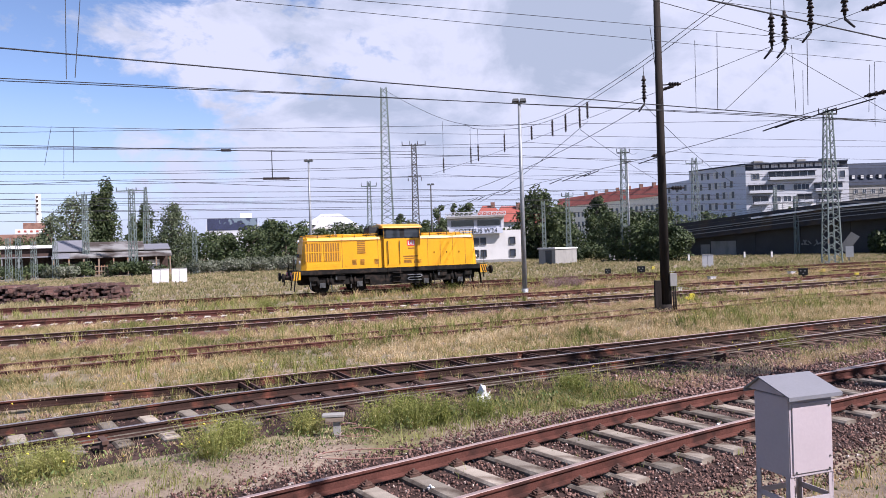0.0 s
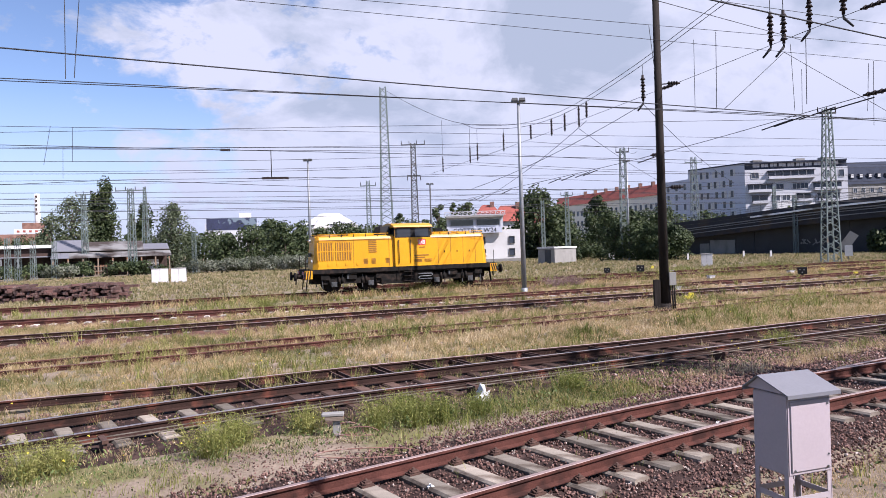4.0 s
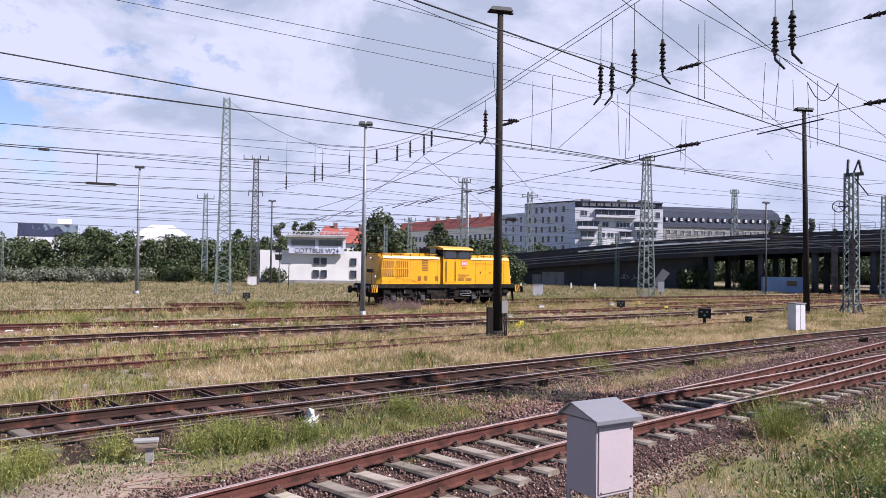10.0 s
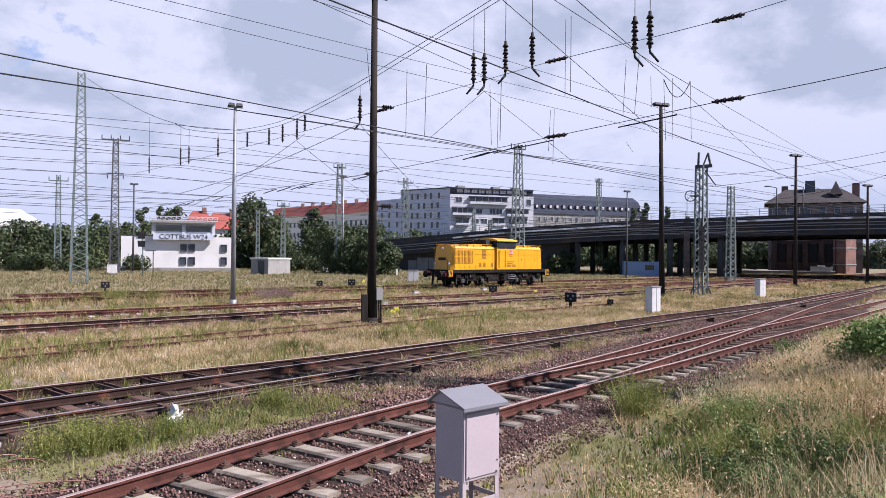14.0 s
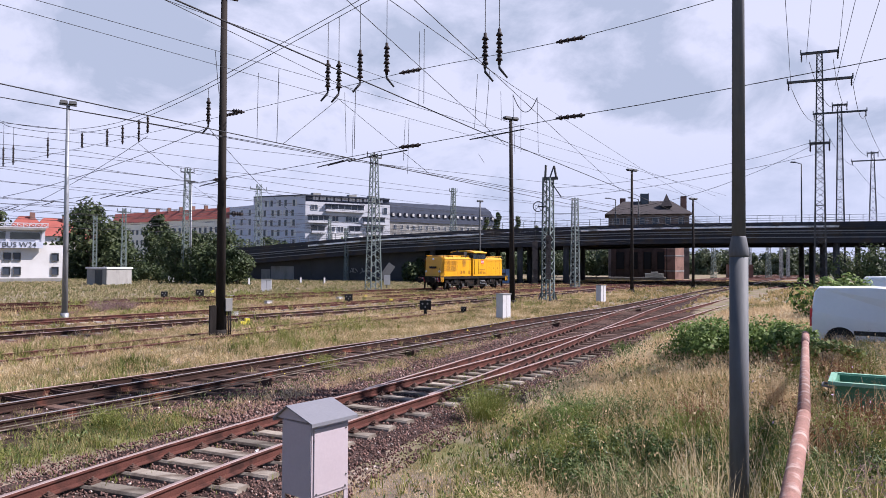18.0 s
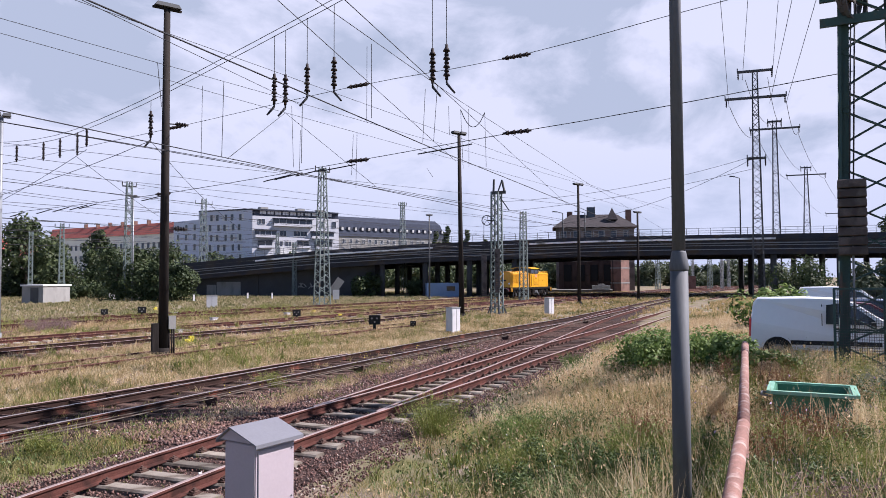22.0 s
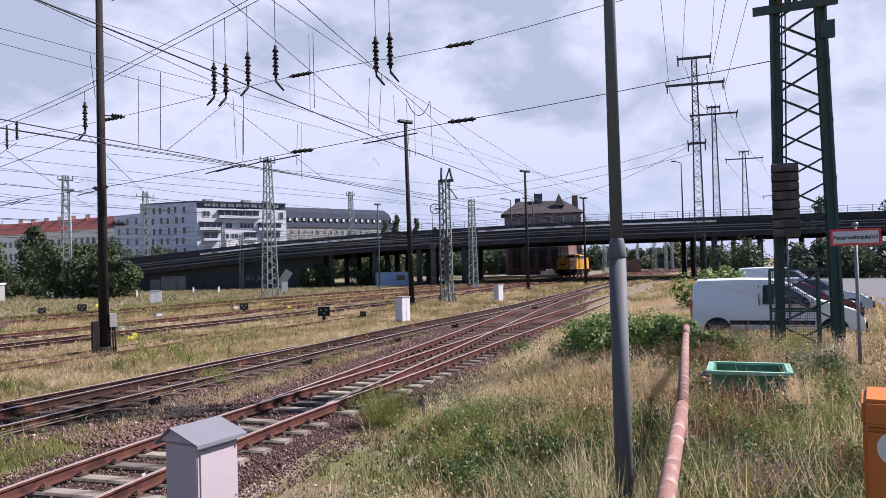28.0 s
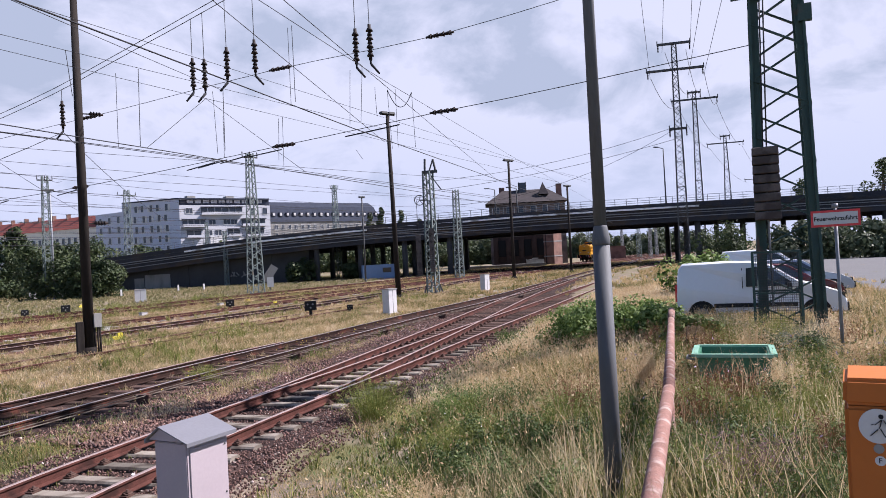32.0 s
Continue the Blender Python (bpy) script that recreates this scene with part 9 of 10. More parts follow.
# short trodden tufts on the bare shoulder by the trackside cabinet
g = np.random.default_rng(45)
qs = [on_ground(SN(a_, b_), -0.01) for a_, b_ in zip(g.uniform(4.5, 15, 1500), g.uniform(3.3, 4.9, 1500))]
qs = np.array([(q.x, q.y, q.z) for q in qs])
blades("shoulder_tufts", "short trodden tufts of dry grass beside the track", qs, 0.04 + 0.07 * g.random(len(qs)), np.full(len(qs), 0.008), M["grass"], 1.0, 46, 9, simple=True)
# far yard
p, pa_, g = scatter(36000, -30, 140, 36, 112, 28, keep=0.08)
d = np.hypot(p[:, 0], p[:, 1])
blades("far_grass", "dry grass of the far yard", p, 0.16 + 0.2 * g.random(len(p)), 0.008 + 0.0009 * d, M["fargrass"], 0.7, 8, 12, simple=True)
p, pa_, g = scatter(12000, 40, 150, -12, 32, 29, keep=0.02)
d = np.hypot(p[:, 0], p[:, 1])
blades("far_track_grass", "grass beside the merging tracks", p, 0.16 + 0.18 * g.random(len(p)), 0.008 + 0.0009 * d, M["grass"], 0.7, 9, 14, simple=True)
# a fringe before the locomotive's track
gl = np.random.default_rng(36)
ul, vl = gl.uniform(-22, 70, 1500), gl.uniform(-3.4, -1.5, 1500)
xl, yl = LOCO_O.x + LOCO_D.x * ul - LOCO_D.y * vl, LOCO_O.y + LOCO_D.y * ul + LOCO_D.x * vl
blades("line_side_grass", "straggling grass along the locomotive's track", np.c_[xl, yl, np.full(len(xl), -0.25)], 0.22 + 0.3 * gl.random(len(xl)), np.full(len(xl), 0.035), M["grass"], 0.8, 36, 8, simple=True)
# weeds in the bed
p, pa_, g = scatter(1500, -6, 30, 4.6, 9.4, 30, keep=1.0)
k = (pa_ > 0.12) | (g.random(len(p)) < 0.06)
p = p[k]
blades("bed_weeds", "small green weeds growing in the ballast", p, 0.08 + 0.1 * g.random(len(p)), np.full(len(p), 0.01), M["weed"], 0.7, 10, 8)


def leaf_cloud(name, centres, radii, count, size, mat, parent, seed):
    """Leaves on and in a heap of uneven lobes."""
    g = np.random.default_rng(seed)
    pick = g.integers(0, len(centres), count)
    cc, rr = np.asarray(centres, float)[pick], np.asarray(radii, float)[pick]
    v = g.normal(size=(count, 3))
    v /= np.linalg.norm(v, axis=1)[:, None]
    pos = cc + v * rr * (g.uniform(0.35, 1.08, count) ** 0.6)[:, None]
    n = v + g.normal(0, 0.6, (count, 3)) + [0, 0, 0.35]
    n /= np.linalg.norm(n, axis=1)[:, None]
    t = np.cross(n, g.normal(size=(count, 3)))
    t /= np.linalg.norm(t, axis=1)[:, None] + 1e-9
    b = np.cross(n, t)
    s = size * g.uniform(0.55, 1.35, count)[:, None]
    vv = np.stack([pos - t * s, pos + b * s * 0.55, pos + t * s, pos - b * s * 0.55], 1)
    return raw(name, vv.reshape(-1, 3), np.arange(count * 4).reshape(-1, 4), mat, parent)


def tree(base, h, r, label, mat="leaf", lobes=14, leaves=2600, size=0.3, seed=1, slim=1.0, low=0.25, name="tree", category="tree", group="trees"):
    """A trunk with limbs and a crown of many leaves in uneven lobes."""
    g = random.Random(seed)
    ob = thing(name, label, category, Matrix.Translation(base), group)
    bm = bmesh.new()
    top = h * 0.75
    rod(bm, (0, 0, -0.2), (0, 0, top), max(0.05, h * 0.022), h * 0.006, 8)
    part("trunk", bm, M["bark"], ob)
    cs, rs = [], []
    bm = bmesh.new()
    for k in range(lobes):
        f = low + (1 - low) * (k + 0.5) / lobes
        a = g.uniform(0, 6.28)
        env = math.sin(math.pi * min(1, (f - low) / (1 - low) * 0.82 + 0.16)) ** 0.7
        if slim > 1.5:      # a spire narrows to its tip
            env = (1 - (f - low) / (1 - low)) ** 0.5 * 0.95 + 0.12
        rad = r * env * g.uniform(0.25, 0.75)
        c = Vector((math.cos(a) * rad, math.sin(a) * rad, h * f * 0.93))
        rr = r * g.uniform(0.3, 0.55) * (0.6 + 0.5 * env)
        cs.append(c)
        rs.append((rr, rr, rr * g.uniform(0.7, 1.1) * slim))
        rod(bm, (0, 0, min(top, c.z * 0.72)), c, h * 0.008, 0.02, 5)
    part("limb", bm, M["bark"], ob)
    crown = leaf_cloud("crown", cs, rs, leaves, size, M[mat], ob, seed)
    return ob


def shrub(base, w, h, label, mat="leafbush", leaves=900, size=0.1, seed=1, lobes=9, name="shrub"):
    g = random.Random(seed)
    ob = thing(name, label, "shrub", Matrix.Translation(base), "shrubs")
    cs, rs = [], []
    bm = bmesh.new()
    for k in range(lobes):
        c = Vector((g.uniform(-w / 2, w / 2) * 0.8, g.uniform(-w / 3, w / 3) * 0.8, h * g.uniform(0.25, 0.75)))
        cs.append(c)
        rs.append((w * g.uniform(0.15, 0.27), w * g.uniform(0.15, 0.27), h * g.uniform(0.25, 0.38)))
        rod(bm, (c.x * 0.3, c.y * 0.3, -0.1), c, 0.02, 0.008, 5)
    part("stem", bm, M["bark"], ob)
    leaf_cloud("foliage", cs, rs, leaves, size, M[mat], ob, seed)
    return ob


# the belt of trees along the yard's far side
for az, el, r, n_ in ((-24.72, 5.75, 2.9, 5600), (-25.42, 4.8, 2.4, 4200), (-22.2, 4.1, 2.3, 3200), (-23.0, 3.2, 2.0, 2200)):
    tree(P(az, 150, -0.2), E(el, 150), r, "tall slim poplar above the sheds", lobes=30, leaves=n_, size=0.26, seed=int(300 - az * 10), slim=2.0, low=0.06)
tree(P(-20.4, 150, -0.2), E(3.95, 150), 4.6, "round weeping tree with hanging crown", mat="leafpalehaze", lobes=34, leaves=5200, size=0.24, seed=4, low=0.12, slim=1.35)
tree(P(-26.9, 148, -0.2), E(4.5, 148), 4.4, "loose grey-green birch by the sheds", mat="leafpalehaze", lobes=34, leaves=4200, size=0.24, seed=5, low=0.1)
tree(P(-28.3, 146, -0.2), E(3.2, 146), 3.0, "loose grey-green birch by the sheds", mat="leafpalehaze", lobes=22, leaves=2000, size=0.24, seed=6, low=0.1)
k = 0
az = -33.0
while az < 17.5:
    d = 132 + 10 * math.sin(az * 1.7) + (8 if az > 6 else 0)
    el = 1.3 + 0.5 * math.sin(az * 2.3) + 0.35 * math.sin(az * 5.1 + 1)
    if az < -18.5:
        d, el = d + 48, 1.75 + 0.6 * math.sin(az * 2.3)
    elif az < -3:
        el += 0.75
    if az > 10:
        el = 2.1 + 0.5 * math.sin(az * 3.0)
    if -2.0 < az < 6.0:
        d += 30
        el = 1.9 + 0.5 * math.sin(az * 3)
    tree(P(az, d, -0.2), E(el, d), 4.0 + 0.8 * math.sin(az * 7), "leafy green tree in the belt along the yard", lobes=26, leaves=3000, size=0.27, seed=40 + k, low=0.05)
    az += 1.35 + 0.25 * math.sin(az * 3.3)
    k += 1
tree(P(7.7, 135, -0.2), E(4.3, 135), 5.6, "large dark tree beside the signal box", lobes=24, leaves=5200, size=0.33, seed=71, low=0.1)
tree(P(9.2, 140, -0.2), E(2.9, 140), 4.0, "dark leafy tree beside the hut", lobes=14, leaves=2600, size=0.33, seed=72, low=0.1)
tree(P(12.1, 150, -0.2), E(3.75, 150), 3.6, "tall dark tree before the red roofs", lobes=16, leaves=3000, size=0.33, seed=73, low=0.1)
tree(P(14.6, 140, -0.2), E(2.3, 140), 5.0, "broad dark tree before the red roofs", lobes=16, leaves=3200, size=0.33, seed=74, low=0.05)
tree(P(16.8, 150, -0.2), E(1.9, 150), 4.0, "dark tree before the abutment", lobes=14, leaves=2400, size=0.33, seed=75, low=0.05)
for k, (az, d, el) in enumerate(((13.4, 106, 1.5), (14.6, 104, 1.2), (15.8, 103, 1.45), (16.9, 101, 1.25), (17.8, 100, 1.1))):
    tree(P(az, d, -0.2), E(el, d), 2.7, "dark leafy tree at the foot of the ramp", lobes=16, leaves=2600, size=0.2, seed=230 + k, low=0.03)
tree(P(2.3, 200, -0.2), E(3.6, 200), 5.0, "far dark tree behind red roofs", lobes=14, leaves=2200, size=0.4, seed=76, low=0.3)
for az, d, el, r in ((-0.2, 140, 3.6, 1.8), (-3.2, 135, 3.0, 2.2), (0.9, 150, 3.7, 1.5), (-13.5, 150, 2.2, 4.5), (-11.2, 150, 1.6, 3.5), (-7, 150, 2.0, 4)):
    tree(P(az, d, -0.2), E(el, d), r, "slender young tree with thin foliage", lobes=12, leaves=900, size=0.26, seed=int(90 + az * 3), low=0.3)
for k, az in enumerate((-18.6, -17.2, -15.9, -14.5, -13.2, -12.0, -27.5, -10.6)):
    shrub(P(az, 113, -0.25), 5.5, 2.3, "silvery green shrub at the yard's edge", "leafpale", 2200, 0.15, 120 + k)
for k, az in enumerate((-30.5, -28.6, -26.6, -23.9, -22.3, -7.6, -6.4, -4.2, -0.7, 11.4, 13.2)):
    shrub(P(az, 117, -0.25), 5.5, 2.4 if az < -20 else 2.6, "dark green shrub at the yard's edge", "leaf", 1300, 0.2, 140 + k)
for k, (az, d, h, w) in enumerate(((31.6, 116, 3.9, 5), (35.6, 116, 2.6, 5), (42.0, 165, 5.5, 8), (38.5, 170, 6, 9), (44.6, 168, 5.5, 7), (30.3, 145, 3.2, 5), (49.5, 210, 6, 14))):
    shrub(P(az, d, -0.25), w, h, "green bush growing below the bridge", "leaf", 1800, 0.25, 160 + k, 12)
# dark growth that closes the view below and behind the bridge
az = 18.5
while az < 62:
    d = 215 + 9 * math.sin(az * 2.1) + (45 if az > 50 else 0)
    # past bearing 45 a paler leaf colour stands in for haze
    tree(P(az, d, -0.2), 8.4 + 1.2 * math.sin(az * 1.3) - (1.2 if az > 50 else 0), 6.0, "hazy tree behind the road bridge", mat="leaf" if az < 45 else "leafpalehaze", lobes=14, leaves=2200, size=0.6, seed=int(az * 10), low=0.0)
    az += 1.4
# a dark bramble that hangs over the pipe's end before the van
q = on_ground(PE(60.2, 15.4), -0.03)
bram = thing("bramble", "dark leafy bramble hanging over the end of the red pipe", "shrub", Matrix.Translation(q), "shrubs")
cs, rs = [], []
for k, (dx, dy, hz) in enumerate(((-0.3, 0.1, 0.62), (-0.1, 0.0, 0.8), (0.15, -0.08, 0.9), (0.4, -0.18, 0.88), (0.62, -0.28, 0.8), (0.82, -0.36, 0.7), (-0.25, 0.15, 0.3), (0.05, 0.0, 0.4))):
    bm = bmesh.new()
    rod(bm, (dx * 0.35, dy * 0.35, -0.05), (dx, dy, hz), 0.012, 0.006, 5)
    part("stem", bm, M["bark"], bram)
    cs.append((dx, dy, hz))
    rs.append((0.17, 0.13, 0.11))
leaf_cloud("foliage", cs, rs, 520, 0.055, M["mound"], bram, 188)
# bushes on the bank
shrub(on_ground(PE(53.0, 20.6), -0.05), 2.9, 1.2, "bright green shrub on the grass bank", "leafbush", 6500, 0.05, 181, 14)
shrub(on_ground(PE(56.4, 20.2), -0.05), 2.8, 1.25, "bright green shrub on the grass bank", "leafbush", 6500, 0.05, 182, 14)
shrub(on_ground(PE(58.8, 18.8), -0.05), 1.5, 1.15, "leafy shrub reaching towards the parked van", "leafbush", 2200, 0.06, 183, 10)
shrub(on_ground(PE(62.4, 34), -0.05), 2.5, 2.1, "broad-leaved bush behind the van", "leafbush", 2600, 0.11, 184, 12)
shrub(on_ground(PE(61.1, 33), -0.05), 2.4, 2.1, "broad-leaved bush on the bank", "leafbush", 1600, 0.1, 185, 10)
shrub(PE(63.9, 62, -0.1), 4.8, 4.4, "round green bush behind the parked cars", "leaf", 4200, 0.13, 186, 16)
# these trees too have haze put into their pale leaf colour
for k, (az, d, el) in enumerate(((68.5, 110, 1.0), (71.0, 105, 0.7), (73.5, 100, 0.9), (76.0, 100, 1.2), (79.0, 100, 1.5))):
    tree(P(az, d, -0.2), E(el, d), 4.5, "tree below the bridge at the car park, haze put into its leaf colour", mat="leafpalehaze", lobes=14, leaves=2600, size=0.3, seed=200 + k, low=0.05)
tree(P(73.9, 178, -0.2), E(5.4, 178), 4.0, "loose tree rising behind the bridge railing", lobes=14, leaves=1300, size=0.36, seed=210, low=0.5)
tree(P(68.9, 178, -0.2), E(4.4, 178), 3.0, "small tree behind the bridge railing", lobes=12, leaves=900, size=0.36, seed=211, low=0.5)
for k, (az, d, el) in enumerate(((37.8, 260, 4.4), (39.3, 262, 4.1), (36.9, 265, 4.0), (40.8, 250, 3.2))):
    tree(P(az, d, -0.2), E(el, d), 2.4, "far conifer beside the mansard house", lobes=14, leaves=1100, size=0.5, seed=220 + k, low=0.2, slim=1.6)
def weed_bush(root, w, h, n, mat, label, seed, name="weed_bush"):
    """Feathery weed: a thick sheaf of thin stems that fan out, with small leaflets along them."""
    g = np.random.default_rng(seed)
    a = g.uniform(0, 2 * np.pi, n)
    out = np.c_[np.cos(a), np.sin(a), np.zeros(n)]
    r0 = np.abs(g.normal(0, w * 0.16, n))[:, None]
    tip = np.asarray(root) + out * (r0 + w * 0.42 * g.random(n)[:, None]) + np.c_[np.zeros((n, 2)), h * g.uniform(0.45, 1.05, n)]
    foot = np.asarray(root) + out * r0 - [0, 0, 0.03]
    side = np.c_[-np.sin(a), np.cos(a), np.zeros(n)] * 0.006
    stem = np.stack([foot - side, foot + side, tip], 1)
    per = 13
    f = g.uniform(0.25, 1.0, (n, per, 1))
    c = foot[:, None] * (1 - f) + tip[:, None] * f
    d1, d2 = g.normal(0, 0.019, (n, per, 3)), g.normal(0, 0.0065, (n, per, 3))
    leaf = np.stack([c, c + d1 + d2, c + d1 * 1.6], 2).reshape(-1, 3, 3)
    v = np.concatenate([stem, leaf]).reshape(-1, 3)
    return tagged(raw(name, v, np.arange(len(v)).reshape(-1, 3), M[mat]), label, "weed", "weed bushes")


# upright bushy weeds near the rails
for k, (s_, n_, w_, h_) in enumerate(((6.0, 10.6, 1.0, 0.5), (17.5, 11.0, 1.0, 0.5), (9.5, 10.3, 0.8, 0.45), (-1.6, 10.0, 0.8, 0.5))):
    c = SN(s_, n_)
    weed_bush((c.x, c.y, gz(c.x, c.y)), w_, h_, 260, "weed", "feathery green weed bush beside the rails", 240 + k)
for k, (az_, d_, w_, h_) in enumerate(((-18.0, 10.8, 1.3, 0.62), (-16.2, 11.3, 0.9, 0.5), (-30.3, 10.9, 1.2, 0.6), (-28.4, 11.0, 0.8, 0.45), (-2.4, 11.7, 1.0, 0.55), (-0.6, 11.9, 0.8, 0.5), (-11.0, 11.7, 0.9, 0.45), (-5.6, 11.6, 0.8, 0.5), (2.5, 12.3, 0.8, 0.45))):
    c = P(az_, d_)
    weed_bush((c.x, c.y, gz(c.x, c.y)), w_ * 0.85, h_, 190, "weed", "feathery green weed bush beside the rails", 500 + k)
gb = random.Random(77)
for k in range(34):
    s_ = gb.uniform(5, 30)
    n_ = gb.uniform(-5.5, 3.8)
    c = SN(s_, n_)
    if c.length > 6.5:
        weed_bush((c.x, c.y, gz(c.x, c.y)), gb.uniform(0.7, 1.6), gb.uniform(0.35, 0.65), 240, gb.choice(("weed", "weed", "straw", "leafbush")), "low tangled weed clump in the bank grass", 300 + k, "weed_clump")
# dark tufts on the bank, a tall weed before the locomotive's track and a reddish one by the lamp
for k, (x_, y_, w_, h_, m_) in enumerate(((9.4, 9.1, 1.5, 0.55, "mound"), (9.7, 8.4, 1.3, 0.5, "mound"), (9.0, 9.3, 1.1, 0.42, "mound"), (8.65, 11.15, 1.5, 0.8, "weed"), (-1.5, 47.0, 2.4, 0.9, "weed"), (0.6, 47.3, 2.0, 0.7, "weed"), (7.2, 46.5, 2.6, 1.0, "dusky"), (8.4, 46.8, 1.8, 0.8, "dusky"), (-9.0, 36.5, 2.2, 0.7, "weed"), (12.5, 40.0, 2.2, 0.7, "weed"))):
    weed_bush((x_, y_, gz(x_, y_)), w_, h_, 420, m_, "tall feathery weed standing above the grass", 820 + k)
# dense leafy mounds of dark weeds in the bank grass
for k, (az_, d_, w_, h_) in enumerate(((43.6, 9.2, 1.1, 0.42), (46.6, 10.4, 1.3, 0.45), (38.6, 6.3, 0.7, 0.22), (42.4, 6.9, 1.0, 0.32), (46.2, 8.3, 1.1, 0.42), (49.0, 9.4, 1.4, 0.5), (52.4, 9.6, 1.2, 0.5),
                                      (48.6, 6.8, 1.1, 0.4), (52.5, 7.0, 1.0, 0.45), (56.0, 8.4, 1.1, 0.55), (60.5, 7.2, 1.1, 0.5), (64.5, 8.2, 1.2, 0.6), (68.5, 8.0, 1.1, 0.6), (66.0, 11.0, 1.3, 0.6), (71.0, 12.0, 1.4, 0.65), (62.5, 13.6, 1.6, 0.6), (67.5, 14.6, 1.6, 0.7))):
    q = on_ground(PE(az_, d_), -0.03)
    gk = random.Random(700 + k)
    cs = [Vector((q.x + gk.uniform(-0.4, 0.4) * w_, q.y + gk.uniform(-0.4, 0.4) * w_, q.z + h_ * gk.uniform(0.25, 0.7))) for j in range(16)]
    rs = [(w_ * gk.uniform(0.09, 0.18), w_ * gk.uniform(0.09, 0.18), h_ * gk.uniform(0.25, 0.5)) for j in range(16)]
    tagged(leaf_cloud("weed_mound", cs, rs, 4200, 0.011 + 0.001 * d_, M["mound"], None, 700 + k), "dense dark green leafy weed mound in the grass", "weed", "weed mounds")
# tall rusty docks and seed grass about the tub, the pipe and the mast
for k, (x_, y_, w_, h_, m_) in enumerate(((10.0, 4.9, 0.9, 0.75, "rust"), (10.6, 6.4, 0.8, 0.9, "straw"), (10.6, 4.2, 0.8, 0.8, "straw"), (9.8, 5.6, 0.7, 0.6, "rust"), (9.4, 4.9, 0.9, 0.7, "weed"), (12.6, 7.2, 0.8, 0.9, "weed"),
                                        (13.4, 6.0, 1.0, 1.1, "straw"), (14.2, 6.8, 1.2, 1.0, "weed"), (13.6, 7.8, 1.2, 0.9, "rust"), (9.0, 6.6, 0.9, 0.75, "rust"), (8.2, 6.2, 1.0, 0.6, "weed"), (8.8, 4.0, 0.9, 0.7, "weed"), (7.6, 4.7, 0.9, 0.6, "weed"), (10.0, 3.6, 1.0, 0.8, "weed"), (11.6, 4.2, 0.9, 0.9, "weed"))):
    weed_bush((x_, y_, gz(x_, y_)), w_, h_, 220, m_, "tall seeding dock and grass clump on the bank", 400 + k, "weed_clump")
# dark and rusty weeds that break up the grass beyond the pipe
gd = random.Random(58)
for k in range(26):
    q = on_ground(PE(gd.uniform(56, 77), gd.uniform(5.2, 10.5)), 0)
    if math.hypot(q.x - 11.15, q.y - 5.3) > 1.2:
        m_ = gd.choice(("mound", "mound", "weed", "rust", "dusky"))
        weed_bush((q.x, q.y, q.z), gd.uniform(0.6, 1.1), gd.uniform(0.4, 0.75), 230, m_, {"mound": "dark green weed clump in the tall grass", "weed": "fresh green weed clump in the tall grass", "rust": "rusty brown dock clump in the tall grass", "dusky": "dusky seeding weed clump in the tall grass"}[m_], 860 + k, "weed_clump")
# long pale stalks close by
gs = np.random.default_rng(71)
qs = [on_ground(PE(a_, d_)) for a_, d_ in zip(gs.uniform(50, 80, 1300), gs.uniform(3.6, 13, 1300))]
qs = np.array([(q.x, q.y, q.z) for q in qs])
blades("long_stalks", "long pale grass stalks standing on the near bank", qs, 0.45 + 0.35 * gs.random(len(qs)), np.full(len(qs), 0.011), M["straw"], 0.5, 72, 3)
blades("broad_grass", "broad green grass blades in tufts on the near bank", qs[::2] + [0.3, 0.2, 0], 0.3 + 0.25 * gs.random(len(qs[::2])), np.full(len(qs[::2]), 0.013), M["weed"], 0.9, 73, 12)
# tall weeds before the parked van and round the sign
gv = random.Random(91)
for k in range(26):
    q = on_ground(PE(60.6 + 0.62 * k + gv.uniform(-0.3, 0.3), gv.uniform(15.0, 19.5) if k < 18 else gv.uniform(11.5, 15.0)), 0)
    weed_bush((q.x, q.y, q.z), gv.uniform(0.8, 1.3), gv.uniform(0.55, 0.95), 170, gv.choice(("weed", "straw", "weed", "rust", "leafpale")), "tall weed clump beside the car park", 600 + k, "weed_clump")
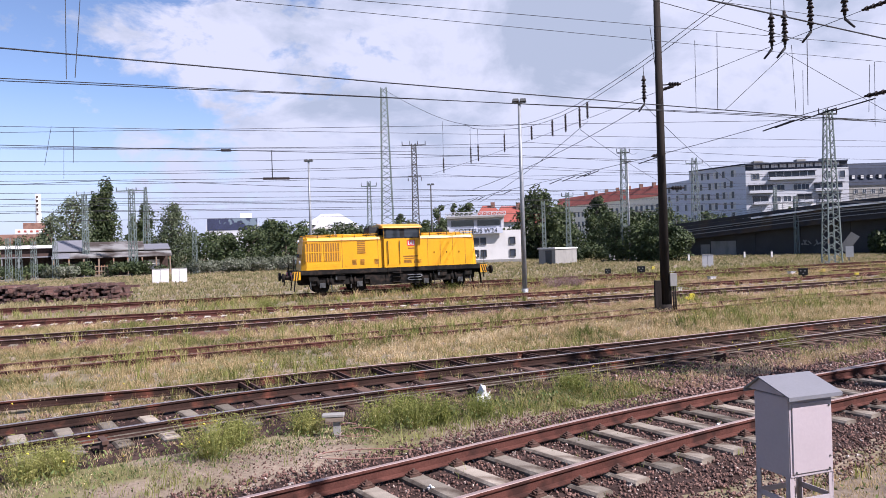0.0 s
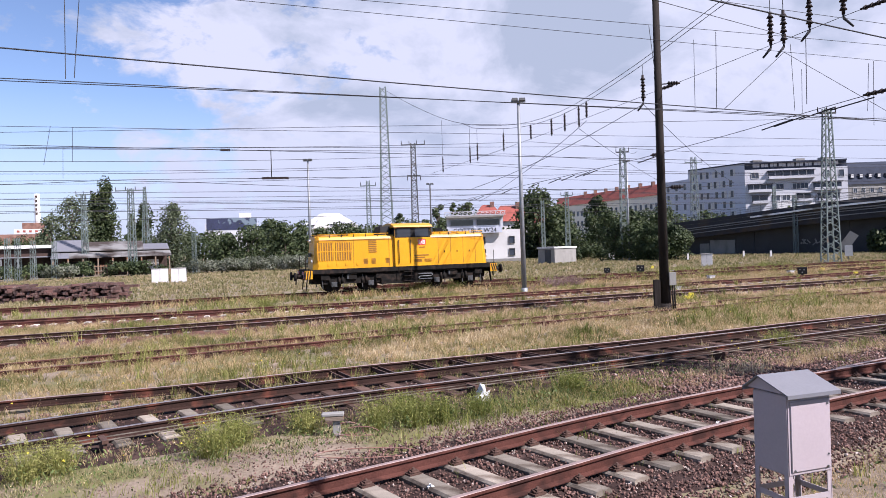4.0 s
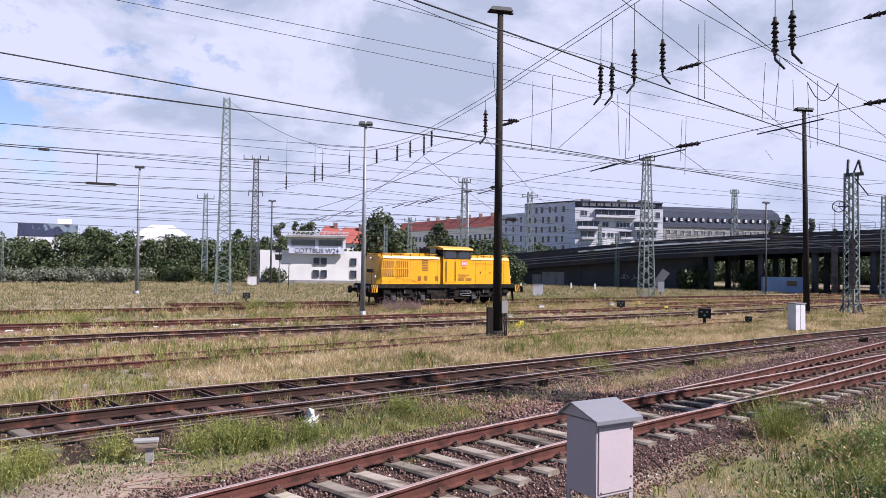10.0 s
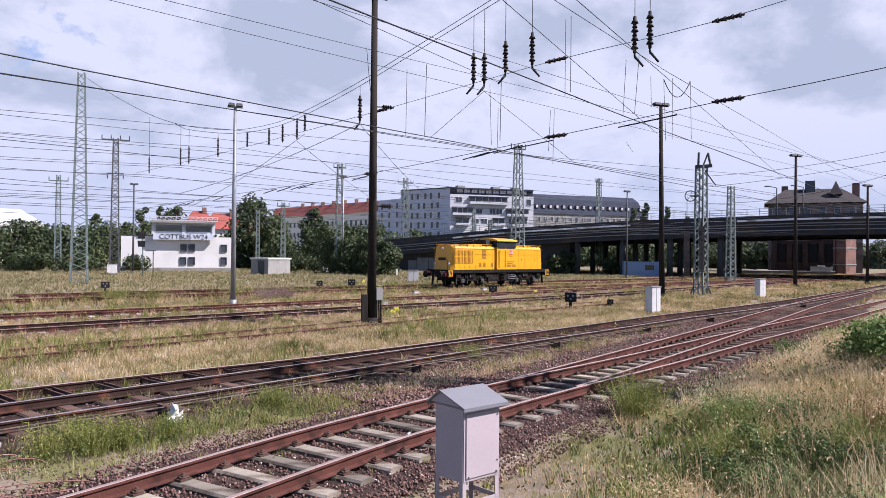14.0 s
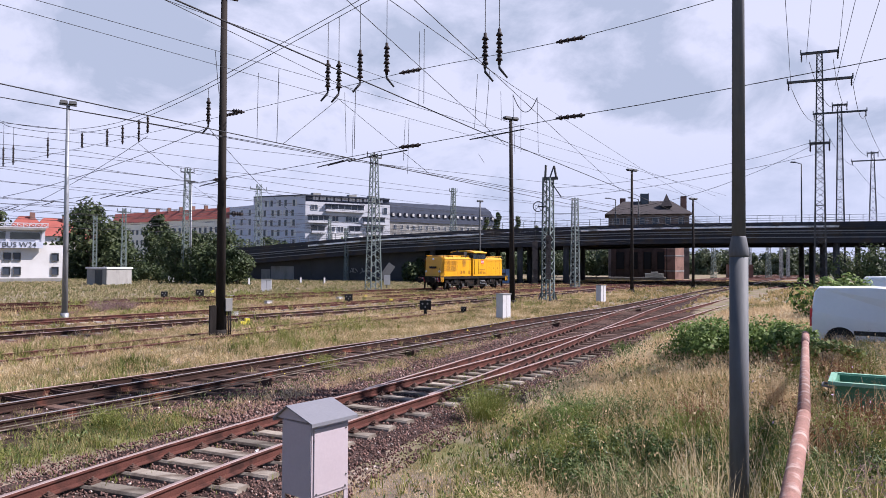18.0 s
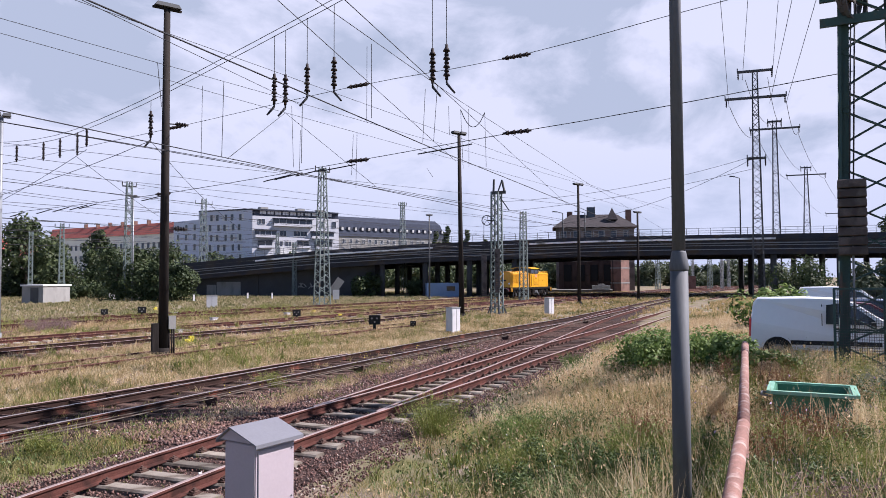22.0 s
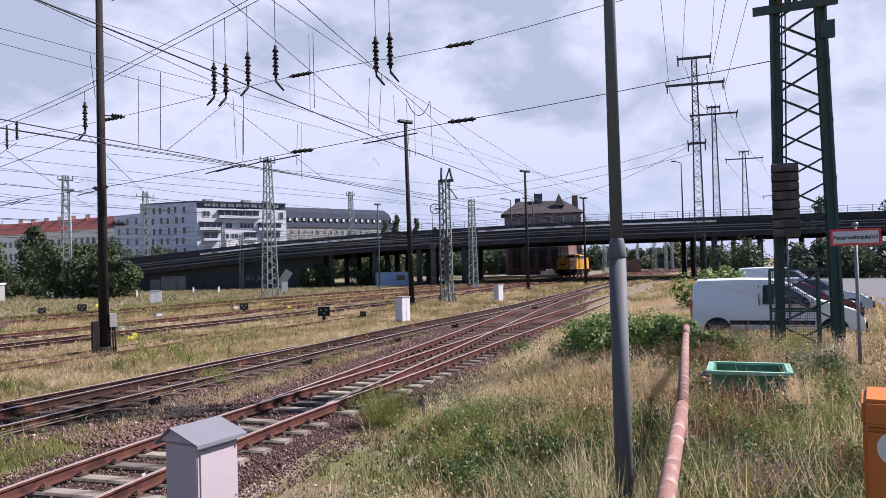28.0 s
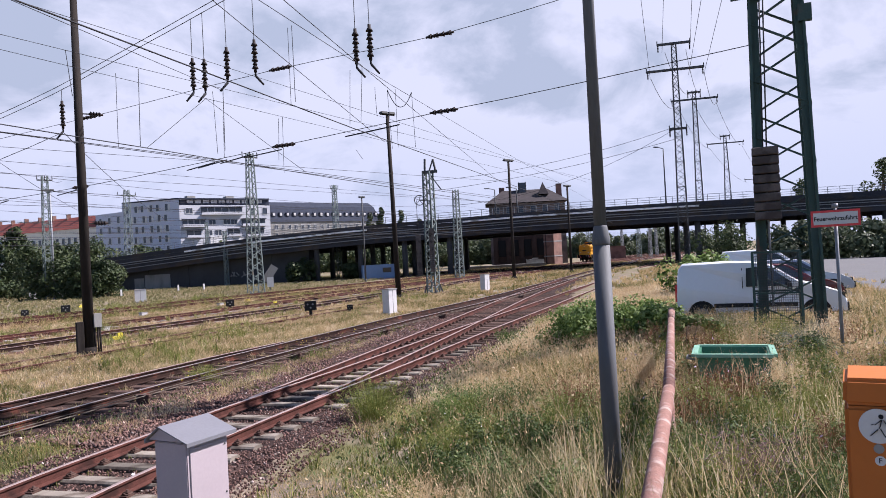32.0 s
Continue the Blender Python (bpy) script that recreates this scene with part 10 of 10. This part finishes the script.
# seed heads and small blooms that fleck the bank
def flecks(name, label, n, s0, s1, n0, n1, lo, hi, r0, r1, mat, seed, category):
    p, pa_, g = scatter(n, s0, s1, n0, n1, seed, near=0.5, slack=0.6)
    m = len(p)
    c = p + np.c_[np.zeros((m, 2)), g.uniform(lo, hi, m)]
    r = (g.uniform(r0, r1, m) * np.clip(np.hypot(p[:, 0], p[:, 1]) / 14, 0.22, 1.0))[:, None]
    u = g.normal(size=(m, 3))
    u[:, 2] = np.abs(u[:, 2]) + 0.6
    u /= np.linalg.norm(u, axis=1)[:, None]
    v = np.cross(u, g.normal(size=(m, 3)))
    v /= np.linalg.norm(v, axis=1)[:, None]
    q = np.stack([c - u * r * 1.6, c + v * r * 0.7, c + u * r * 1.6, c - v * r * 0.7], 1)
    return tagged(raw(name, q.reshape(-1, 3), np.arange(m * 4).reshape(-1, 4), M[mat]), label, category, kind="stuff")


flecks("seed_heads", "pale seed heads nodding over the bank grass", 15000, 2.2, 34, -8, 4.4, 0.22, 0.62, 0.008, 0.028, "straw", 61, "seed heads")
flecks("weed_leaves", "small dark green weed leaves low in the bank grass", 70000, 2.2, 26, -8, 4.4, 0.03, 0.4, 0.012, 0.034, "mound", 62, "leaves")
flecks("strip_seed_heads", "pale seed heads over the grass between the tracks", 9000, -8, 30, 9.2, 20, 0.12, 0.4, 0.005, 0.012, "straw", 63, "seed heads")
flecks("strip_leaves", "small green weed leaves between the tracks", 16000, -8, 30, 9.5, 12.2, 0.03, 0.3, 0.012, 0.03, "mound", 66, "leaves")
flecks("lilac_flowers", "small lilac flowers in the bank grass", 420, 3, 16, -7, 0, 0.4, 0.7, 0.012, 0.025, "lilac", 64, "flowers")
flecks("white_flowers", "tiny white flowers in the bank grass", 900, 3, 22, -7, 4, 0.25, 0.5, 0.006, 0.014, "white", 65, "flowers")
# yellow flower heads
g = np.random.default_rng(55)
vs, fs = [], []
for k in range(140):
    s_, n_ = g.uniform(-4, 34), g.choice([g.uniform(10.0, 10.9), g.uniform(14.6, 17)])
    c = SN(s_, n_)
    c.z = gz(c.x, c.y) + g.uniform(0.25, 0.5)
    r = g.uniform(0.012, 0.03)
    vs += [(c.x - r, c.y, c.z), (c.x, c.y - r, c.z + r), (c.x + r, c.y, c.z), (c.x, c.y + r, c.z + r)]
    fs.append((4 * k, 4 * k + 1, 4 * k + 2, 4 * k + 3))
tagged(raw("flower_heads", vs, fs, M["yellowflower"]), "tiny yellow flower heads among the weeds", "flowers", kind="stuff")

motions()
